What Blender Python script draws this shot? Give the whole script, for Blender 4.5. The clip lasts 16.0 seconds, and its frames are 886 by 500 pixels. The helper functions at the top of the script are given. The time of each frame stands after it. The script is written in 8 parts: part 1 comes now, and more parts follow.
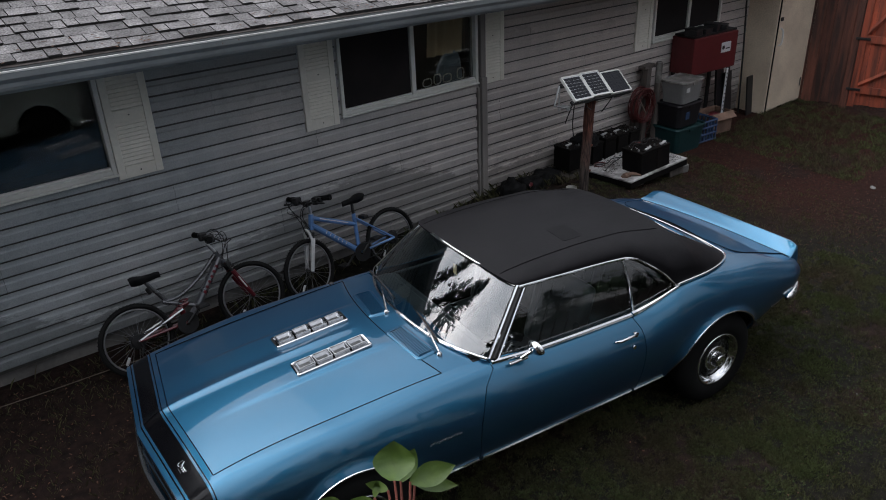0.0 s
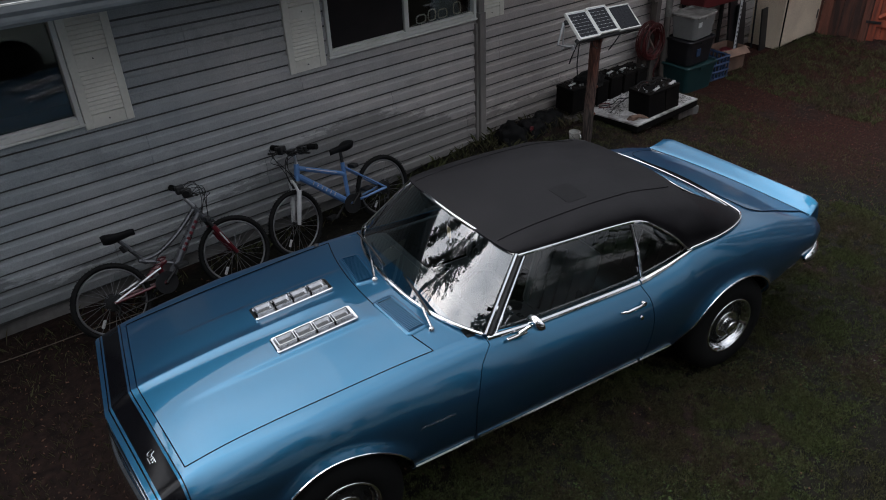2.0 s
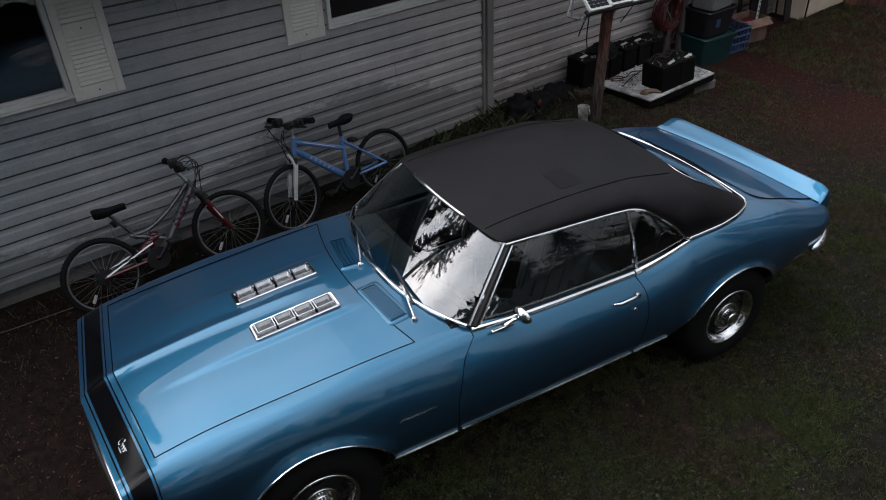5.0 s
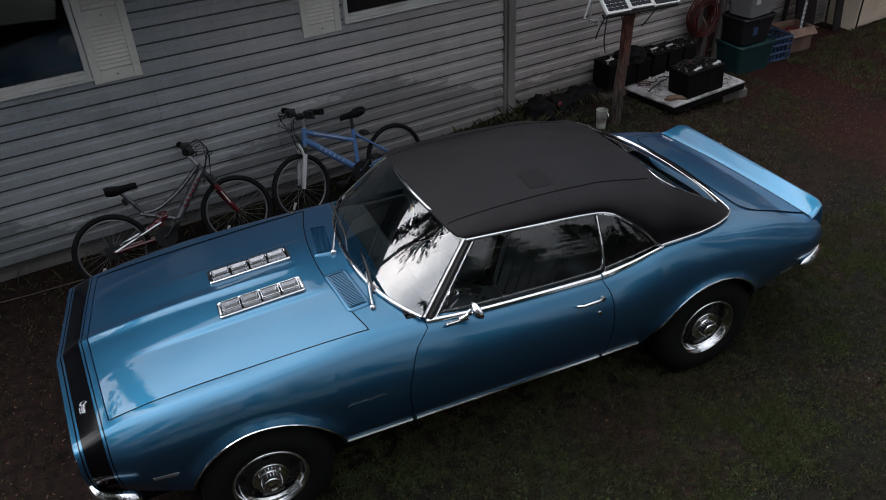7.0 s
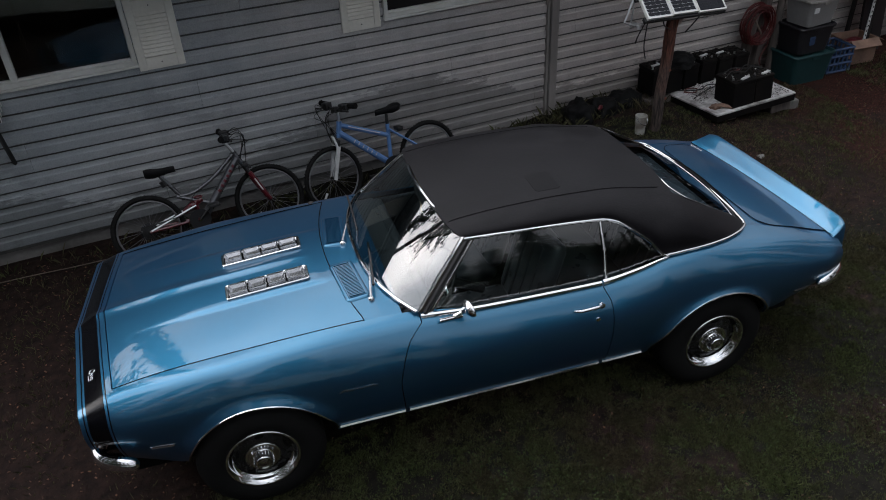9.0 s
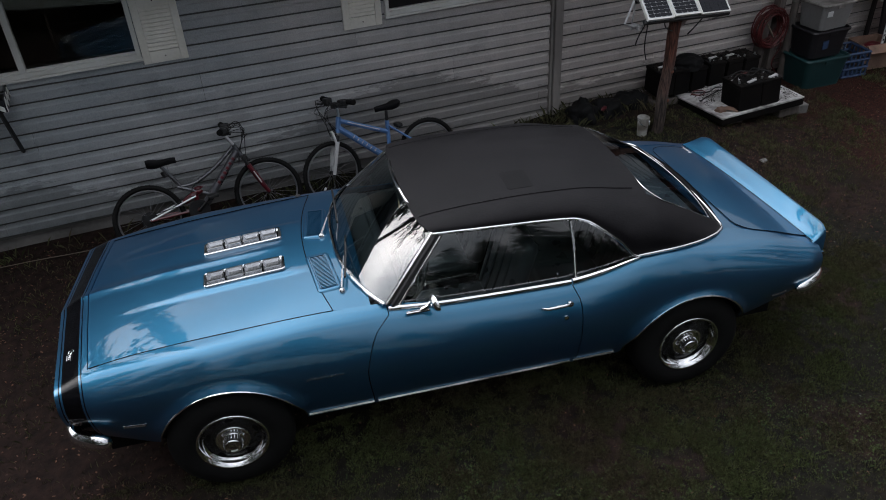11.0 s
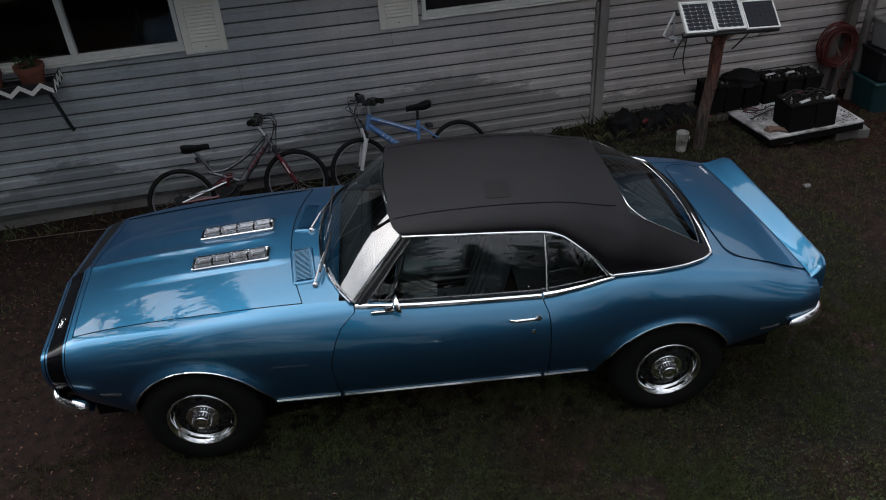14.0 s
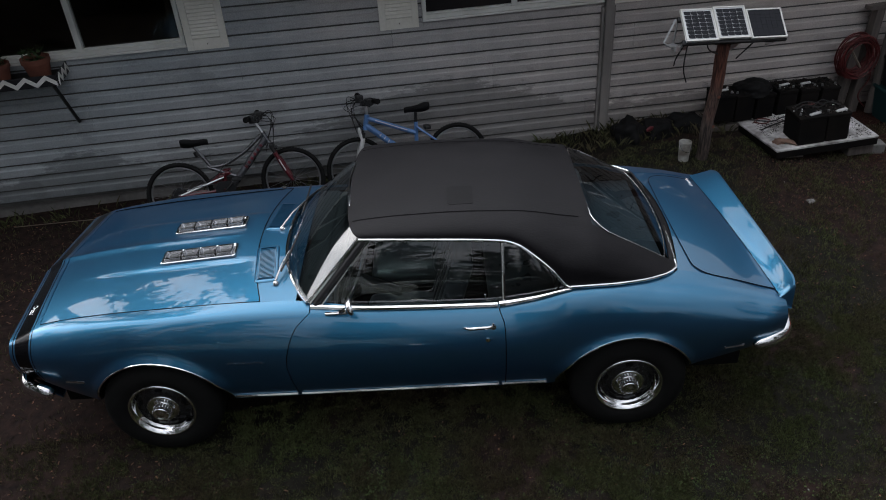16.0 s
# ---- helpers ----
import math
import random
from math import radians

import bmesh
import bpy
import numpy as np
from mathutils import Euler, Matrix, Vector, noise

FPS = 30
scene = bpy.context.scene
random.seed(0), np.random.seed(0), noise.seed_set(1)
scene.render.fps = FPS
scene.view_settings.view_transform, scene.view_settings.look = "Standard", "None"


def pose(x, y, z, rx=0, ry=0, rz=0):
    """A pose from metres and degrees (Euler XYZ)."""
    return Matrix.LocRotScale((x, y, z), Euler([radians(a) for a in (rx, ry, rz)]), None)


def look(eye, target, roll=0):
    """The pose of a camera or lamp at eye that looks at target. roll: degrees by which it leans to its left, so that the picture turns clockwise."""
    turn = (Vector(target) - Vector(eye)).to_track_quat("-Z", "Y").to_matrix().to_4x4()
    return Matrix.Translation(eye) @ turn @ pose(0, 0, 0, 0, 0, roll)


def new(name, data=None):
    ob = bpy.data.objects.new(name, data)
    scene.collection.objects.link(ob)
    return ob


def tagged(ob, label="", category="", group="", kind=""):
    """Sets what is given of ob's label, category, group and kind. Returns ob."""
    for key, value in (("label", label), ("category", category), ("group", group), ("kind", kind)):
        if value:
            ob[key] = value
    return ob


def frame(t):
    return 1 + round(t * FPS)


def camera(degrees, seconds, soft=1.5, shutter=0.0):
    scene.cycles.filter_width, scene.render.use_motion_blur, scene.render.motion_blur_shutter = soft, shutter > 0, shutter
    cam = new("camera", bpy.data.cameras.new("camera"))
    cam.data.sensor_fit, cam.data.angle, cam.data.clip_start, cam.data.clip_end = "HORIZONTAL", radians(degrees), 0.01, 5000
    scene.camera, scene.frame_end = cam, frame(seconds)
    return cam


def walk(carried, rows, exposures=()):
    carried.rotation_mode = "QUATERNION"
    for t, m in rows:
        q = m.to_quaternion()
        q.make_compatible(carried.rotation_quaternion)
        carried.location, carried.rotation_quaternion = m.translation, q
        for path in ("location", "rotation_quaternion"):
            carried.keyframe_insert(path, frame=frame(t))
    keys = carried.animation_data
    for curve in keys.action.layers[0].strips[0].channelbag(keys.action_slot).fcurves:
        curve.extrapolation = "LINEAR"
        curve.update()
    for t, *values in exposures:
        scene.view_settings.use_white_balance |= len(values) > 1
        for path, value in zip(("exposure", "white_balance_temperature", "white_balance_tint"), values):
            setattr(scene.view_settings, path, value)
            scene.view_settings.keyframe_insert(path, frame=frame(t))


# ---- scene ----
cam = camera(60.52, 16.0, soft=1.0)
ROWS = [
    (0, 0.0262, 0.1046, 3.4959, 63.094, 2.110, -39.481),
    (0.5, 0.1005, 0.1822, 3.4907, 63.105, 2.130, -39.522),
    (1, 0.1792, 0.2620, 3.4833, 62.956, 2.114, -39.537),
    (1.5, 0.2604, 0.3389, 3.4824, 60.491, 2.171, -39.540),
    (2, 0.3292, 0.4198, 3.4831, 57.824, 2.066, -39.574),
    (2.5, 0.3918, 0.4900, 3.4861, 55.601, 2.080, -39.618),
    (3, 0.4466, 0.5581, 3.4961, 55.073, 2.012, -39.645),
    (3.5, 0.4786, 0.5774, 3.5011, 55.047, 2.096, -39.439),
    (4, 0.4803, 0.5744, 3.5055, 55.040, 2.009, -39.031),
    (6.5, 0.9184, 0.1279, 3.5078, 55.264, 2.229, -33.558),
    (7, 0.9969, 0.0645, 3.5098, 55.254, 2.161, -31.665),
    (7.5, 1.0734, 0.0050, 3.5135, 55.285, 2.171, -29.934),
    (8, 1.1531, -0.0537, 3.5247, 55.231, 2.221, -28.184),
    (8.5, 1.2236, -0.1065, 3.5332, 55.228, 2.259, -26.675),
    (9, 1.2849, -0.1603, 3.5425, 55.214, 2.297, -25.649),
    (11.5, 1.6754, -0.4174, 3.5569, 55.225, 2.609, -21.393),
    (12, 1.7737, -0.4578, 3.5615, 55.225, 2.671, -19.757),
    (12.5, 1.8825, -0.4968, 3.5589, 55.292, 2.679, -17.648),
    (13, 2.0029, -0.5412, 3.5523, 55.401, 2.755, -16.152),
    (13.5, 2.1207, -0.5745, 3.5708, 55.415, 2.828, -14.994),
    (14, 2.2422, -0.6013, 3.5811, 55.395, 2.887, -13.976),
    (14.5, 2.3648, -0.6237, 3.5821, 55.408, 2.965, -13.071),
    (15, 2.4856, -0.6451, 3.5798, 55.451, 2.992, -12.087),
    (15.5, 2.6168, -0.6587, 3.5766, 55.506, 3.049, -10.873),
    (16, 2.7474, -0.6789, 3.5848, 55.466, 3.084, -9.670),
]
walk(cam, [(t, pose(x, y, z, rx, ry, rz)) for t, x, y, z, rx, ry, rz in ROWS])

# ---- world, sun, exposure ----
SUN_DIR = Vector((-0.586, 0.527, 0.616)).normalized()
world = bpy.data.worlds.new("overcast_sky")
scene.world = world
world.use_nodes = True
wn, wl = world.node_tree.nodes, world.node_tree.links
wn.clear()


def wmath(kind, a, b=None, c=None, clamp=False):
    x = wn.new("ShaderNodeMath")
    x.operation, x.use_clamp = kind, clamp
    for s, v in zip(x.inputs, (a, b, c)):
        if v is None:
            continue
        if isinstance(v, (int, float)):
            s.default_value = v
        else:
            wl.new(v, s)
    return x.outputs[0]


sky = wn.new("ShaderNodeTexSky")
sky.sky_type, sky.sun_disc = "NISHITA", False
sky.sun_elevation, sky.sun_rotation = math.asin(SUN_DIR.z), math.atan2(SUN_DIR.x, SUN_DIR.y)
sky.air_density, sky.dust_density, sky.ozone_density = 1.0, 2.0, 1.0
wc = wn.new("ShaderNodeTexCoord")
wmap = wn.new("ShaderNodeMapping")
wmap.inputs["Scale"].default_value = (1.0, 1.0, 1.8)
wnoise = wn.new("ShaderNodeTexNoise")
wnoise.inputs["Scale"].default_value, wnoise.inputs["Detail"].default_value, wnoise.inputs["Roughness"].default_value = 3.1, 5.0, 0.48
wramp = wn.new("ShaderNodeValToRGB")
wramp.color_ramp.elements[0].position, wramp.color_ramp.elements[0].color = 0.33, (5.4, 5.9, 6.7, 1)
wramp.color_ramp.elements[1].position, wramp.color_ramp.elements[1].color = 0.60, (12.2, 12.4, 13.2, 1)
wl.new(wc.outputs["Generated"], wmap.inputs["Vector"])
wl.new(wmap.outputs["Vector"], wnoise.inputs["Vector"])
wl.new(wnoise.outputs["Fac"], wramp.inputs["Fac"])
wmix = wn.new("ShaderNodeMix")
wmix.data_type = "RGBA"
wmix.inputs["Factor"].default_value = 0.85
wl.new(sky.outputs["Color"], wmix.inputs["A"])
wl.new(wramp.outputs["Color"], wmix.inputs["B"])
# overcast gradient: dim towards the horizon, brighter overhead and round the hidden sun
wsep = wn.new("ShaderNodeSeparateXYZ")
wl.new(wc.outputs["Generated"], wsep.inputs[0])
up = wmath("MAXIMUM", wsep.outputs["Z"], 0.0)
wdot = wn.new("ShaderNodeVectorMath")
wdot.operation = "DOT_PRODUCT"
wdot.inputs[1].default_value = SUN_DIR
wl.new(wc.outputs["Generated"], wdot.inputs[0])
glow = wmath("POWER", wmath("MAXIMUM", wdot.outputs["Value"], 0.0), 7.0)
broad = wmath("POWER", wmath("MULTIPLY_ADD", wdot.outputs["Value"], 0.5, 0.5), 2.0)
even = wmath("MULTIPLY", wmath("MULTIPLY_ADD", up, 0.68, 0.30), wmath("MULTIPLY_ADD", broad, 0.80, 0.60))
level = wmath("MULTIPLY_ADD", glow, 1.6, even)
wbg = wn.new("ShaderNodeBackground")
wl.new(wmath("MULTIPLY", level, 0.120), wbg.inputs["Strength"])
wl.new(wmix.outputs["Result"], wbg.inputs["Color"])
wout = wn.new("ShaderNodeOutputWorld")
wl.new(wbg.outputs["Background"], wout.inputs["Surface"])
sun = new("sun", bpy.data.lights.new("sun", "SUN"))
sun.data.energy, sun.data.angle, sun.data.color = 0.6, radians(100), (1.0, 0.96, 0.9)
sun.matrix_world = look(SUN_DIR * 40, (0, 0, 0))
scene.view_settings.exposure = 0.47

# ---- materials ----
def node_mat(name):
    m = bpy.data.materials.new(name)
    m.use_nodes = True
    nt = m.node_tree
    return m, nt.nodes, nt.links, nt.nodes["Principled BSDF"]


def mat(name, base, rough=0.6, metal=0.0, second=None, scale=3.0, var=0.25, fine=40.0, bump=0.15, bump_dist=0.004,
        coat=0.0, coat_rough=0.05, spec=0.5, by_object=0.0, by_island=0.0, stretch=(1, 1, 1), rough_var=0.1, stain=None):
    """Two scales of noise in colour, roughness and relief, by place in the world."""
    m, n, l, b = node_mat(name)
    geo = n.new("ShaderNodeNewGeometry")
    mp = n.new("ShaderNodeMapping")
    mp.inputs["Scale"].default_value = stretch
    l.new(geo.outputs["Position"], mp.inputs["Vector"])
    big, small = n.new("ShaderNodeTexNoise"), n.new("ShaderNodeTexNoise")
    big.inputs["Scale"].default_value, big.inputs["Detail"].default_value = scale, 5
    small.inputs["Scale"].default_value, small.inputs["Detail"].default_value = fine, 4
    for t in (big, small):
        l.new(mp.outputs["Vector"], t.inputs["Vector"])
    second = second or tuple(c * (1 - var) for c in base)
    ramp = n.new("ShaderNodeValToRGB")
    ramp.color_ramp.elements[0].position, ramp.color_ramp.elements[1].position = 0.36, 0.64
    ramp.color_ramp.elements[0].color, ramp.color_ramp.elements[1].color = (*second, 1), (*base, 1)
    l.new(big.outputs["Fac"], ramp.inputs["Fac"])
    value = n.new("ShaderNodeMath")
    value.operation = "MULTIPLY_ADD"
    value.inputs[1].default_value, value.inputs[2].default_value = var * 1.6, 1 - var * 0.8
    l.new(small.outputs["Fac"], value.inputs[0])
    last = value.outputs[0]
    for amount, node, out in ((by_object, "ShaderNodeObjectInfo", "Random"), (by_island, "ShaderNodeNewGeometry", "Random Per Island")):
        if amount:
            src, mul, add = n.new(node), n.new("ShaderNodeMath"), n.new("ShaderNodeMath")
            add.operation, mul.operation = "MULTIPLY_ADD", "MULTIPLY"
            add.inputs[1].default_value, add.inputs[2].default_value = amount * 2, 1 - amount
            l.new(src.outputs[out], add.inputs[0])
            l.new(add.outputs[0], mul.inputs[0])
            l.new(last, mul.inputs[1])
            last = mul.outputs[0]
    if stain:
        # damp patches with an edge of their own
        st, mr, mul = n.new("ShaderNodeTexNoise"), n.new("ShaderNodeMapRange"), n.new("ShaderNodeMath")
        st.inputs["Scale"].default_value, st.inputs["Detail"].default_value, st.inputs["Roughness"].default_value = stain[0], 7, 0.62
        l.new(geo.outputs["Position"], st.inputs["Vector"])
        mr.inputs["From Min"].default_value, mr.inputs["From Max"].default_value = stain[1], stain[1] + 0.05
        mr.inputs["To Min"].default_value, mr.inputs["To Max"].default_value = 1.0, stain[2]
        mul.operation = "MULTIPLY"
        l.new(st.outputs["Fac"], mr.inputs["Value"])
        l.new(mr.outputs["Result"], mul.inputs[0])
        l.new(last, mul.inputs[1])
        last = mul.outputs[0]
    hue = n.new("ShaderNodeHueSaturation")
    l.new(ramp.outputs["Color"], hue.inputs["Color"])
    l.new(last, hue.inputs["Value"])
    l.new(hue.outputs["Color"], b.inputs["Base Color"])
    rr = n.new("ShaderNodeMath")
    rr.operation, rr.use_clamp = "MULTIPLY_ADD", True
    rr.inputs[1].default_value, rr.inputs[2].default_value = rough_var * 2, rough - rough_var
    l.new(big.outputs["Fac"], rr.inputs[0])
    l.new(rr.outputs[0], b.inputs["Roughness"])
    b.inputs["Metallic"].default_value = metal
    b.inputs["Specular IOR Level"].default_value = spec
    b.inputs["Coat Weight"].default_value, b.inputs["Coat Roughness"].default_value = coat, coat_rough
    if bump:
        bp = n.new("ShaderNodeBump")
        bp.inputs["Strength"].default_value, bp.inputs["Distance"].default_value = bump, bump_dist
        l.new(small.outputs["Fac"], bp.inputs["Height"])
        l.new(bp.outputs["Normal"], b.inputs["Normal"])
    return m


def plain(name, base, rough=0.5, metal=0.0, coat=0.0, spec=0.5):
    m, n, l, b = node_mat(name)
    b.inputs["Base Color"].default_value = (*base, 1)
    b.inputs["Roughness"].default_value, b.inputs["Metallic"].default_value = rough, metal
    b.inputs["Coat Weight"].default_value = coat
    b.inputs["Specular IOR Level"].default_value = spec
    return m


def post_mat():
    """Peeled timber: reddish wood above, silvered and split lower down."""
    m, n, l, b = node_mat("weathered_post")
    geo, mp, grain, big = n.new("ShaderNodeNewGeometry"), n.new("ShaderNodeMapping"), n.new("ShaderNodeTexNoise"), n.new("ShaderNodeTexNoise")
    mp.inputs["Scale"].default_value = (6, 6, 0.5)
    l.new(geo.outputs["Position"], mp.inputs["Vector"])
    grain.inputs["Scale"].default_value, grain.inputs["Detail"].default_value = 14, 6
    big.inputs["Scale"].default_value, big.inputs["Detail"].default_value = 3.5, 5
    l.new(mp.outputs["Vector"], grain.inputs["Vector"])
    l.new(geo.outputs["Position"], big.inputs["Vector"])
    def ramp(src, a, c, ca, cb):
        r = n.new("ShaderNodeValToRGB")
        r.color_ramp.elements[0].position, r.color_ramp.elements[1].position = a, c
        r.color_ramp.elements[0].color, r.color_ramp.elements[1].color = (*ca, 1), (*cb, 1)
        l.new(src, r.inputs["Fac"])
        return r.outputs["Color"]
    red = ramp(grain.outputs["Fac"], 0.36, 0.66, (0.045, 0.017, 0.012), (0.190, 0.072, 0.050))
    grey = ramp(grain.outputs["Fac"], 0.36, 0.66, (0.016, 0.012, 0.011), (0.105, 0.078, 0.068))
    sep, add, up, mix = n.new("ShaderNodeSeparateXYZ"), n.new("ShaderNodeMath"), n.new("ShaderNodeMapRange"), n.new("ShaderNodeMix")
    l.new(geo.outputs["Position"], sep.inputs[0])
    add.operation = "MULTIPLY_ADD"
    add.inputs[1].default_value = 0.9
    l.new(big.outputs["Fac"], add.inputs[0])
    l.new(sep.outputs["Z"], add.inputs[2])
    up.inputs["From Min"].default_value, up.inputs["From Max"].default_value = 1.05, 1.55
    l.new(add.outputs[0], up.inputs["Value"])
    mix.data_type = "RGBA"
    l.new(up.outputs["Result"], mix.inputs["Factor"])
    l.new(grey, mix.inputs["A"])
    l.new(red, mix.inputs["B"])
    l.new(mix.outputs["Result"], b.inputs["Base Color"])
    b.inputs["Roughness"].default_value = 0.88
    bp = n.new("ShaderNodeBump")
    bp.inputs["Strength"].default_value, bp.inputs["Distance"].default_value = 0.8, 0.006
    l.new(grain.outputs["Fac"], bp.inputs["Height"])
    l.new(bp.outputs["Normal"], b.inputs["Normal"])
    return m


def paint_blue():
    """Metallic blue lacquer: fine flake under a clear coat, a little dust."""
    m, n, l, b = node_mat("blue_metallic_paint")
    geo = n.new("ShaderNodeNewGeometry")
    flake, dust = n.new("ShaderNodeTexVoronoi"), n.new("ShaderNodeTexNoise")
    flake.inputs["Scale"].default_value = 620.0
    dust.inputs["Scale"].default_value, dust.inputs["Detail"].default_value = 3.5, 6
    for t in (flake, dust):
        l.new(geo.outputs["Position"], t.inputs["Vector"])
    ramp = n.new("ShaderNodeValToRGB")
    ramp.color_ramp.elements[0].color, ramp.color_ramp.elements[1].color = (0.0135, 0.122, 0.217, 1), (0.0220, 0.173, 0.298, 1)
    l.new(flake.outputs["Distance"], ramp.inputs["Fac"])
    l.new(ramp.outputs["Color"], b.inputs["Base Color"])
    rr = n.new("ShaderNodeMath")
    rr.operation = "MULTIPLY_ADD"
    rr.inputs[1].default_value, rr.inputs[2].default_value = 0.09, 0.305
    l.new(dust.outputs["Fac"], rr.inputs[0])
    l.new(rr.outputs[0], b.inputs["Roughness"])
    cr = n.new("ShaderNodeMath")
    cr.operation = "MULTIPLY_ADD"
    cr.inputs[1].default_value, cr.inputs[2].default_value = 0.02, 0.002
    l.new(dust.outputs["Fac"], cr.inputs[0])
    l.new(cr.outputs[0], b.inputs["Coat Roughness"])
    b.inputs["Metallic"].default_value = 0.88
    b.inputs["Coat Weight"].default_value, b.inputs["Coat IOR"].default_value = 1.0, 1.58
    # dark navy pigment between the flakes
    navy, mix = n.new("ShaderNodeBsdfDiffuse"), n.new("ShaderNodeMixShader")
    navy.inputs["Color"].default_value = (0.062, 0.044, 0.170, 1)
    mix.inputs["Fac"].default_value = 0.09
    l.new(b.outputs["BSDF"], mix.inputs[1])
    l.new(navy.outputs["BSDF"], mix.inputs[2])
    l.new(mix.outputs["Shader"], n["Material Output"].inputs["Surface"])
    return m


def glass(name, tint=(0.75, 0.85, 0.85), see=0.5, ior=1.6):
    """A pane: clear Fresnel gloss over a tinted, see-through body."""
    m, n, l, b = node_mat(name)
    n.remove(b)
    out = n["Material Output"]
    fres = n.new("ShaderNodeFresnel")
    fres.inputs["IOR"].default_value = ior
    gloss, clear, mix = n.new("ShaderNodeBsdfGlossy"), n.new("ShaderNodeBsdfTransparent"), n.new("ShaderNodeMixShader")
    gloss.inputs["Roughness"].default_value = 0.0
    gloss.inputs["Color"].default_value = (1, 1, 1, 1)
    clear.inputs["Color"].default_value = (*[c * see for c in tint], 1)
    l.new(fres.outputs["Fac"], mix.inputs["Fac"])
    l.new(clear.outputs["BSDF"], mix.inputs[1])
    l.new(gloss.outputs["BSDF"], mix.inputs[2])
    l.new(mix.outputs["Shader"], out.inputs["Surface"])
    return m


def siding_mat():
    """Warm grey vinyl: chalky grain, long rain streaks, a ragged splash stain with painted-in shade on the lower
    courses, and left-to-right light in the colour.
    """
    m, n, l, b = node_mat("grey_vinyl_siding")
    geo = n.new("ShaderNodeNewGeometry")
    def op(kind, a, c, d=None, clamp=False):
        x = n.new("ShaderNodeMath")
        x.operation, x.use_clamp = kind, clamp
        for s, v in zip(x.inputs, (a, c, d)):
            if v is None:
                continue
            if isinstance(v, (int, float)):
                s.default_value = v
            else:
                l.new(v, s)
        return x.outputs[0]
    def tex(scale, stretch, detail=5, rough=0.6):
        mp, t = n.new("ShaderNodeMapping"), n.new("ShaderNodeTexNoise")
        mp.inputs["Scale"].default_value = stretch
        t.inputs["Scale"].default_value, t.inputs["Detail"].default_value, t.inputs["Roughness"].default_value = scale, detail, rough
        l.new(geo.outputs["Position"], mp.inputs["Vector"])
        l.new(mp.outputs["Vector"], t.inputs["Vector"])
        return t.outputs["Fac"]
    def span(v, a, c, lo, hi):
        r = n.new("ShaderNodeMapRange")
        for k, x in zip(("From Min", "From Max", "To Min", "To Max"), (a, c, lo, hi)):
            r.inputs[k].default_value = x
        l.new(v, r.inputs["Value"])
        return r.outputs["Result"]
    sep = n.new("ShaderNodeSeparateXYZ")
    l.new(geo.outputs["Position"], sep.inputs[0])
    cloud, streak, grain = tex(0.9, (0.7, 1, 1.5)), tex(3.0, (2.2, 1, 0.35)), tex(140, (1, 1, 1), 3)
    # splash stain plus painted ground shade: its height wanders along the wall, its edge is torn
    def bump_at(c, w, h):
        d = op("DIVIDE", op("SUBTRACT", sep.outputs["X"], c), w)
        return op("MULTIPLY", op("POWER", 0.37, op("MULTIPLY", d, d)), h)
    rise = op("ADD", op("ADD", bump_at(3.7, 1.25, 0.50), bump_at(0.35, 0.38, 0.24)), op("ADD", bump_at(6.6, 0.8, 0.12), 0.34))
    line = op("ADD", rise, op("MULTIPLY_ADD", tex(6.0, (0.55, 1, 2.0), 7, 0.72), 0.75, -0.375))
    # darker and higher than the stain alone, to hold the shade near the ground
    stain_shade = span(op("SUBTRACT", sep.outputs["Z"], line), -0.015, 0.03, 0.60, 1.0)
    wash = tex(1.7, (0.8, 1, 1.4), 7, 0.65)
    patch = span(wash, 0.585, 0.61, 1.0, 0.86)
    tone = op("MULTIPLY", op("MULTIPLY", span(cloud, 0.3, 0.7, 0.86, 1.06), span(streak, 0.3, 0.7, 0.90, 1.05)), op("MULTIPLY", span(grain, 0.25, 0.75, 0.80, 1.20), op("MULTIPLY", stain_shade, patch)))
    info = n.new("ShaderNodeObjectInfo")
    tone = op("MULTIPLY", tone, op("MULTIPLY_ADD", info.outputs["Random"], 0.10, 0.95))
    mix = n.new("ShaderNodeMix")
    mix.data_type = "RGBA"
    # uneven light along the wall painted in: dim bluish left, brighter warm right
    mix.inputs["A"].default_value, mix.inputs["B"].default_value = (0.385, 0.422, 0.442, 1), (0.515, 0.462, 0.436, 1)
    l.new(op("MULTIPLY_ADD", op("SUBTRACT", cloud, 0.5), 0.9, span(sep.outputs["X"], 1.0, 5.5, 0.08, 0.92), True), mix.inputs["Factor"])
    hue = n.new("ShaderNodeHueSaturation")
    l.new(mix.outputs["Result"], hue.inputs["Color"])
    l.new(tone, hue.inputs["Value"])
    l.new(hue.outputs["Color"], b.inputs["Base Color"])
    l.new(span(streak, 0.3, 0.7, 0.50, 0.70), b.inputs["Roughness"])
    b.inputs["Specular IOR Level"].default_value = 0.35
    bp = n.new("ShaderNodeBump")
    bp.inputs["Strength"].default_value, bp.inputs["Distance"].default_value = 0.25, 0.003
    l.new(grain, bp.inputs["Height"])
    l.new(bp.outputs["Normal"], b.inputs["Normal"])
    return m


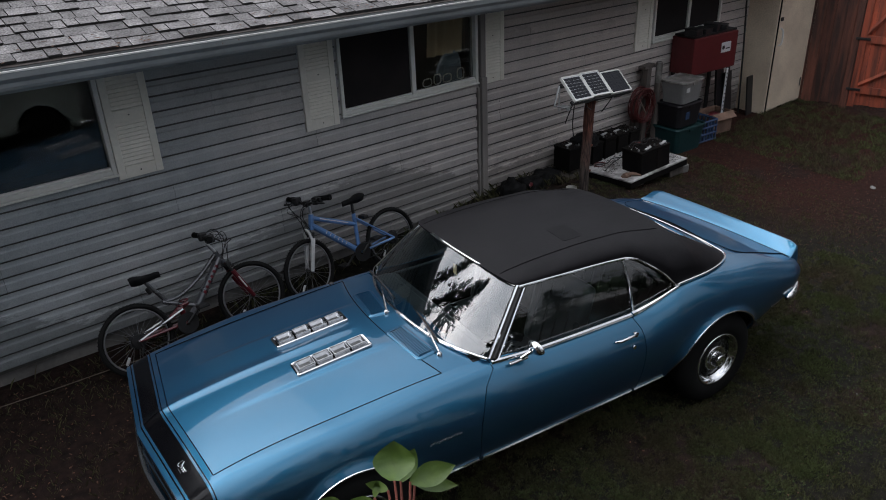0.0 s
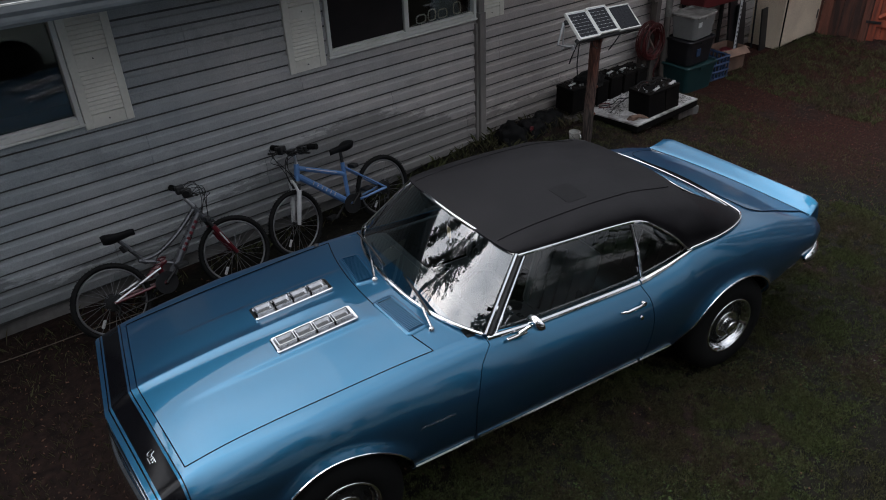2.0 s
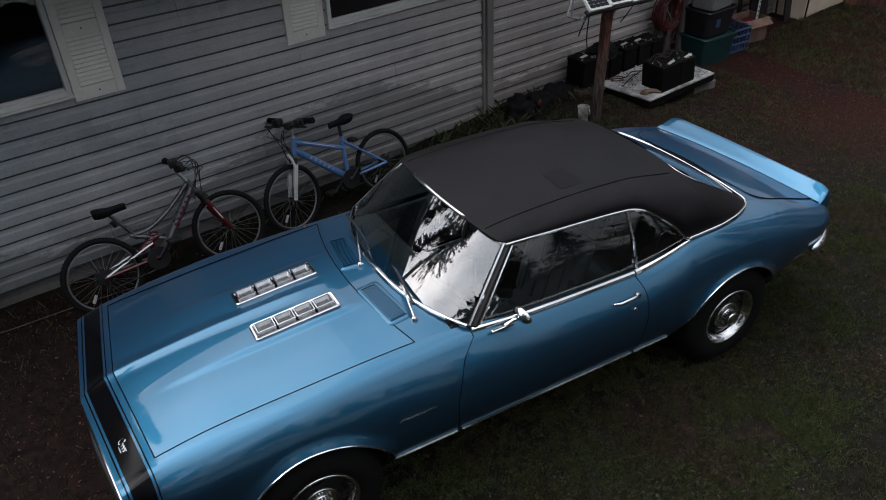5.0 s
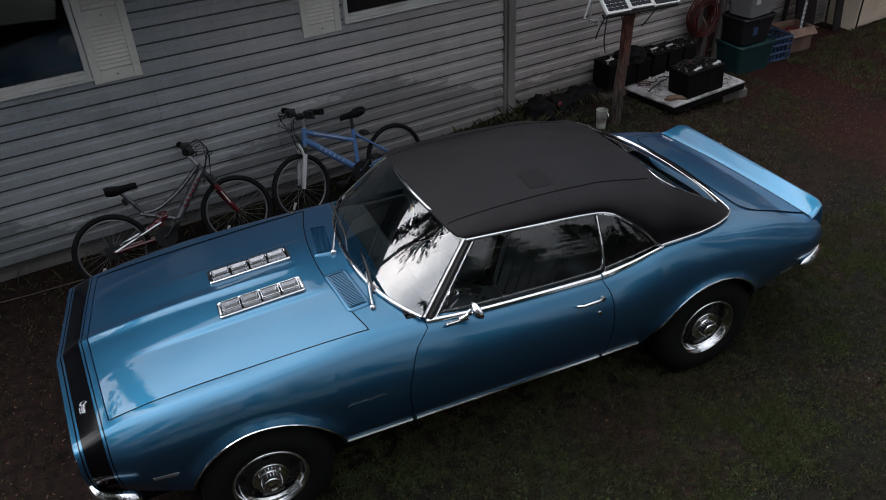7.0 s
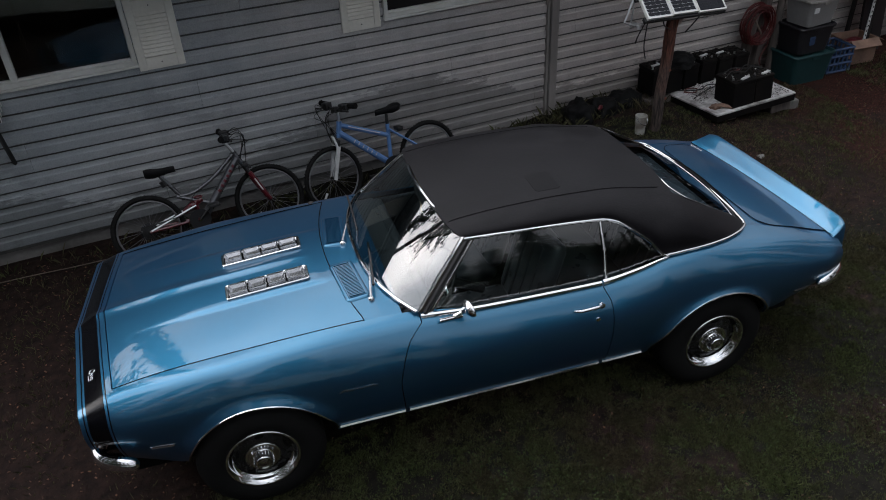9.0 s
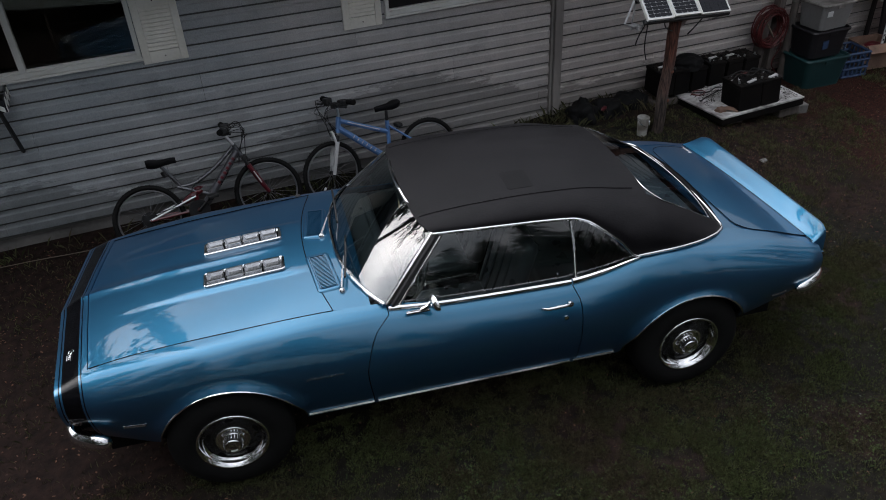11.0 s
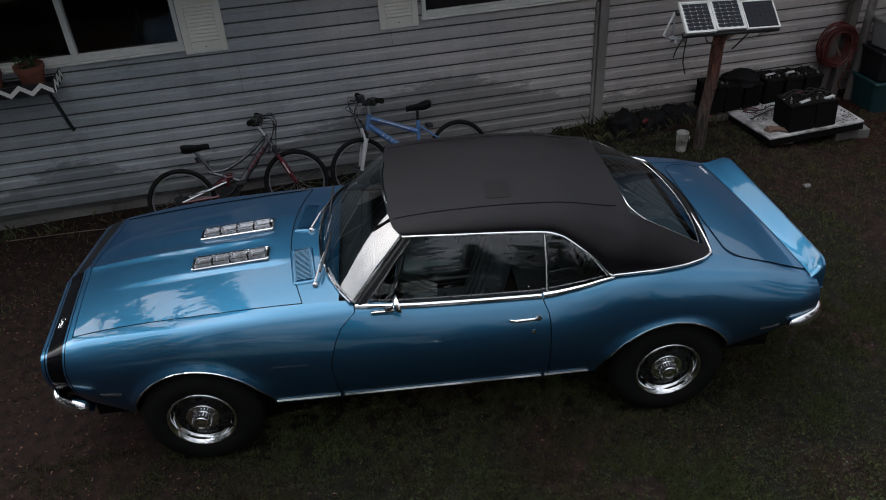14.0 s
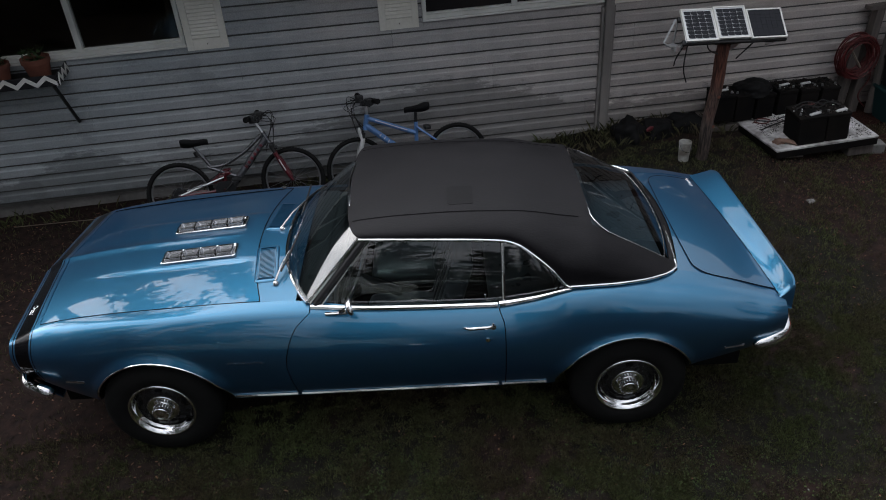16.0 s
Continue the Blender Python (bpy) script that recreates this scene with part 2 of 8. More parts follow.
M_PAINT = paint_blue()
M_STRIPE = plain("black_stripe_lacquer", (0.003, 0.003, 0.004), 0.16, coat=0.0, spec=0.20)
M_CHROME = mat("chrome", (0.82, 0.83, 0.84), 0.10, 1.0, var=0.06, scale=6, bump=0.02, fine=30, rough_var=0.06)
M_STEEL = mat("brushed_trim", (0.62, 0.63, 0.64), 0.24, 1.0, var=0.12, scale=9, bump=0.03)
M_POCKET = mat("dull_chrome", (0.55, 0.56, 0.58), 0.20, 1.0, var=0.2, scale=20, bump=0.03, rough_var=0.08)
M_RIB = mat("grey_vent_rib", (0.16, 0.165, 0.17), 0.45, 0.6, var=0.2, scale=20, bump=0.03)
M_VINYL = mat("black_vinyl", (0.0082, 0.0074, 0.0088), 0.50, 0.0, spec=0.17, second=(0.0040, 0.0036, 0.0046), scale=8.0, var=0.6, stretch=(0.55, 1.5, 1), fine=110, bump=0.6, bump_dist=0.0016)
M_DISC = mat("silver_wheel_paint", (0.080, 0.082, 0.090), 0.26, 0.85, var=0.2, scale=14, fine=60, bump=0.04)
M_PATCH = mat("worn_vinyl_patch", (0.0047, 0.0042, 0.0052), 0.53, spec=0.155, scale=8, var=0.3, fine=300, bump=0.4, bump_dist=0.001)
M_RUBBER = mat("tyre_rubber", (0.008, 0.008, 0.008), 0.85, spec=0.15, var=0.3, scale=9, fine=80, bump=0.2)
M_BLACK = mat("black_plastic", (0.014, 0.014, 0.015), 0.5, var=0.3, scale=6, fine=60, bump=0.08)
M_DARK = plain("underbody_black", (0.006, 0.006, 0.006), 0.9, spec=0.1)
M_SEATV = mat("seat_vinyl", (0.045, 0.050, 0.056), 0.30, var=0.2, scale=8, fine=160, bump=0.2, bump_dist=0.002)
M_WS = glass("windscreen_glass", (0.72, 0.90, 0.87), 0.7, 2.2)
M_REARGLASS = glass("rear_glass", (0.6, 0.78, 0.85), 0.7, 1.27)
M_SIDEGLASS = glass("side_glass", (0.75, 0.88, 0.87), 0.88, 1.9)
M_WINDOW = glass("house_glass", (0.9, 0.92, 0.90), 0.85, 1.42)
M_SCREEN = mat("dark_screen", (0.030, 0.026, 0.026), 0.8, second=(0.020, 0.018, 0.019), scale=2, var=0.2, fine=400, bump=0.2, spec=0.15)
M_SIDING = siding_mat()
M_WALL = mat("wall_backing", (0.12, 0.12, 0.115), 0.9)
M_CONCRETE = mat("foundation_concrete", (0.22, 0.21, 0.20), 0.9, second=(0.12, 0.115, 0.11), scale=2.5, var=0.3, fine=30, bump=0.5)
M_WHITE = mat("white_paint", (0.78, 0.78, 0.75), 0.5, second=(0.66, 0.65, 0.61), scale=3, var=0.1, fine=30, bump=0.08)
M_SHUTTER = mat("shutter_plastic", (0.86, 0.83, 0.75), 0.55, second=(0.74, 0.71, 0.63), scale=2.5, var=0.1, fine=40, bump=0.08)
M_GUTTER = mat("gutter_paint", (0.34, 0.36, 0.37), 0.42, second=(0.26, 0.275, 0.28), scale=2.5, var=0.15, fine=24, bump=0.06)
M_SILT = mat("gutter_silt", (0.20, 0.205, 0.21), 0.8, second=(0.10, 0.095, 0.09), scale=6, var=0.4, fine=60, bump=0.3)
M_SOFFIT = mat("soffit_paint", (0.28, 0.28, 0.27), 0.7, var=0.15)
M_SHINGLE = mat("asphalt_shingle", (0.250, 0.238, 0.236), 0.95, spec=0.2, second=(0.150, 0.143, 0.142), scale=5, var=1.7, fine=85, bump=1.0, bump_dist=0.004, by_object=0.28)
M_WOODPOST = mat("weathered_cedar", (0.220, 0.080, 0.050), 0.85, second=(0.100, 0.048, 0.036), scale=4, var=0.45, fine=26, bump=0.6, stretch=(5, 5, 0.5))
M_SHEDGE = mat("bare_asphalt_edge", (0.045, 0.043, 0.043), 0.95, spec=0.1, var=0.3, scale=30, fine=120, bump=0.3)
M_OLDPOST = post_mat()
M_GREYWOOD = mat("grey_timber", (0.13, 0.11, 0.10), 0.85, second=(0.08, 0.07, 0.065), scale=6, var=0.35, fine=30, bump=0.4, stretch=(4, 4, 0.5))
M_FENCE = mat("red_stained_boards", (0.165, 0.060, 0.040), 0.8, second=(0.048, 0.025, 0.020), scale=3, var=0.5, fine=25, bump=0.5, stretch=(4, 4, 0.4), by_object=0.30)
M_GATE = mat("orange_stained_boards", (0.42, 0.092, 0.046), 0.78, second=(0.15, 0.042, 0.027), scale=3, var=0.45, fine=25, bump=0.5, stretch=(4, 4, 0.4), by_object=0.22)
M_SHED = mat("cream_shed_panel", (0.72, 0.61, 0.47), 0.75, second=(0.58, 0.48, 0.37), scale=2.2, var=0.55, fine=70, bump=0.25)
M_GUARD = mat("smoky_plastic", (0.022, 0.022, 0.024), 0.35, var=0.2, scale=12, bump=0.03)
M_TYREB = mat("bike_tyre", (0.010, 0.010, 0.010), 0.8, spec=0.2, var=0.3, fine=90, bump=0.3)
M_ALLOY = mat("alloy", (0.55, 0.56, 0.57), 0.32, 0.9, var=0.15, scale=12, bump=0.04)
M_RIM = mat("dull_alloy_rim", (0.30, 0.30, 0.31), 0.45, 0.7, var=0.2, scale=12, bump=0.03)
M_BIKEGREY = mat("silver_grey_frame", (0.135, 0.138, 0.150), 0.28, 0.6, var=0.12, scale=14, bump=0.03, coat=0.5)
M_BIKERED = mat("red_frame_paint", (0.115, 0.009, 0.016), 0.35, var=0.15, scale=14, bump=0.03, coat=0.5)
M_BIKEBLUE = mat("blue_frame_paint", (0.13, 0.27, 0.56), 0.32, 0.2, var=0.12, scale=14, bump=0.03, coat=0.6)
M_BIKEWHITE = mat("white_fork_paint", (0.62, 0.62, 0.62), 0.4, var=0.15, scale=14, bump=0.03)
M_SADDLE = mat("saddle_black", (0.010, 0.010, 0.011), 0.7, spec=0.2, var=0.2, fine=120, bump=0.15)
M_BATTERY = mat("battery_case", (0.0045, 0.0042, 0.0045), 0.75, spec=0.12, second=(0.0085, 0.0070, 0.0062), scale=5, var=0.3, fine=40, bump=0.08)
M_TERRACOTTA = mat("terracotta", (0.19, 0.065, 0.04), 0.8, second=(0.13, 0.045, 0.03), scale=7, var=0.25, fine=50, bump=0.2)
M_HOSE = mat("red_hose", (0.100, 0.0130, 0.0130), 0.5, var=0.2, scale=9, bump=0.05)
M_TEAL = mat("teal_plastic", (0.008, 0.044, 0.047), 0.55, second=(0.006, 0.030, 0.033), scale=4, var=0.15, bump=0.05)
M_BINBLACK = mat("dark_bin_plastic", (0.011, 0.011, 0.014), 0.5, var=0.2, bump=0.05)
M_BINGREY = mat("grey_bin_plastic", (0.22, 0.22, 0.22), 0.45, var=0.15, bump=0.05)
M_BINLID = mat("clear_grey_lid", (0.27, 0.26, 0.245), 0.45, second=(0.10, 0.095, 0.088), scale=9, var=0.4, bump=0.05)
M_CRATE = mat("blue_crate_plastic", (0.03, 0.06, 0.13), 0.5, var=0.2, bump=0.05)
M_CARD = mat("damp_cardboard", (0.25, 0.155, 0.115), 0.9, second=(0.15, 0.095, 0.07), scale=6, var=0.25, bump=0.2)
M_REDBOX = mat("dark_red_metal", (0.12, 0.014, 0.017), 0.5, second=(0.085, 0.010, 0.012), scale=2.5, var=0.2, bump=0.06)
M_BOARD = mat("dirty_white_board", (0.66, 0.65, 0.64), 0.6, second=(0.10, 0.088, 0.080), scale=5, var=0.75, fine=22, bump=0.15)
M_PVBLUE = plain("solar_cell", (0.006, 0.007, 0.012), 0.4, spec=0.25)
M_PVWHITE = mat("panel_backing", (0.62, 0.63, 0.64), 0.4, var=0.08, bump=0.02)
M_BAG = mat("black_bag_plastic", (0.007, 0.007, 0.0075), 0.75, spec=0.2, var=0.3, scale=9, fine=26, bump=0.6, bump_dist=0.01)
M_BUCKET = mat("dirty_white_bucket", (0.42, 0.42, 0.39), 0.55, second=(0.16, 0.14, 0.12), scale=9, var=0.4, bump=0.05)
M_BARKBITS = mat("black_bark_bits", (0.020, 0.014, 0.011), 0.9, var=0.5, scale=30, fine=60, bump=0.2, by_island=0.5)
M_STONE = mat("concrete_block", (0.20, 0.195, 0.185), 0.9, var=0.35, scale=8, fine=50, bump=0.5)
M_LEAF = mat("leaf_green", (0.035, 0.07, 0.02), 0.5, second=(0.022, 0.048, 0.014), scale=9, var=0.25, fine=60, bump=0.1, by_island=0.25)
M_NEEDLE = mat("conifer_needles", (0.030, 0.050, 0.024), 0.7, var=0.4, scale=1.2, fine=9, bump=0, by_island=0.3)
M_BARK = mat("bark", (0.09, 0.07, 0.055), 0.9, var=0.4, scale=4, fine=24, bump=0.5)
M_CURTAIN = mat("tan_curtain", (0.84, 0.64, 0.42), 0.9, second=(0.70, 0.50, 0.30), scale=6, var=0.2, bump=0.1)
M_BLUECLOTH = mat("grey_blue_cloth", (0.28, 0.33, 0.38), 0.9, var=0.2, bump=0.1)
M_ROOM = mat("room_wall", (0.20, 0.17, 0.14), 0.9, var=0.15)
M_DRYWOOD = mat("bleached_stick", (0.17, 0.14, 0.11), 0.85, var=0.3, scale=12, bump=0.2)
M_TRUCK = mat("old_white_truck_paint", (0.34, 0.38, 0.36), 0.35, second=(0.26, 0.30, 0.28), scale=2, var=0.12, coat=0.6, bump=0.02)


def ground_mat():
    """Thin lawn on dark soil, with a stretch of red bark chips towards the fence."""
    m, n, l, b = node_mat("lawn_and_soil")
    geo = n.new("ShaderNodeNewGeometry")
    def tex(scale, detail=6, rough=0.6):
        t = n.new("ShaderNodeTexNoise")
        t.inputs["Scale"].default_value, t.inputs["Detail"].default_value, t.inputs["Roughness"].default_value = scale, detail, rough
        l.new(geo.outputs["Position"], t.inputs["Vector"])
        return t
    def ramp(src, a, b2, ca, cb):
        r = n.new("ShaderNodeValToRGB")
        r.color_ramp.elements[0].position, r.color_ramp.elements[1].position = a, b2
        r.color_ramp.elements[0].color, r.color_ramp.elements[1].color = (*ca, 1), (*cb, 1)
        l.new(src, r.inputs["Fac"])
        return r.outputs["Color"]
    def mixc(f, a, c):
        x = n.new("ShaderNodeMix")
        x.data_type = "RGBA"
        l.new(f, x.inputs["Factor"])
        l.new(a, x.inputs["A"])
        l.new(c, x.inputs["B"])
        return x.outputs["Result"]
    patch, fine, grit = tex(0.8, 5), tex(14, 8), tex(60, 6)
    soil = ramp(fine.outputs["Fac"], 0.32, 0.7, (0.0060, 0.0040, 0.0037), (0.030, 0.0168, 0.0135))
    lawn = ramp(fine.outputs["Fac"], 0.32, 0.7, (0.0050, 0.0044, 0.0037), (0.016, 0.0142, 0.0098))
    bark = ramp(grit.outputs["Fac"], 0.38, 0.72, (0.006, 0.0026, 0.0022), (0.062, 0.0215, 0.0150))
    sep = n.new("ShaderNodeSeparateXYZ")
    l.new(geo.outputs["Position"], sep.inputs[0])
    def soft(out, a, b2):
        r = n.new("ShaderNodeMapRange")
        r.interpolation_type = "SMOOTHSTEP"
        r.inputs["From Min"].default_value, r.inputs["From Max"].default_value = a, b2
        l.new(out, r.inputs["Value"])
        return r.outputs["Result"]
    def op(kind, a, c):
        x = n.new("ShaderNodeMath")
        x.operation, x.use_clamp = kind, True
        for s, v in zip(x.inputs, (a, c)):
            if isinstance(v, float):
                s.default_value = v
            else:
                l.new(v, s)
        return x.outputs[0]
    rag = op("MULTIPLY", patch.outputs["Fac"], 1.0)
    east = soft(op("MULTIPLY", op("ADD", soft(sep.outputs["X"], 6.5, 8.8), 0.0), soft(rag, 0.30, 0.52)), 0.05, 0.6)
    north = soft(sep.outputs["Y"], 2.2, 3.8)
    barkf = op("MULTIPLY", east, north)
    lawnf = soft(op("MULTIPLY", soft(patch.outputs["Fac"], 0.34, 0.6), soft(sep.outputs["X"], 0.2, 2.4)), 0.1, 0.7)
    l.new(mixc(barkf, mixc(lawnf, soil, lawn), bark), b.inputs["Base Color"])
    b.inputs["Roughness"].default_value = 0.95
    b.inputs["Specular IOR Level"].default_value = 0.15
    bp = n.new("ShaderNodeBump")
    bp.inputs["Strength"].default_value, bp.inputs["Distance"].default_value = 0.9, 0.02
    l.new(fine.outputs["Fac"], bp.inputs["Height"])
    l.new(bp.outputs["Normal"], b.inputs["Normal"])
    return m


M_GROUND = ground_mat()
M_GRASS = mat("grass_blades", (0.072, 0.086, 0.035), 0.75, spec=0.12, second=(0.070, 0.060, 0.036), scale=1.6, var=0.3, fine=7, bump=0, by_island=0.7)
M_CLOVER = mat("clover_leaf", (0.052, 0.077, 0.026), 0.7, spec=0.08, second=(0.032, 0.050, 0.017), scale=3, var=0.3, bump=0, by_island=0.45)
M_CHIP = mat("red_bark_chips", (0.098, 0.038, 0.027), 0.9, second=(0.045, 0.017, 0.012), scale=6, var=0.3, fine=30, bump=0.2, by_island=0.5)
M_LITTER = mat("dry_leaf_litter", (0.17, 0.085, 0.048), 0.85, second=(0.09, 0.05, 0.034), scale=6, var=0.3, bump=0, by_island=0.5)

# ---- mesh tools ----
def mesh_ob(name, verts, faces, material, parent=None, label="", smooth=False, mats=None, index=None):
    me = bpy.data.meshes.new(name)
    me.from_pydata([tuple(map(float, v)) for v in verts], [], faces)
    for m in (mats or [material]):
        me.materials.append(m)
    if index is not None:
        me.polygons.foreach_set("material_index", index)
    if smooth:
        me.polygons.foreach_set("use_smooth", [True] * len(me.polygons))
    me.update()
    ob = new(name, me)
    if parent:
        ob.parent = parent
    if label:
        ob["label"] = label
    return ob


def part(name, bm, material, parent=None, label="", smooth=False):
    me = bpy.data.meshes.new(name)
    bmesh.ops.recalc_face_normals(bm, faces=bm.faces)
    bm.to_mesh(me)
    bm.free()
    me.materials.append(material)
    if smooth:
        me.polygons.foreach_set("use_smooth", [True] * len(me.polygons))
    ob = new(name, me)
    if parent:
        ob.parent = parent
    if label:
        ob["label"] = label
    return ob


def thing(name, m, label, category, group="", kind=""):
    ob = new(name)
    ob.empty_display_size = 0.1
    ob.matrix_world = m
    return tagged(ob, label, category, group, kind)


def add_box(bm, x0, x1, y0, y1, z0, z1, bevel=0.0, m=None):
    g = bmesh.ops.create_cube(bm, size=1.0)
    t = Matrix.Translation(((x0 + x1) / 2, (y0 + y1) / 2, (z0 + z1) / 2)) @ Matrix.Diagonal((x1 - x0, y1 - y0, z1 - z0, 1))
    bmesh.ops.transform(bm, matrix=(m @ t if m else t), verts=g["verts"])
    if bevel:
        edges = list({e for v in g["verts"] for e in v.link_edges})
        bmesh.ops.bevel(bm, geom=edges, offset=bevel, segments=2, profile=0.5, affect="EDGES")
    return bm


def box(x0, x1, y0, y1, z0, z1, bevel=0.0, m=None):
    return add_box(bmesh.new(), x0, x1, y0, y1, z0, z1, bevel, m)


def add_tube(bm, points, radius, sides=8, closed=False, caps=True):
    """A round bar along points; radius may be one number or one for each point."""
    pts = [Vector(p) for p in points]
    k = len(pts)
    rad = radius if isinstance(radius, (list, tuple)) else [radius] * k
    rings, up = [], None
    for i, p in enumerate(pts):
        a = pts[(i - 1) % k] if (closed or i > 0) else p
        b = pts[(i + 1) % k] if (closed or i < k - 1) else p
        d = (b - a).normalized()
        if up is None:
            up = Vector((0, 0, 1)) if abs(d.z) < 0.9 else Vector((1, 0, 0))
        side = d.cross(up).normalized()
        up = side.cross(d).normalized()
        rings.append([bm.verts.new(p + rad[i] * (side * math.cos(w) + up * math.sin(w)))
                      for w in (2 * math.pi * j / sides for j in range(sides))])
    for i in range(k if closed else k - 1):
        r0, r1 = rings[i], rings[(i + 1) % k]
        for j in range(sides):
            bm.faces.new((r0[j], r0[(j + 1) % sides], r1[(j + 1) % sides], r1[j]))
    if caps and not closed:
        bm.faces.new(rings[0][::-1])
        bm.faces.new(rings[-1])
    return bm


def tube(points, radius, sides=8, closed=False):
    return add_tube(bmesh.new(), points, radius, sides, closed)


def lathe(profile, steps=32, axis="z", m=None):
    """Turn (radius, height) pairs about an axis."""
    bm = bmesh.new()
    rings = []
    for r, h in profile:
        ring = []
        for j in range(steps):
            a = 2 * math.pi * j / steps
            c = (r * math.cos(a), r * math.sin(a), h) if axis == "z" else (r * math.cos(a), h, r * math.sin(a))
            ring.append(bm.verts.new(m @ Vector(c) if m else c))
        rings.append(ring)
    for a, b in zip(rings, rings[1:]):
        for j in range(steps):
            bm.faces.new((a[j], a[(j + 1) % steps], b[(j + 1) % steps], b[j]))
    if profile[0][0] > 1e-5:
        pass
    return bm


def smooth_path(points, n=6):
    """Catmull-Rom through points."""
    p = [Vector(q) for q in points]
    out = []
    for i in range(len(p) - 1):
        a, b, c, d = p[max(i - 1, 0)], p[i], p[i + 1], p[min(i + 2, len(p) - 1)]
        for j in range(n):
            t = j / n
            out.append(0.5 * ((2 * b) + (c - a) * t + (2 * a - 5 * b + 4 * c - d) * t * t + (3 * b - a - 3 * c + d) * t ** 3))
    out.append(p[-1])
    return out


def curve(*pairs):
    """A smooth function through (x, y) pairs that does not overshoot."""
    xs, ys = np.array([p[0] for p in pairs], float), np.array([p[1] for p in pairs], float)
    h, d = np.diff(xs), np.diff(ys) / np.diff(xs)
    s = np.zeros(len(xs))
    for i in range(1, len(xs) - 1):
        if d[i - 1] * d[i] > 0:
            s[i] = 2 * d[i - 1] * d[i] / (d[i - 1] + d[i])
    s[0], s[-1] = d[0], d[-1]
    def f(x):
        x = min(max(x, xs[0]), xs[-1])
        i = min(int(np.searchsorted(xs, x, "right")) - 1, len(h) - 1)
        t = (x - xs[i]) / h[i]
        return float((2 * t ** 3 - 3 * t ** 2 + 1) * ys[i] + (t ** 3 - 2 * t ** 2 + t) * h[i] * s[i]
                     + (3 * t ** 2 - 2 * t ** 3) * ys[i + 1] + (t ** 3 - t ** 2) * h[i] * s[i + 1])
    return f


def step(a, b, x):
    t = min(max((x - a) / (b - a), 0.0), 1.0)
    return t * t * (3 - 2 * t)


def ground_z(x, y):
    """The yard's gentle rise towards the house beyond the car."""
    return 0.19 * step(3.6, 5.0, y) * math.exp(-((x - 5.8) / 1.3) ** 2) + 0.06 * step(3.9, 5.4, y) * step(6.5, 8.0, x) + 0.008 * math.sin(1.7 * x + 0.4) * math.cos(1.3 * y)

# ---- ground ----
def build_ground():
    xs = sorted({-400, -120, -40, -15, *np.round(np.arange(-6, 14.01, 0.2), 3), 18, 30, 60, 150, 400})
    ys = sorted({-400, -120, -40, -15, *np.round(np.arange(-6, 8.01, 0.2), 3), 12, 25, 60, 150, 400})
    verts = [(x, y, ground_z(x, y) + 0.012 * noise.noise((x * 2.3, y * 2.3, 0.5))) for y in ys for x in xs]
    n = len(xs)
    faces = [(j * n + i, j * n + i + 1, (j + 1) * n + i + 1, (j + 1) * n + i) for j in range(len(ys) - 1) for i in range(n - 1)]
    return tagged(mesh_ob("ground", verts, faces, M_GROUND, smooth=True), "thin dark lawn over soil with a stretch of red bark chips", "ground", kind="structure")


build_ground()

# ---- house: wall, windows, eave, roof ----
WALL_Y = 6.03
WIN = [(-0.24, 1.52, 1.484, 2.27), (3.59, 5.26, 1.484, 2.27), (8.22, 9.70, 1.42, 2.27)]
COURSE, COURSE_Z, COURSES = 0.1232, 0.1348, 19
SLOPE = radians(0.52)
WALL_X0, WALL_X1 = -4.0, 12.5


def build_wall():
    bm = bmesh.new()
    y0, y1 = WALL_Y, WALL_Y + 0.16
    edges = [WALL_X0]
    for a, b, z0, z1 in WIN:
        edges += [a, b]
    edges.append(WALL_X1)
    for i in range(0, len(edges), 2):
        add_box(bm, edges[i], edges[i + 1], y0, y1, 0.12, 2.42)
    for a, b, z0, z1 in WIN:
        add_box(bm, a, b, y0, y1, 0.12, z0 - 0.01)
        add_box(bm, a, b, y0, y1, z1 + 0.01, 2.42)
    return tagged(part("wall_north", bm, M_WALL), "house wall clad in grey horizontal vinyl siding", "wall", kind="structure")


wall = build_wall()
tagged(part("foundation", box(WALL_X0, WALL_X1, WALL_Y + 0.03, WALL_Y + 0.2, -0.3, 0.16), M_CONCRETE), "low grey concrete foundation under the siding", "foundation", kind="structure")


def build_rooms():
    """Dark rooms behind the panes: the house is closed all round."""
    bm = bmesh.new()
    y0, y1 = WALL_Y + 0.16, 10.0
    add_box(bm, WALL_X0, WALL_X1, y1, y1 + 0.1, 0.1, 2.42)
    add_box(bm, WALL_X0, WALL_X0 + 0.1, y0, y1, 0.1, 2.42)
    add_box(bm, WALL_X1 - 0.1, WALL_X1, y0, y1, 0.1, 2.42)
    for x in (2.5, 6.8):
        add_box(bm, x, x + 0.1, y0, y1, 0.3, 2.42)
    tagged(part("wall_inner", bm, M_ROOM), "dim inner walls of the rooms behind the panes", "wall", kind="structure")
    tagged(part("floor", box(WALL_X0, WALL_X1, y0, y1, 0.2, 0.3), M_ROOM), "dim indoor floor", "floor", kind="structure")
    tagged(part("ceiling", box(WALL_X0, WALL_X1, y0, y1, 2.42, 2.5), M_ROOM), "dim indoor ceiling", "ceiling", kind="structure")


build_rooms()


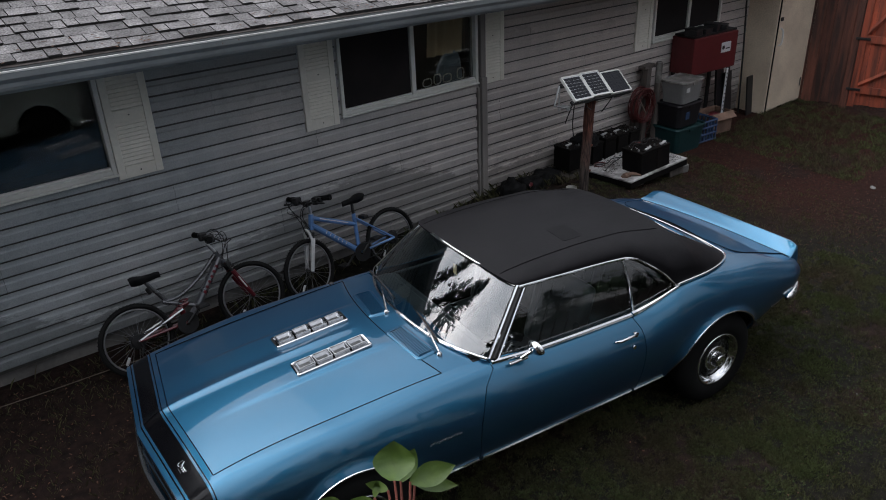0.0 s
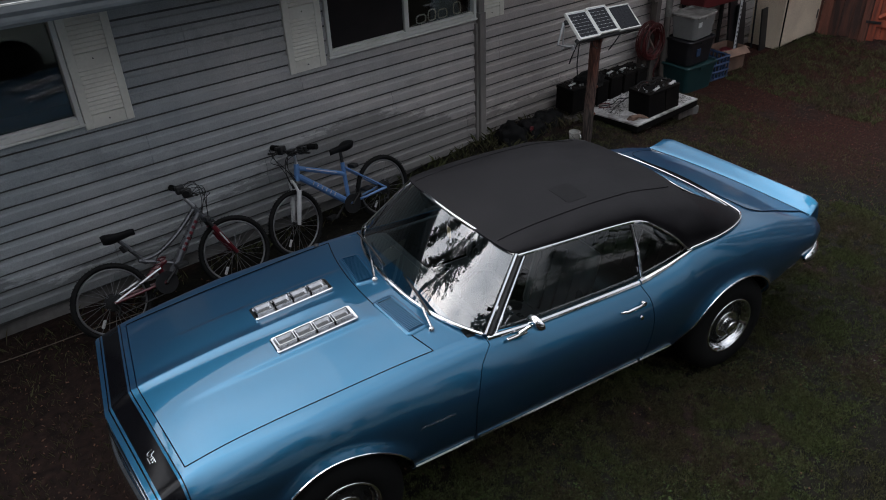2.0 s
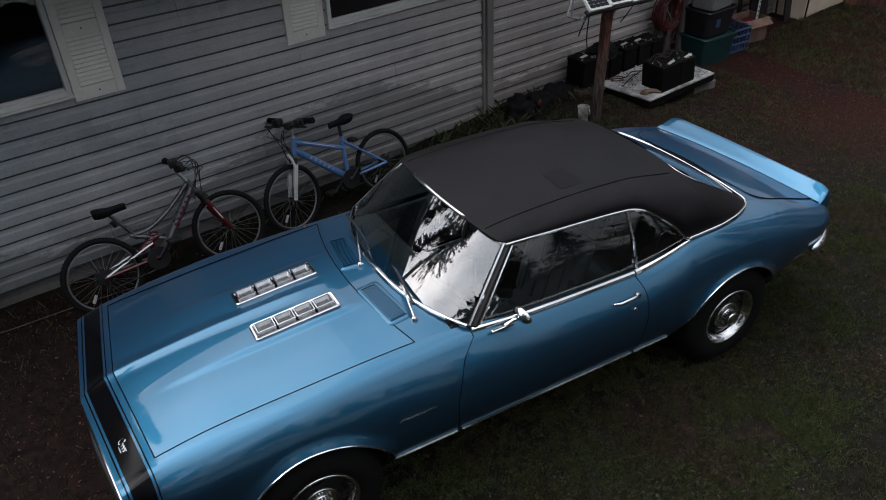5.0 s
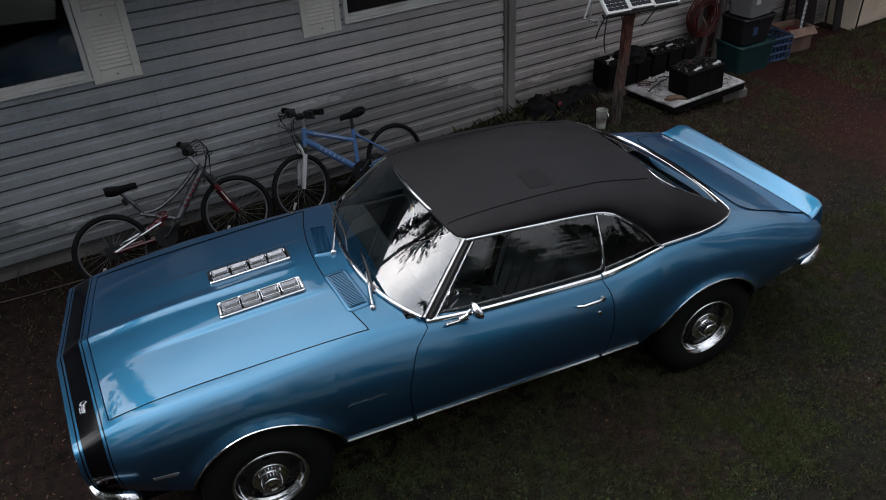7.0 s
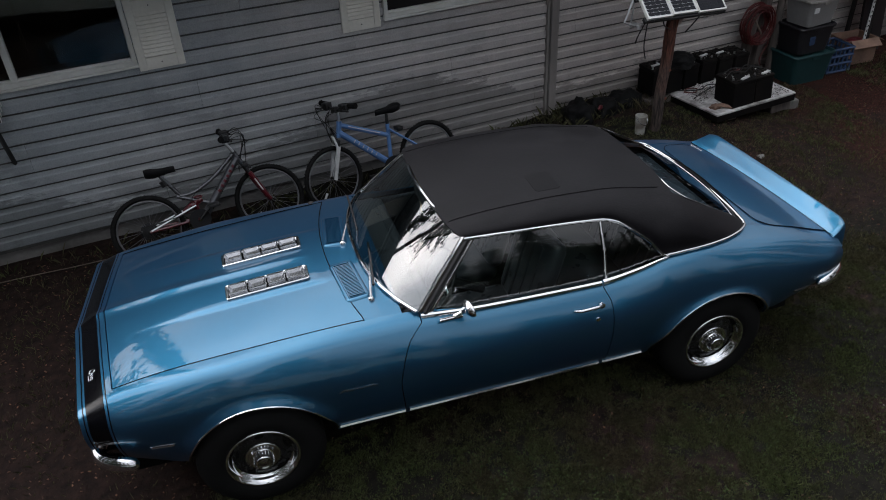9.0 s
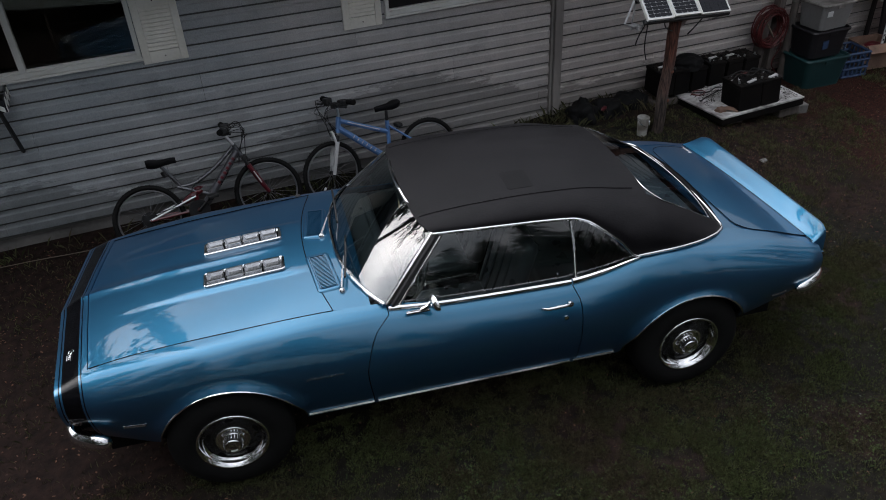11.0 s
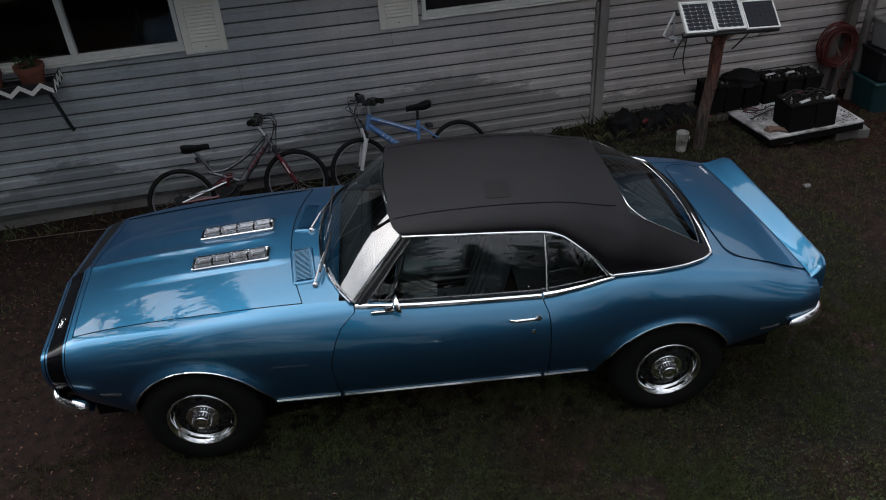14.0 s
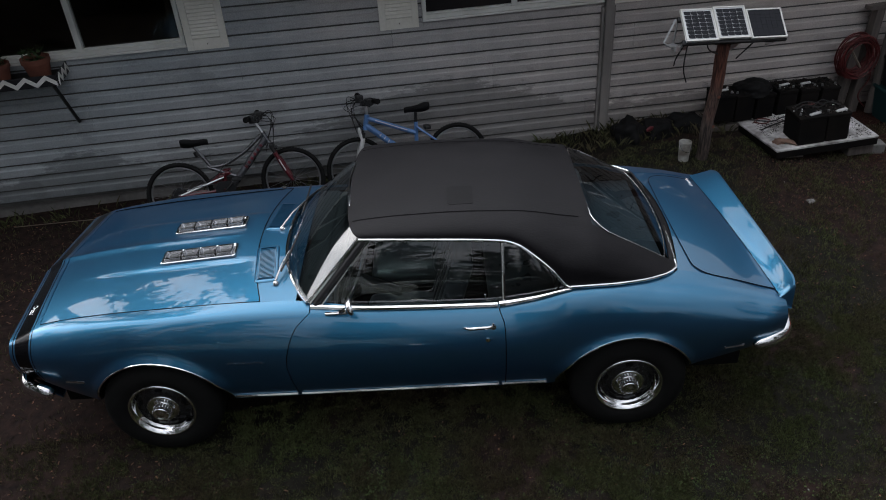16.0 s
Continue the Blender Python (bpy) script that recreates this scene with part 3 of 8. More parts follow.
def build_window(i, a, b, z0, z1):
    t = thing(f"window_{i}", pose(0, 0, 0), "white framed sliding window with dark glass", "window", kind="structure")
    yf = WALL_Y - 0.035
    part("window_sill", box(a - 0.01, b + 0.01, yf - 0.012, WALL_Y + 0.05, z0 - 0.046, z0 - 0.027, 0.005), M_WHITE, t)
    part("window_frame", box(a, b, yf, WALL_Y + 0.05, z0 - 0.026, z0 + 0.012, 0.006), M_WHITE, t)
    part("window_frame", box(a, b, yf, WALL_Y + 0.05, z1 - 0.05, z1, 0.006), M_WHITE, t)
    part("window_frame", box(a - 0.004, a + 0.032, yf - 0.003, WALL_Y + 0.05, z0 - 0.033, z1, 0.006), M_WHITE, t)
    part("window_frame", box(b - 0.032, b + 0.004, yf - 0.003, WALL_Y + 0.05, z0 - 0.033, z1, 0.006), M_WHITE, t)
    mid = (a + b) / 2 + (0.02 if i == 1 else 0.0)
    part("mullion", box(mid - 0.025, mid + 0.025, yf - 0.002, WALL_Y + 0.05, z0 + 0.013, z1 - 0.051, 0.005), M_WHITE, t)
    for x0, x1, dy in ((a + 0.033, mid - 0.026, 0.012), (mid + 0.026, b - 0.033, 0.0)):
        p = part("pane", box(x0, x1, WALL_Y + 0.012 + dy, WALL_Y + 0.018 + dy, z0 + 0.013, z1 - 0.052), M_WINDOW, t, "dark reflecting glass")
        p.visible_shadow = False
    for x0, x1 in {1: (), 2: ((a + 0.036, mid - 0.028),), 3: ((a + 0.036, mid - 0.028), (mid + 0.028, b - 0.036))}[i]:
        part("insect_screen", box(x0, x1, WALL_Y - 0.012, WALL_Y - 0.009, z0 + 0.033, z1 - 0.055), M_SCREEN, t, "fine dark insect screen")
    part("track", box(a + 0.033, b - 0.033, yf + 0.012, WALL_Y + 0.0115, z0 + 0.0125, z0 + 0.03, 0.003), M_WHITE, t)


for i, w in enumerate(WIN, 1):
    build_window(i, *w)


def build_shutter(x0, x1, z0, z1):
    t = thing("shutter", pose(0, WALL_Y, 0), "off-white louvred plastic window shutter screwed to the siding", "shutter", "window shutters")
    y0, w = -0.034, 0.058
    part("stile", box(x0, x0 + w, y0, -0.002, z0, z1, 0.004), M_SHUTTER, t)
    part("stile", box(x1 - w, x1, y0, -0.002, z0, z1, 0.004), M_SHUTTER, t)
    zm = z0 + 0.46
    for a, b in ((z0, z0 + 0.095), (zm - 0.02, zm + 0.075), (z1 - 0.08, z1)):
        part("rail", box(x0 + w, x1 - w, y0 + 0.004, -0.002, a, b, 0.003), M_SHUTTER, t)
    for z in (z0 + 0.05, zm + 0.03):
        part("screw", lathe([(0.0001, -0.0365), (0.005, -0.0362), (0.005, -0.03)], 8, "y", pose((x0 + x1) / 2, 0, z)), M_BLACK, t)
    slat = None
    for a, b in ((z0 + 0.095, zm - 0.02), (zm + 0.075, z1 - 0.08)):
        k = int((b - a) / 0.029)
        for j in range(k):
            z = a + (j + 0.5) * (b - a) / k
            if slat is None:
                slat = part("louvre", box(x0 + w, x1 - w, -0.012, 0.010, -0.0135, 0.0135, m=pose(0, -0.018, 0, -28)), M_SHUTTER, t)
                slat.location = (0, 0, z)
            else:
                c = new("louvre", slat.data)
                c.parent, c.location = t, (0, 0, z)


for x0, x1, z0 in ((1.53, 1.88, 1.40), (3.20, 3.55, 1.395), (5.31, 5.635, 1.415), (7.865, 8.18, 1.33)):
    build_shutter(x0, x1, z0, 2.30)

# eave and roof, dropping a hand's width along the house
EAVE = pose(0, 0, 0) @ Matrix.Translation((3.3, 5.40, 2.33)) @ Matrix.Rotation(radians(0.9), 4, "Y")
eave_x0, eave_x1 = -7.5, 9.2


def extrude_profile(profile, x0, x1):
    """Sweep a closed (y, z) outline along x."""
    bm = bmesh.new()
    a = [bm.verts.new((x0, y, z)) for y, z in profile]
    b = [bm.verts.new((x1, y, z)) for y, z in profile]
    k = len(profile)
    for i in range(k):
        bm.faces.new((a[i], a[(i + 1) % k], b[(i + 1) % k], b[i]))
    bm.faces.new(a[::-1])
    bm.faces.new(b)
    return bm


g = thing("gutter", EAVE, "grey-blue painted metal gutter along the eave with leaf debris", "gutter", kind="structure")
part("trough", extrude_profile([(-0.02, 0.0), (-0.075, 0.0), (-0.085, 0.02), (-0.088, 0.045), (-0.115, 0.075), (-0.118, 0.110), (-0.108, 0.118),
                                (-0.106, 0.112), (-0.112, 0.106), (-0.110, 0.078), (-0.082, 0.048), (-0.078, 0.022), (-0.072, 0.006), (-0.02, 0.006)], eave_x0, eave_x1), M_GUTTER, g)
part("lip", extrude_profile([(-0.120, 0.112), (-0.106, 0.112), (-0.106, 0.1225), (-0.120, 0.1225)], eave_x0, eave_x1), M_WHITE, g)
part("back", extrude_profile([(-0.019, 0.0), (-0.003, 0.0), (-0.003, 0.128), (-0.019, 0.128)], eave_x0, eave_x1), M_GUTTER, g)
part("debris", extrude_profile([(-0.104, 0.085), (-0.02, 0.085), (-0.02, 0.092), (-0.06, 0.098), (-0.104, 0.092)], eave_x0, eave_x1), M_SILT, g, "grey silt lying in the trough")
f = part("trim", extrude_profile([(0.0, -0.035), (0.025, -0.035), (0.025, 0.125), (0.0, 0.125)], eave_x0, eave_x1), M_GUTTER)
f.matrix_world = EAVE
tagged(f, "grey painted fascia board behind the gutter", "fascia", kind="structure")
s = part("soffit", extrude_profile([(0.026, -0.03), (0.70, 0.05), (0.70, 0.07), (0.026, -0.01)], eave_x0, eave_x1), M_SOFFIT)
s.matrix_world = EAVE
tagged(s, "grey boarded soffit under the eave", "soffit", kind="structure")
PITCH = radians(19)
r = part("roof", extrude_profile([(-0.03, 0.128), (6.0, 0.128 + 6.03 * math.tan(PITCH)), (6.0, 0.05 + 6.03 * math.tan(PITCH)), (0.02, 0.10)], eave_x0, eave_x1), M_GREYWOOD)
r.matrix_world = EAVE
tagged(r, "low-pitched roof laid with grey asphalt shingles", "roof", kind="structure")
roof = r

# downspout
d = thing("downspout", pose(5.31, WALL_Y, 0), "taupe metal downspout on the siding", "downspout", kind="structure")
M_SPOUT = mat("taupe_spout", (0.27, 0.25, 0.235), 0.6, second=(0.20, 0.185, 0.175), scale=4, var=0.15, stretch=(1, 1, 0.3))
part("pipe", box(-0.035, 0.045, -0.075, -0.014, 0.12, 1.50, 0.008), M_SPOUT, d)
part("channel", box(-0.062, -0.036, -0.045, -0.002, 0.15, 1.40, 0.004), M_SPOUT, d)
part("channel", box(0.046, 0.070, -0.045, -0.002, 0.15, 1.40, 0.004), M_SPOUT, d)
part("pipe", box(-0.03, 0.04, -0.06, -0.013, 1.50, 2.36, 0.008), M_SPOUT, d)

# ---- the car ----
CAR = Matrix.Translation((1.5968, 3.5806, 0.0)) @ Matrix.Rotation(radians(-8.36), 4, "Z") @ Matrix.Rotation(radians(-1.3), 4, "X") @ Matrix.Translation((0, 0, 0.005))
car = thing("car", CAR, "blue metallic classic two-door coupe with black vinyl roof on lawn", "car")
WHEELBASE, HUB_Z = 2.745, 0.335

z_mid = curve((-0.81, 0.800), (-0.63, 0.888), (-0.3, 0.935), (0.0, 0.958), (0.43, 0.985), (0.66, 0.988), (0.84, 0.985), (2.9, 0.975), (3.02, 0.965), (3.12, 0.955), (3.3, 0.925), (3.5, 0.873), (3.62, 0.835))
z_edge = curve((-0.81, 0.795), (-0.63, 0.856), (-0.3, 0.897), (0.0, 0.919), (0.66, 0.948), (0.95, 0.937), (1.3, 0.918), (2.0, 0.902), (2.2, 0.926), (2.4, 0.970), (2.6, 0.983), (2.8, 0.972), (3.03, 0.955), (3.12, 0.943), (3.3, 0.907), (3.5, 0.847), (3.62, 0.815))
y_edge = curve((-0.81, 0.630), (-0.63, 0.648), (-0.4, 0.644), (0.0, 0.653), (0.49, 0.666), (0.66, 0.670), (0.80, 0.684), (0.95, 0.705), (1.3, 0.725), (2.0, 0.735), (2.2, 0.745), (2.4, 0.755), (2.6, 0.748), (2.8, 0.705), (3.03, 0.600), (3.12, 0.610), (3.3, 0.640), (3.62, 0.665))
z_crease = curve((-0.81, 0.782), (-0.63, 0.836), (-0.3, 0.880), (0.0, 0.903), (0.7, 0.918), (1.0, 0.908), (1.3, 0.893), (2.0, 0.883), (2.2, 0.900), (2.4, 0.936), (2.6, 0.950), (2.9, 0.935), (3.2, 0.895), (3.5, 0.835), (3.62, 0.805))
y_crease = curve((-0.81, 0.728), (-0.63, 0.735), (-0.3, 0.752), (0.0, 0.762), (0.7, 0.756), (1.0, 0.762), (1.3, 0.765), (2.0, 0.768), (2.2, 0.785), (2.4, 0.805), (2.6, 0.812), (2.9, 0.805), (3.2, 0.795), (3.5, 0.775), (3.62, 0.750))
y_wide = curve((-0.81, 0.765), (-0.6, 0.820), (-0.3, 0.840), (0.0, 0.848), (0.5, 0.862), (1.0, 0.872), (1.5, 0.874), (2.0, 0.876), (2.4, 0.880), (2.75, 0.880), (3.2, 0.876), (3.5, 0.855), (3.62, 0.810))
z_wide = curve((-0.81, 0.690), (0.0, 0.680), (1.0, 0.660), (2.0, 0.660), (2.75, 0.690), (3.62, 0.720))
y_sill = curve((-0.81, 0.675), (-0.5, 0.755), (-0.3, 0.795), (0.4, 0.785), (1.0, 0.785), (2.4, 0.790), (3.1, 0.800), (3.62, 0.745))
z_sill = curve((-0.81, 0.480), (-0.55, 0.415), (-0.40, 0.380), (0.4, 0.330), (2.3, 0.320), (3.1, 0.420), (3.4, 0.480), (3.62, 0.520))


def arch_x(c, x):
    """The arch runs out longer on the side towards the door."""
    return 0.42 if (x > c) == (c == 0.0) else 0.372


def sill(x):
    z = z_sill(x)
    for c in (0.0, WHEELBASE):
        rx = arch_x(c, x)
        if abs(x - c) < rx:
            z = max(z, HUB_Z - 0.005 + (0.378 if c == 0.0 else 0.392) * math.sqrt(1 - ((x - c) / rx) ** 2))
    return z


def sweep(x, y):
    """The pointed prow: the front runs to a shallow V in plan."""
    return -0.075 * (1 - min(abs(y) / 0.74, 1)) * (1 - step(-0.63, 0.45, x)) - 0.095 * (1 - min(abs(y) / 0.66, 1) ** 2) * step(0.35, 0.62, x) * (1 - step(0.70, 0.86, x))


def top_point(x, t):
    """t 0 at the middle, 1 at the edge of bonnet or boot."""
    y = y_edge(x) * t
    z = z_mid(x) + (z_edge(x) - z_mid(x)) * t ** 2.1
    if x < 0.9:
        fade = step(-0.80, -0.4, x) * (1 - step(0.52, 0.66, x))
        z += 0.010 * fade * (1 - step(0.268, 0.300, y)) * step(-0.55, -0.05, x) - 0.004 * fade
        z += 0.009 * max(0.0, 1 - y / 0.050) * (1 - step(0.1, 0.6, x)) * step(-0.83, -0.76, x)
    return x + sweep(x, y), y, z


def shoulder_point(x, t):
    """t 0 at the bonnet's edge, 1 on the crease of the wing."""
    y = y_edge(x) + (y_crease(x) - y_edge(x)) * t
    z = z_edge(x) + (z_crease(x) - z_edge(x)) * t + 0.004 * math.sin(math.pi * t) * (1 - step(0.75, 1.0, x) * (1 - step(2.3, 2.8, x)))
    return x + sweep(x, y), y, z


def side_point(x, t):
    """t 0 on the crease, 1 at the sill or the wheel arch."""
    zs = sill(x)
    zw = max(z_wide(x), zs + 0.004)
    z = z_crease(x) + (zs - z_crease(x)) * t
    if z >= zw:
        k = (z_crease(x) - z) / max(z_crease(x) - zw, 1e-4)
        y = y_crease(x) + (y_wide(x) - y_crease(x)) * (1 - (1 - k) ** 2.3)
    else:
        k = (zw - z) / max(zw - z_sill(x), 1e-4)
        y = y_wide(x) + (y_sill(x) - y_wide(x)) * k ** 1.8
    for c in (0.0, WHEELBASE):
        d = math.hypot((x - c) / arch_x(c, x), (z - HUB_Z) / 0.36)
        y += 0.032 * step(1.24, 1.01, d) ** 2 * step(HUB_Z + 0.02, HUB_Z + 0.2, z)
    return x + sweep(x, y), y, z


def stations(x0, x1, every=0.05, extra=()):
    xs = set(np.round(np.linspace(x0, x1, max(2, int((x1 - x0) / every) + 1)), 4)) | {round(e, 4) for e in extra if x0 < e < x1}
    for c in (0.0, WHEELBASE):
        for a in range(0, 181, 6):
            e = round(c + arch_x(c, c + math.cos(radians(a))) * math.cos(radians(a)), 4)
            if x0 < e < x1:
                xs.add(e)
    return sorted(xs)


def sheet(name, rows, parent, material, label="", side=1, mats=None, pick=None, lip=0.014):
    """A pressed panel from rows of points, with its edges turned in. side -1 mirrors it."""
    ni, nj = len(rows), len(rows[0])
    p = np.array(rows, float)
    p[:, :, 1] *= side
    verts = [tuple(v) for v in p.reshape(-1, 3)]
    faces, index = [], []
    for i in range(ni - 1):
        for j in range(nj - 1):
            q = (i * nj + j, (i + 1) * nj + j, (i + 1) * nj + j + 1, i * nj + j + 1)
            faces.append(q if side > 0 else q[::-1])
            index.append(pick(i, j) if pick else 0)
    # outward normals of the sheet for the turned-in lip
    du, dv = np.gradient(p, axis=0), np.gradient(p, axis=1)
    nn = np.cross(du, dv) * side
    nn /= np.maximum(np.linalg.norm(nn, axis=2, keepdims=True), 1e-9)
    ring = [(i, 0) for i in range(ni)] + [(ni - 1, j) for j in range(1, nj)] + [(i, nj - 1) for i in range(ni - 2, -1, -1)] + [(0, j) for j in range(nj - 2, 0, -1)]
    base = len(verts)
    for i, j in ring:
        verts.append(tuple(p[i, j] - lip * nn[i, j]))
    k = len(ring)
    for a in range(k):
        b = (a + 1) % k
        va, vb = ring[a][0] * nj + ring[a][1], ring[b][0] * nj + ring[b][1]
        q = (vb, va, base + a, base + b)
        faces.append(q if side > 0 else q[::-1])
        index.append(index[0] if mats is None else 0)
    ob = mesh_ob(name, verts, faces, material, parent, label, smooth=True, mats=mats, index=index)
    ob.data.set_sharp_from_angle(angle=radians(35))
    return ob


GAP = 0.0028
BAND = (-0.790, -0.783, -0.772, -0.678, -0.667, -0.661)


def banded(xs):
    """Black band and pinstripes across the nose, by station."""
    def pick(i, j):
        m = (xs[i] + xs[i + 1]) / 2
        return 1 if (BAND[0] < m < BAND[1] or BAND[2] < m < BAND[3] or BAND[4] < m < BAND[5]) else 0
    return pick


TT = [0, 0.02, 0.06, 0.10, 0.13, 0.18, 0.24, 0.31, 0.37, 0.405, 0.425, 0.445, 0.465, 0.485, 0.51, 0.56, 0.64, 0.72, 0.8, 0.88, 0.95, 1.0]


def full_top(x0, x1, every=0.05, extra=(), inset=0.0):
    rows = []
    for x in stations(x0, x1, every, extra):
        half = [top_point(x, t * (1 - inset)) for t in TT]
        rows.append([(a, -b, c) for a, b, c in half[:0:-1]] + half)
    return rows


# bonnet, nose, boot lid
sheet("bonnet", full_top(-0.63 + GAP, 0.655 - GAP, 0.045, inset=0.004), car, M_PAINT, "blue bonnet with a raised centre and windsplit")
gap_line = [shoulder_point(x, 0.0) for x in np.linspace(-0.63, 0.655, 60)]
for side in (-1, 1):
    part("bonnet_gap", tube([(a, side * (b - 0.001), c + 0.0002) for a, b, c in gap_line], 0.0028, 5), M_DARK, car, "dark gap beside the bonnet")
part("bonnet_gap", tube([(a, b, c + 0.001) for a, b, c in [(top_point(0.655, abs(v))[0], top_point(0.655, abs(v))[1] * (1 if v > 0 else -1), top_point(0.655, abs(v))[2]) for v in np.linspace(-1, 1, 41)]], 0.0030, 5), M_DARK, car, "dark gap behind the bonnet")
nx = stations(-0.81, -0.63 - GAP, 0.03, BAND)
nose_rows = []
for x in nx:
    half = [top_point(x, t) for t in TT]
    nose_rows.append([(a, -b, c) for a, b, c in half[:0:-1]] + half)
sheet("nose_panel", nose_rows, car, M_PAINT, "blue nose with a wide black band", mats=[M_PAINT, M_STRIPE], pick=banded(nx))
sheet("rear_deck", [[(a, b, c - 0.0035) for a, b, c in r] for r in full_top(3.02, 3.60, 0.05)], car, M_PAINT, "blue panel round the boot lid")
lid = []
for x in stations(3.125, 3.595, 0.03, [3.127, 3.132, 3.140, 3.165, 3.18]):
    w = max(0.0, 1 - (x - 3.125) / 0.095)
    lim = 0.965 - 0.16 * (1 - math.sqrt(1 - w * w))
    half = [top_point(x, t * lim) for t in TT]
    lid.append([(a + 0.012 * (abs(b) / 0.6) ** 2, -b - 0.022, c) for a, b, c in half[:0:-1]] + [(a + 0.012 * (abs(b) / 0.6) ** 2, b - 0.022, c) for a, b, c in half])
sheet("boot_lid", lid, car, M_PAINT, "blue boot lid with rounded corners", lip=0.003)
rim = [lid[0][j] for j in range(len(lid[0]))]
part("lid_gap", tube([r[0] for r in lid[::-1]] + rim[1:-1] + [r[-1] for r in lid], 0.0021, 5), M_DARK, car, "dark gap round the boot lid")
sheet("cowl", full_top(0.655 + GAP, 0.86, 0.04), car, M_PAINT, "blue cowl below the windscreen")


def flank(x0, x1, shoulder=True, extra=(), n=14):
    rows, xs = [], stations(x0, x1, 0.05, extra)
    for x in xs:
        # the crease is rolled over a radius, softest on the hip
        r = 0.020 + 0.030 * (1 - step(-0.6, 0.7, x)) * step(-0.80, -0.55, x) + 0.055 * step(2.05, 2.6, x) * (1 - step(3.45, 3.62, x))
        ta = 1 - min(0.6, r / max(y_crease(x) - y_edge(x), 0.02))
        tb = min(0.4, r / max(z_crease(x) - sill(x), 0.05))
        a, b, c = Vector(shoulder_point(x, ta)), Vector(side_point(x, tb)), Vector(side_point(x, 0))
        row = [shoulder_point(x, ta * t) for t in (0.0, 0.3, 0.6, 0.85)]
        row += [tuple(a * (1 - w) ** 2 + c * 2 * w * (1 - w) + b * w * w) for w in (0, 0.15, 0.3, 0.45, 0.6, 0.8)]
        row += [side_point(x, tb + (1 - tb) * k / n) for k in range(n + 1)]
        rows.append([rake(p, x) for p in row])
    return rows, xs


door_front = curve((0.40, 0.803), (0.62, 0.785), (0.76, 0.815), (0.85, 0.86), (0.885, 0.90), (0.915, 0.945))


def rake(p, x):
    """The gap ahead of the door leans back towards the windscreen."""
    w = step(0.5, 0.815, x) if x <= 0.815 else 1 - step(0.815, 1.25, x)
    v = step(1.7, 2.0, x) if x <= 2.0 else 1 - step(2.0, 2.3, x)
    return p[0] + w * (door_front(p[2]) - 0.815) + 0.03 * v * (1 - step(0.80, 0.90, p[2])), p[1], p[2]


for side, where in ((-1, "left"), (1, "right")):
    rows, xs = flank(-0.81, 0.815 - GAP, extra=BAND)
    sheet("front_wing", rows, car, M_PAINT, "blue front wing with a black band at its tip", side, [M_PAINT, M_STRIPE], banded(xs))
    sheet("door", flank(0.815 + GAP, 2.0 - GAP)[0], car, M_PAINT, "blue door", side)
    sheet("rear_quarter", flank(2.0 + GAP, 3.62)[0], car, M_PAINT, "blue rear quarter with a swelling hip", side)

# dark shell just inside the panels
shell = []
for x in stations(-0.79, 3.60, 0.08):
    half = [top_point(x, t) for t in (0, 0.5, 0.97)] if not 0.86 < x < 3.03 else [(x, 0.0, 0.34), (x, 0.4, 0.34), (x, 0.62, 0.40)]
    half = [(a, b, c - 0.022) for a, b, c in half]
    sidep = [side_point(x, t) for t in (0.1, 0.3, 0.5, 0.7, 0.9, 1.0)]
    half += [(a, b - 0.03, c) for a, b, c in sidep]
    half += [(x, 0.60, max(sidep[-1][2], 0.26))]
    shell.append([(a, -b, c) for a, b, c in half[::-1]] + half)
sheet("inner_shell", shell, car, M_DARK)
part("floor_pan", box(-0.7, 3.5, -0.58, 0.58, 0.20, 0.30), M_DARK, car)
for sx in (0.0, WHEELBASE):
    for side in (-1, 1):
        bm = bmesh.new()
        for k in range(13):
            a0, a1 = radians(30 + 120 * k / 13), radians(30 + 120 * (k + 1) / 13)
            q = [bm.verts.new((sx + 0.42 * math.cos(a), side * y, HUB_Z + 0.42 * math.sin(a))) for a, y in ((a0, 0.50), (a1, 0.50), (a1, 0.80), (a0, 0.80))]
            bm.faces.new(q)
        part("wheel_house", bm, M_DARK, car)

# front and rear faces
def face_rows(x, zs, front=True):
    rows = []
    for z, dx, wide in zs:
        row = []
        for k in range(-12, 13):
            y = wide * k / 12
            row.append((x + dx + (sweep(-0.81, y) if front else 0.04 * (1 - (abs(y) / 0.75) ** 2)), y, z))
        rows.append(row)
    return rows


sheet("front_lip", face_rows(-0.81, [(0.700, 0.010, 0.755), (0.76, -0.004, 0.733), (0.788, -0.004, 0.70)]), car, M_PAINT, "blue front edge above the grille")
sheet("grille", face_rows(-0.775, [(0.44, 0.05, 0.72), (0.55, 0.02, 0.735), (0.70, 0.0, 0.74)]), car, M_BLACK, "black grille")
part("grille_trim", tube([(-0.818 + sweep(-0.81, y), y, 0.704) for y in np.linspace(-0.69, 0.69, 25)], 0.006, 6), M_CHROME, car, "thin chrome grille edge")
sheet("valance", face_rows(-0.74, [(0.30, 0.06, 0.66), (0.44, 0.0, 0.72)]), car, M_PAINT, "blue lower valance")
sheet("tail_panel", face_rows(3.60, [(0.810, 0.0, 0.74), (0.70, 0.015, 0.78), (0.52, -0.01, 0.76)], False), car, M_PAINT, "blue tail panel")


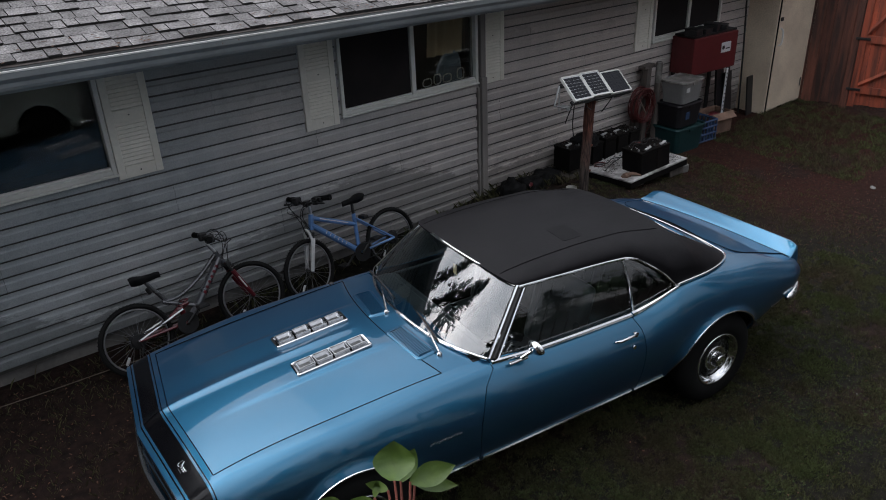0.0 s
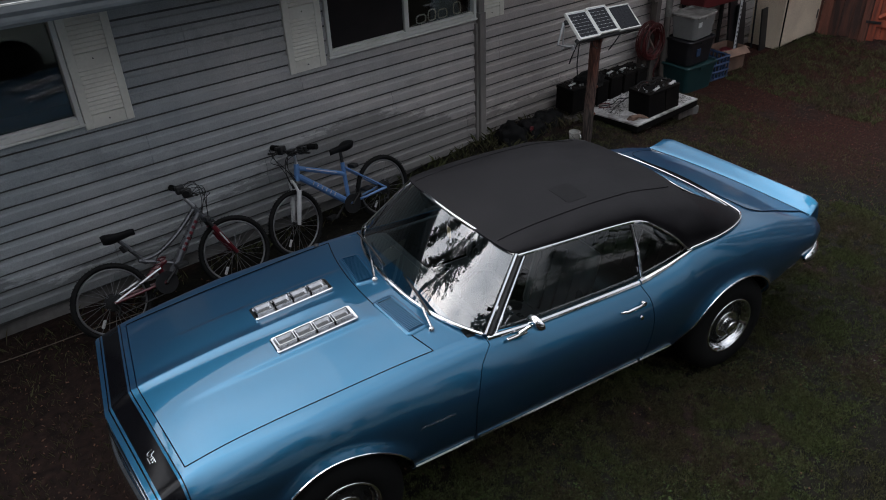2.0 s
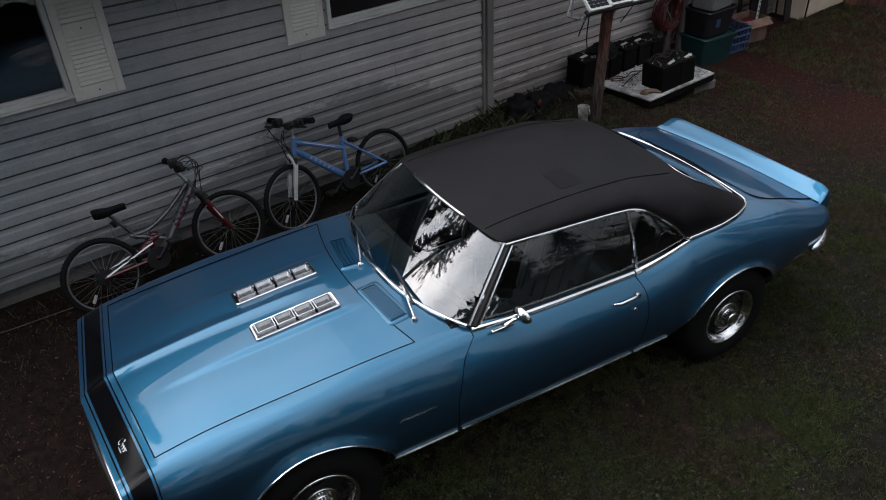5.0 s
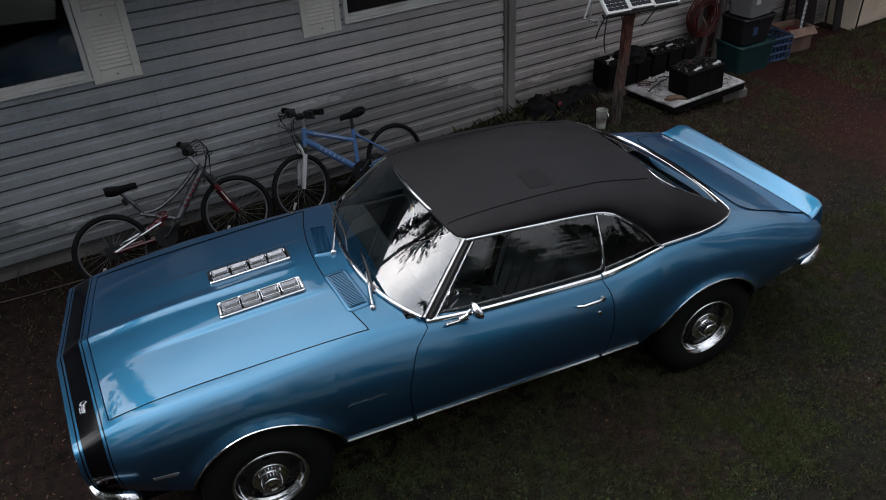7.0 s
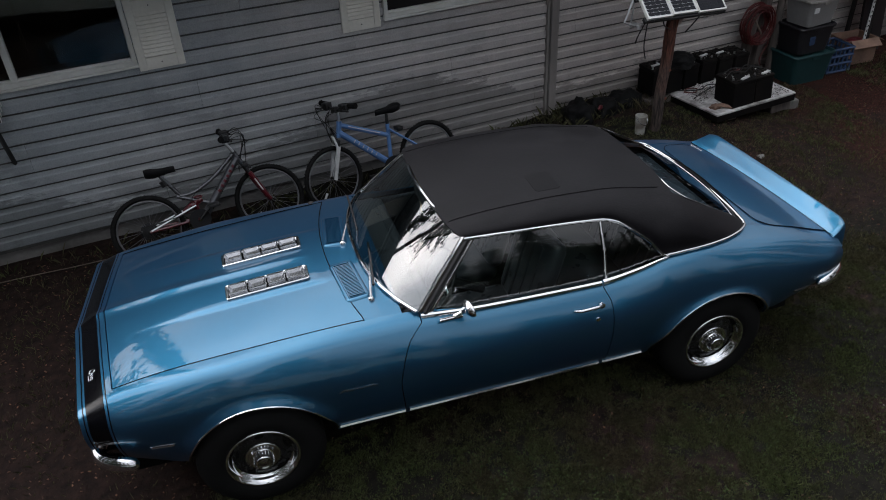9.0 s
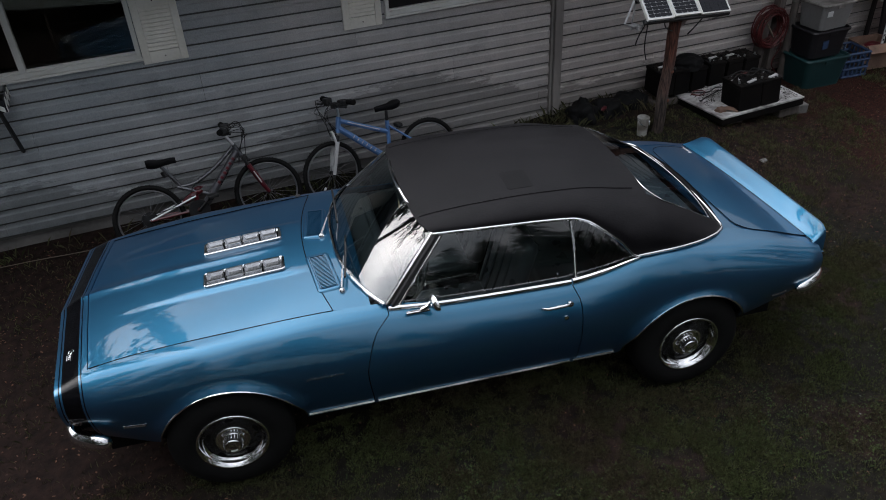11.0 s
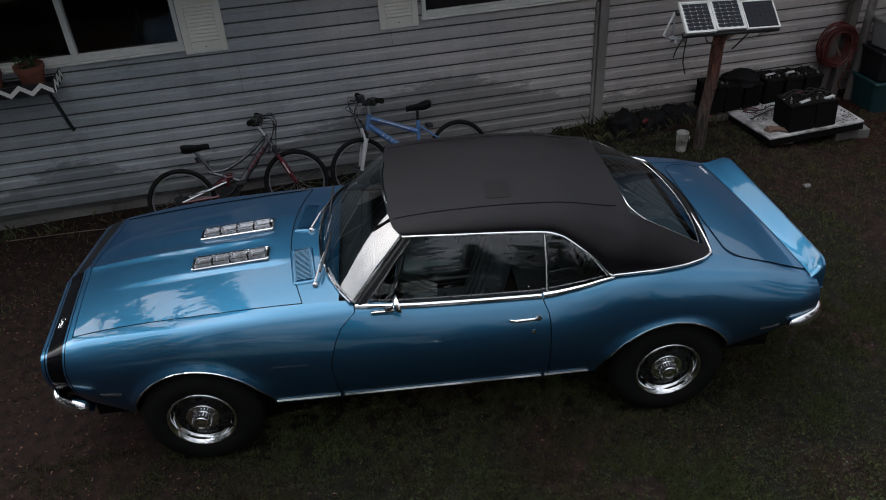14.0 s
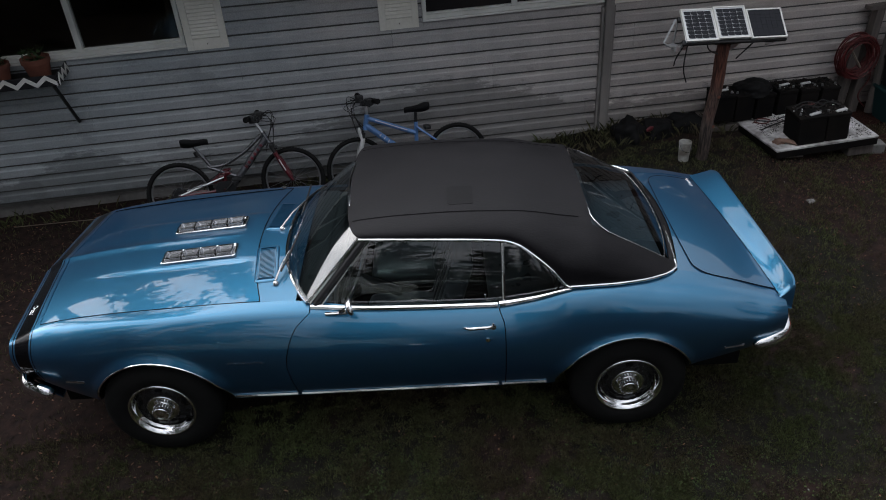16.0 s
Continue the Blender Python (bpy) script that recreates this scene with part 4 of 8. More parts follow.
def bumper(pts, name, label, tall=0.058):
    """A chrome blade: a tall oval section swept round the corner."""
    rows = []
    path = smooth_path(pts, 5)
    for i, p in enumerate(path):
        a, b = path[max(i - 1, 0)], path[min(i + 1, len(path) - 1)]
        d = (b - a).normalized()
        out = Vector((d.y, -d.x, 0)).normalized()
        end = min(i, len(path) - 1 - i) / 5.0
        h = tall * min(1.0, 0.15 + 0.85 * (1 - (1 - min(1.0, end / 1.2)) ** 2) ** 0.5)
        rows.append([tuple(p + out * (0.036 * math.cos(w) * min(1.0, 0.2 + h / 0.06)) + Vector((0, 0, h * math.sin(w)))) for w in (2 * math.pi * k / 14 for k in range(15))])
    return sheet(name, rows, car, M_CHROME, label, lip=0.0)


bumper([(-0.59, 0.850, 0.508), (-0.68, 0.835, 0.515), (-0.775, 0.765, 0.525), (-0.815, 0.60, 0.53), (-0.86, 0.30, 0.53), (-0.885, 0.0, 0.53),
        (-0.86, -0.30, 0.53), (-0.815, -0.60, 0.53), (-0.775, -0.765, 0.525), (-0.68, -0.835, 0.515), (-0.59, -0.850, 0.508)], "front_bumper", "chrome front bumper wrapping the corners")
bumper([(3.44, -0.850, 0.583), (3.55, -0.825, 0.593), (3.65, -0.755, 0.598), (3.69, -0.60, 0.603), (3.715, -0.3, 0.603), (3.72, 0.0, 0.603),
        (3.715, 0.3, 0.603), (3.69, 0.60, 0.603), (3.65, 0.755, 0.598), (3.55, 0.825, 0.593), (3.44, 0.850, 0.583)], "rear_bumper", "chrome rear bumper wrapping the corners", 0.046)

# spoiler on the boot's edge
def spoiler_rows():
    """Straight leading edge; the blade narrows and its corners round off towards the ends."""
    rows, half, mid = [], 0.705, -0.018
    for k in range(-20, 21):
        v = abs(k) / 20
        y = half * k / 20
        tip = max(0.0, v - 0.88) / 0.12
        lead = 3.545 - 0.052 * k / 20
        tail = 3.678 - 0.008 * k / 20 - 0.018 * tip ** 2
        zl = z_mid(lead) + (z_edge(lead) - z_mid(lead)) * min(v, 0.96) ** 2.1
        zt = 0.853 + (z_edge(3.5) - 0.853) * min(v, 0.96) ** 2.1 + 0.060 * (1 - 0.25 * tip ** 2)
        row = [(lead - 0.012, zl - 0.006), (lead, zl + 0.006)]
        row += [(lead + (tail - 0.016 - lead) * w, zl + 0.006 + (zt - zl - 0.006) * w ** 1.2) for w in (0.3, 0.6, 0.85, 1.0)]
        row += [(tail - 0.004, zt - 0.001), (tail, zt - 0.010), (tail - 0.006, zt - 0.07), (tail - 0.018, zt - 0.115), (tail - 0.04, zt - 0.125)]
        rows.append([(a, y + mid, c) for a, c in row])
    def end(row, sy, out, keep):
        low = min(p[2] for p in row)
        return [(x - 0.3 * out, y + sy * out, low + (z - low) * keep) for x, y, z in row]
    return [end(rows[0], -1, 0.022, -0.1), end(rows[0], -1, 0.016, 0.5), end(rows[0], -1, 0.008, 0.88)] + rows + [end(rows[-1], 1, 0.008, 0.88), end(rows[-1], 1, 0.016, 0.5), end(rows[-1], 1, 0.022, -0.1)]


sheet("spoiler", spoiler_rows(), car, M_PAINT, "blue ducktail spoiler on the boot")
part("spoiler_seam", tube([(r[1][0] - 0.006, r[1][1], r[1][2] - 0.003) for r in spoiler_rows()[3:-3]], 0.0024, 5), M_DARK, car, "dark seam ahead of the spoiler")

# ---- roof, glass and trim ----
def outward(ob):
    """Turn a pane's faces away from the cabin."""
    me = ob.data
    mid = sum((p.center for p in me.polygons), Vector()) / len(me.polygons) - Vector((1.8, 0, 0.9))
    if sum(p.normal.dot(mid) for p in me.polygons) < 0:
        me.flip_normals()


z_roof = curve((1.17, 1.322), (1.3, 1.340), (1.5, 1.355), (1.8, 1.362), (2.1, 1.350), (2.35, 1.318), (2.55, 1.280))
edge_y = curve((1.17, 0.565), (1.28, 0.585), (1.6, 0.603), (2.036, 0.612), (2.12, 0.635), (2.2, 0.672), (2.3, 0.715), (2.40, 0.752), (2.6, 0.750), (2.8, 0.712), (2.95, 0.650), (3.03, 0.603))
edge_z = curve((1.17, 1.266), (1.28, 1.272), (1.6, 1.262), (2.036, 1.232), (2.12, 1.215), (2.2, 1.167), (2.3, 1.088), (2.40, 0.990), (2.6, 0.992), (2.8, 0.980), (2.95, 0.968), (3.03, 0.958))
rw_y = curve((2.55, 0.515), (2.97, 0.535), (3.03, 0.54))
rw_z = curve((2.55, 1.238), (2.80, 1.105), (2.97, 1.005), (3.03, 0.972))


def header_x(t):
    return 1.165 + 0.085 * t ** 2.2


ROOF_T = [k / 22 for k in range(23)]
rows = []
for k in range(29):
    u = k / 28
    row = []
    for t in ROOF_T:
        w = math.pi / 2 * t
        x = header_x(t) + (2.55 - header_x(t)) * u
        s = math.sin(w) ** (2 / 2.6) if t else 0.0
        c = math.cos(w) ** (2 / 2.6) if t < 1 else 0.0
        row.append((x, edge_y(x) * s, edge_z(x) + (z_roof(x) - edge_z(x)) * c))
    rows.append([(a, -b, c) for a, b, c in row[:0:-1]] + row)
roof_skin = sheet("roof", rows, car, M_VINYL, "grained black vinyl roof, slightly faded")
K0 = 9
arc_s = [math.sin(math.pi / 2 * t) ** (2 / 2.6) for t in ROOF_T[K0:]]
arc_c = [max(0.0, math.cos(math.pi / 2 * t)) ** (2 / 2.6) if t < 1 else 0.0 for t in ROOF_T[K0:]]
skins = [roof_skin]
for side in (-1, 1):
    rows = []
    for k in range(14):
        x = 2.55 + (3.03 - 2.55) * k / 13
        first = (1 - k / 13) ** 1.6
        ye, ze = edge_y(x), edge_z(x)
        yi = rw_y(x) + (edge_y(2.55) * arc_s[0] - rw_y(2.55)) * first
        zi = rw_z(x) + (edge_z(2.55) + (z_roof(2.55) - edge_z(2.55)) * arc_c[0] - rw_z(2.55)) * first
        row = []
        for a, c in zip(arc_s, arc_c):
            w = (a - arc_s[0]) / (1 - arc_s[0])
            flat = 0.5 * math.cos(math.pi / 2 * w) + 0.5 * (1 - w)
            row.append((x, yi + (ye - yi) * w, ze + (zi - ze) * (c / arc_c[0] * first + flat * (1 - first))))
        rows.append(row)
    skins.append(sheet("sail_panel", rows, car, M_VINYL, "", side, lip=0.004))
    seam = [(header_x(0.62) + (2.5 - header_x(0.62)) * u, 0.0, 0.0) for u in np.linspace(0.01, 0.985, 24)]
    pts = []
    for x, _, _ in seam:
        q = 0.455
        s = q / edge_y(x)
        pts.append((x, side * q, edge_z(x) + (z_roof(x) - edge_z(x)) * (1 - s ** 2.6) ** (1 / 2.6) + 0.001))
    part("seam", tube(pts, 0.0035, 5), M_VINYL, car)
# one continuous vinyl skin over roof and pillars
bm = bmesh.new()
for ob in skins:
    bm.from_mesh(ob.data)
bmesh.ops.remove_doubles(bm, verts=bm.verts, dist=0.0015)
inner = [p for p in bm.faces if all(abs(v.co.x - 2.55) < 0.012 for v in p.verts) and all(abs(v.co.y) > 0.49 for v in p.verts)]
bmesh.ops.delete(bm, geom=inner, context="FACES")
bm.to_mesh(roof_skin.data)
bm.free()
for ob in skins[1:]:
    bpy.data.objects.remove(ob)
for p in roof_skin.data.polygons:
    p.use_smooth = True
roof_skin.data.set_sharp_from_angle(angle=radians(40))
rows = []
for k in range(9):
    x, row = 1.745 + 0.15 * k / 8, []
    for j in range(9):
        inset = 0.012 if k in (0, 8) else 0.0
        y = 0.20 + inset + (0.19 - 2 * inset) * j / 8
        row.append((x, y, edge_z(x) + (z_roof(x) - edge_z(x)) * (1 - (y / edge_y(x)) ** 2.6) ** (1 / 2.6) + 0.0014))
    rows.append(row)
sheet("patch", rows, car, M_PATCH, "darker square patch on the vinyl roof", -1, lip=0.0012)
strip = []
for k in range(-12, 13):
    y = 0.60 * k / 12
    x0 = 2.985 + 0.065 * (1 - (abs(y) / 0.6) ** 2)
    strip.append([(x0, y, 0.992 - 0.03 * (abs(y) / 0.6) ** 2), (x0 + 0.045, y, 0.978 - 0.026 * (abs(y) / 0.6) ** 2)])
sheet("rear_strip", strip, car, M_VINYL, "black vinyl strip under the rear window", lip=0.01)


def bowed_rows(low, high, n=10, bow=0.017):
    """Side glass: curved outwards between sill and drip rail."""
    rows = []
    for k in range(n + 1):
        w = k / n
        rows.append([(a[0] + (b[0] - a[0]) * w, a[1] + (b[1] - a[1]) * w + bow * 4 * w * (1 - w) * min(1.0, (b[2] - a[2]) / 0.25), a[2] + (b[2] - a[2]) * w) for a, b in zip(low, high)])
    return rows


def pane_rows(low, high, n=8, bulge=0.0):
    rows = []
    for k in range(n + 1):
        w = k / n
        rows.append([tuple(np.array(a) * (1 - w) + np.array(b) * w + np.array((-bulge if bulge else 0, 0, abs(bulge) * 0.4)) * math.sin(math.pi * w)) for a, b in zip(low, high)])
    return rows


ws_low = [(0.748 + 0.192 * abs(v) ** 2.5, 0.712 * v, 0.988 - 0.036 * abs(v) ** 2) for v in np.linspace(-1, 1, 29)]
ws_high = [(header_x(abs(v)) - 0.004, 0.565 * v, 1.319 - 0.050 * abs(v) ** 2.4) for v in np.linspace(-1, 1, 29)]
p = sheet("windscreen", pane_rows(ws_low, ws_high, 8, 0.012), car, M_WS, "tinted windscreen glass", lip=0.0)
p.visible_shadow = False
outward(p)
part("windscreen_trim", tube(ws_high, 0.011, 8), M_CHROME, car, "chrome windscreen header trim")
part("windscreen_trim", tube([(a - 0.008, b, c + 0.006) for a, b, c in ws_low], 0.011, 8), M_CHROME, car, "chrome lower windscreen trim")
for side in (-1, 1):
    lo, hi = ws_low[-1], ws_high[-1]
    part("pillar_trim", tube([(lo[0] + 0.006, side * (lo[1] + 0.004), lo[2] + 0.004), (hi[0] + 0.006, side * (hi[1] + 0.006), hi[2] + 0.002)], 0.014, 8), M_CHROME, car, "chrome windscreen pillar trim")
    part("pillar", tube([(lo[0] + 0.035, side * (lo[1] + 0.006), lo[2] - 0.006), (hi[0] + 0.035, side * (hi[1] + 0.008), hi[2] - 0.002)], 0.019, 8), M_BLACK, car)
    part("pillar_trim", tube([(lo[0] + 0.066, side * (lo[1] + 0.008), lo[2] - 0.018), (hi[0] + 0.062, side * (hi[1] + 0.012), hi[2] - 0.006)], 0.010, 8), M_CHROME, car, "chrome side window trim")
rw_round = lambda v: max(0.0, (abs(v) - 0.80) / 0.20) ** 2.4
rw_hi = [(2.540 + 0.025 * abs(v) ** 2 + 0.075 * rw_round(v), 0.518 * v + 0.004 * v * rw_round(v), 1.277 - 0.046 * abs(v) ** 2.4 - 0.040 * rw_round(v)) for v in np.linspace(-1, 1, 61)]
rw_lo = [(3.040 - 0.070 * abs(v) ** 2.2, 0.535 * v, 0.996 + 0.008 * abs(v) ** 2) for v in np.linspace(-1, 1, 61)]
p = sheet("rear_window", pane_rows(rw_lo, rw_hi, 8, 0.0), car, M_REARGLASS, "tinted rear window glass", lip=0.0)
p.visible_shadow = False
outward(p)
part("rear_window_trim", tube([(a, b, c - 0.001) for a, b, c in rw_hi + rw_lo[::-1]], 0.0042, 6, closed=True), M_STEEL, car, "chrome rear window trim")

for side in (-1, 1):
    mir = lambda pts: [(a, side * b, c) for a, b, c in pts]
    part("belt_trim", tube(mir([(x, y_edge(x) + 0.021, z_edge(x) - 0.004) for x in np.linspace(0.95, 1.995, 16)]), 0.0165, 8), M_CHROME, car, "chrome trim along the window sill")
    part("quarter_trim", tube(mir([(x, y_edge(x) + 0.019 - 0.03 * (x - 2.005), z_edge(x) - 0.003 + 0.035 * (x - 2.005)) for x in np.linspace(2.005, 2.405, 12)]), [0.021 - 0.0012 * k for k in range(12)], 8), M_CHROME, car, "chrome trim under the quarter window")
    part("drip_rail", tube(mir([(x, edge_y(x) + 0.006, edge_z(x) - 0.004) for x in np.linspace(1.25, 2.40, 40)]), 0.009, 8), M_CHROME, car, "chrome drip rail over the side windows")
    part("vinyl_trim", tube(mir([(x, edge_y(x) + 0.008, edge_z(x) + 0.003) for x in np.linspace(2.40, 2.95, 20)] + [(2.995, 0.624, 0.967), (3.022, 0.596, 0.966), (3.034, 0.565, 0.967), (3.040, 0.52, 0.968)]), 0.009, 8), M_CHROME, car, "chrome edge of the vinyl roof")
    top = [(x, edge_y(x) - 0.004, edge_z(x) - 0.012) for x in np.linspace(1.30, 2.03, 12)]
    low = [(x, y_edge(x) - 0.008, z_edge(x) - 0.004) for x in np.linspace(1.00, 2.03, 12)]
    p = sheet("door_glass", [mir(r) for r in bowed_rows(low, top)], car, M_SIDEGLASS, "clear door window glass", lip=0.0)
    p.visible_shadow = False
    outward(p)
    top = [(x, edge_y(x) - 0.006, edge_z(x) - 0.012) for x in np.linspace(2.045, 2.39, 10)]
    low = [(x, y_edge(x) - 0.010, z_edge(x)) for x in np.linspace(2.045, 2.39, 10)]
    p = sheet("quarter_glass", [mir(r) for r in bowed_rows(low, top)], car, M_SIDEGLASS, "small rear quarter glass", lip=0.0)
    p.visible_shadow = False
    outward(p)
    part("window_post", tube(mir([(2.03, y_edge(2.03) + 0.004, z_edge(2.03) + 0.01), (2.033, (y_edge(2.03) + edge_y(2.036)) / 2 + 0.018, (z_edge(2.03) + edge_z(2.036)) / 2), (2.036, edge_y(2.036), edge_z(2.036) - 0.01)]), 0.009, 8), M_CHROME, car, "chrome post between the side windows")
    part("sill_moulding", tube(mir([(x, side_point(x, 0.94)[1] + 0.004, side_point(x, 0.94)[2]) for x in np.linspace(0.43, 0.80, 8)]), 0.011, 6), M_CHROME, car, "chrome sill moulding")
    part("sill_moulding", tube(mir([(x, side_point(x, 0.94)[1] + 0.004, side_point(x, 0.94)[2]) for x in np.linspace(0.825, 1.99, 16)]), 0.011, 6), M_CHROME, car, "chrome sill moulding")
    part("sill_moulding", tube(mir([(x, side_point(x, 0.94)[1] + 0.004, side_point(x, 0.94)[2]) for x in np.linspace(2.01, 2.27, 8)]), 0.011, 6), M_CHROME, car, "chrome sill moulding")
    for c in (0.0, WHEELBASE):
        pts = []
        for a in np.linspace(4, 176, 44):
            x = c + arch_x(c, c + math.cos(radians(a))) * math.cos(radians(a))
            if sill(x) <= z_sill(x) + 0.001:
                continue
            q = side_point(x, 1.0)
            pts.append((q[0], side * (q[1] + 0.003), q[2] + 0.002))
        part("arch_moulding", tube(pts, 0.0058, 6), M_CHROME, car, "chrome wheel arch moulding")
tr = [(3.065 - 0.025 * abs(v) ** 3, 0.52 * v, 0.976 - 0.008 * abs(v) ** 2) for v in np.linspace(-1, 1, 25)]
part("vinyl_trim", tube(tr, 0.009, 8), M_CHROME, car, "chrome edge of the vinyl roof")


# wheels
FACE = Matrix.Diagonal((0.93, 1, 0.93, 1))


def build_wheel(x, side):
    w = part("wheel", lathe([(0.19, -0.02), (0.20, 0.03), (0.20, -0.06)], 36, "y"), M_DARK, car)
    w.location = (x, side * 0.772, HUB_Z)
    if side > 0:
        w.rotation_euler = (0, 0, math.pi)
    part("tyre", lathe([(0.205, 0.095), (0.235, 0.100), (0.30, 0.092), (0.335, 0.070), (0.345, 0.045), (0.345, -0.045), (0.335, -0.072), (0.30, -0.098),
                        (0.255, -0.108), (0.222, -0.104), (0.196, -0.094), (0.190, -0.080)], 48, "y"), M_RUBBER, w, "black tyre", True)
    part("trim_ring", lathe([(0.214, -0.094), (0.212, -0.098), (0.206, -0.100), (0.199, -0.097), (0.185, -0.074), (0.178, -0.060), (0.170, -0.054)], 48, "y", FACE), M_CHROME, w, "polished trim ring", True)
    part("disc", lathe([(0.172, -0.050), (0.160, -0.052), (0.140, -0.060), (0.110, -0.068), (0.085, -0.070), (0.075, -0.066)], 48, "y", FACE), M_DISC, w, "silver rally wheel disc", True)
    for k in range(5):
        a = 2 * math.pi * k / 5 + 0.3
        bm = bmesh.new()
        ring = [bm.verts.new(((0.146 + 0.010 * math.sin(b)) * math.cos(a + 0.17 * math.cos(b)), -0.0655, (0.146 + 0.010 * math.sin(b)) * math.sin(a + 0.17 * math.cos(b)))) for b in (2 * math.pi * j / 16 for j in range(16))]
        bm.faces.new(ring)
        r2 = bmesh.ops.extrude_face_region(bm, geom=bm.faces[:])
        bmesh.ops.translate(bm, verts=[v for v in r2["geom"] if isinstance(v, bmesh.types.BMVert)], vec=(0, 0.015, 0))
        bmesh.ops.transform(bm, matrix=FACE, verts=bm.verts)
        part("slot", bm, M_DARK, w, "dark cooling slot")
    part("hub_cap", lathe([(0.094, -0.066), (0.095, -0.073), (0.090, -0.077), (0.078, -0.077), (0.062, -0.073), (0.054, -0.074), (0.050, -0.078), (0.046, -0.122), (0.042, -0.128), (0.036, -0.127), (0.032, -0.122), (0.024, -0.121), (0.018, -0.125), (0.0002, -0.127)], 40, "y"), M_CHROME, w, "chrome derby hub cap", True)
    band = part("hub_band", lathe([(0.0515, -0.082), (0.0495, -0.118), (0.046, -0.119)], 40, "y"), M_BLACK, w, "ribbed dark hub band")
    bm = bmesh.new()
    for k in range(20):
        a = 2 * math.pi * k / 20
        add_box(bm, 0.0485, 0.0535, -0.0025, 0.0025, -0.017, 0.017, m=Matrix.Rotation(a, 4, "Y") @ pose(0, -0.100, 0, 90, 0, 0))
    part("ribs", bm, M_CHROME, band, "chrome ribs round the hub band")


for x in (0.0, WHEELBASE):
    for side in (-1, 1):
        build_wheel(x, side)


# bonnet vents, cowl grilles, wipers, mirror, handles, badges
def top_z(x, y):
    return top_point(x, min(abs(y) / y_edge(x), 1))[2]


def tilt_at(x, y):
    return math.atan2(top_z(x + 0.03, y) - top_z(x - 0.03, y), 0.06), math.atan2(top_z(x, y + 0.02) - top_z(x, y - 0.02), 0.04)


def ring_loft(levels, m=None, k=4):
    """Rounded rectangles (half length, half width, corner radius, height) skinned from one to the next."""
    bm = bmesh.new()
    rings = []
    for hx, hy, r, z in levels:
        ring = []
        for cx, cy, a0 in ((hx - r, hy - r, 0), (-hx + r, hy - r, 90), (-hx + r, -hy + r, 180), (hx - r, -hy + r, 270)):
            for i in range(k):
                a = radians(a0 + 90 * i / (k - 1))
                p = Vector((cx + r * math.cos(a), cy + r * math.sin(a), z))
                ring.append(bm.verts.new(m @ p if m else p))
        rings.append(ring)
    n = 4 * k
    for a, b in zip(rings, rings[1:]):
        for j in range(n):
            bm.faces.new((a[j], a[(j + 1) % n], b[(j + 1) % n], b[j]))
    return bm


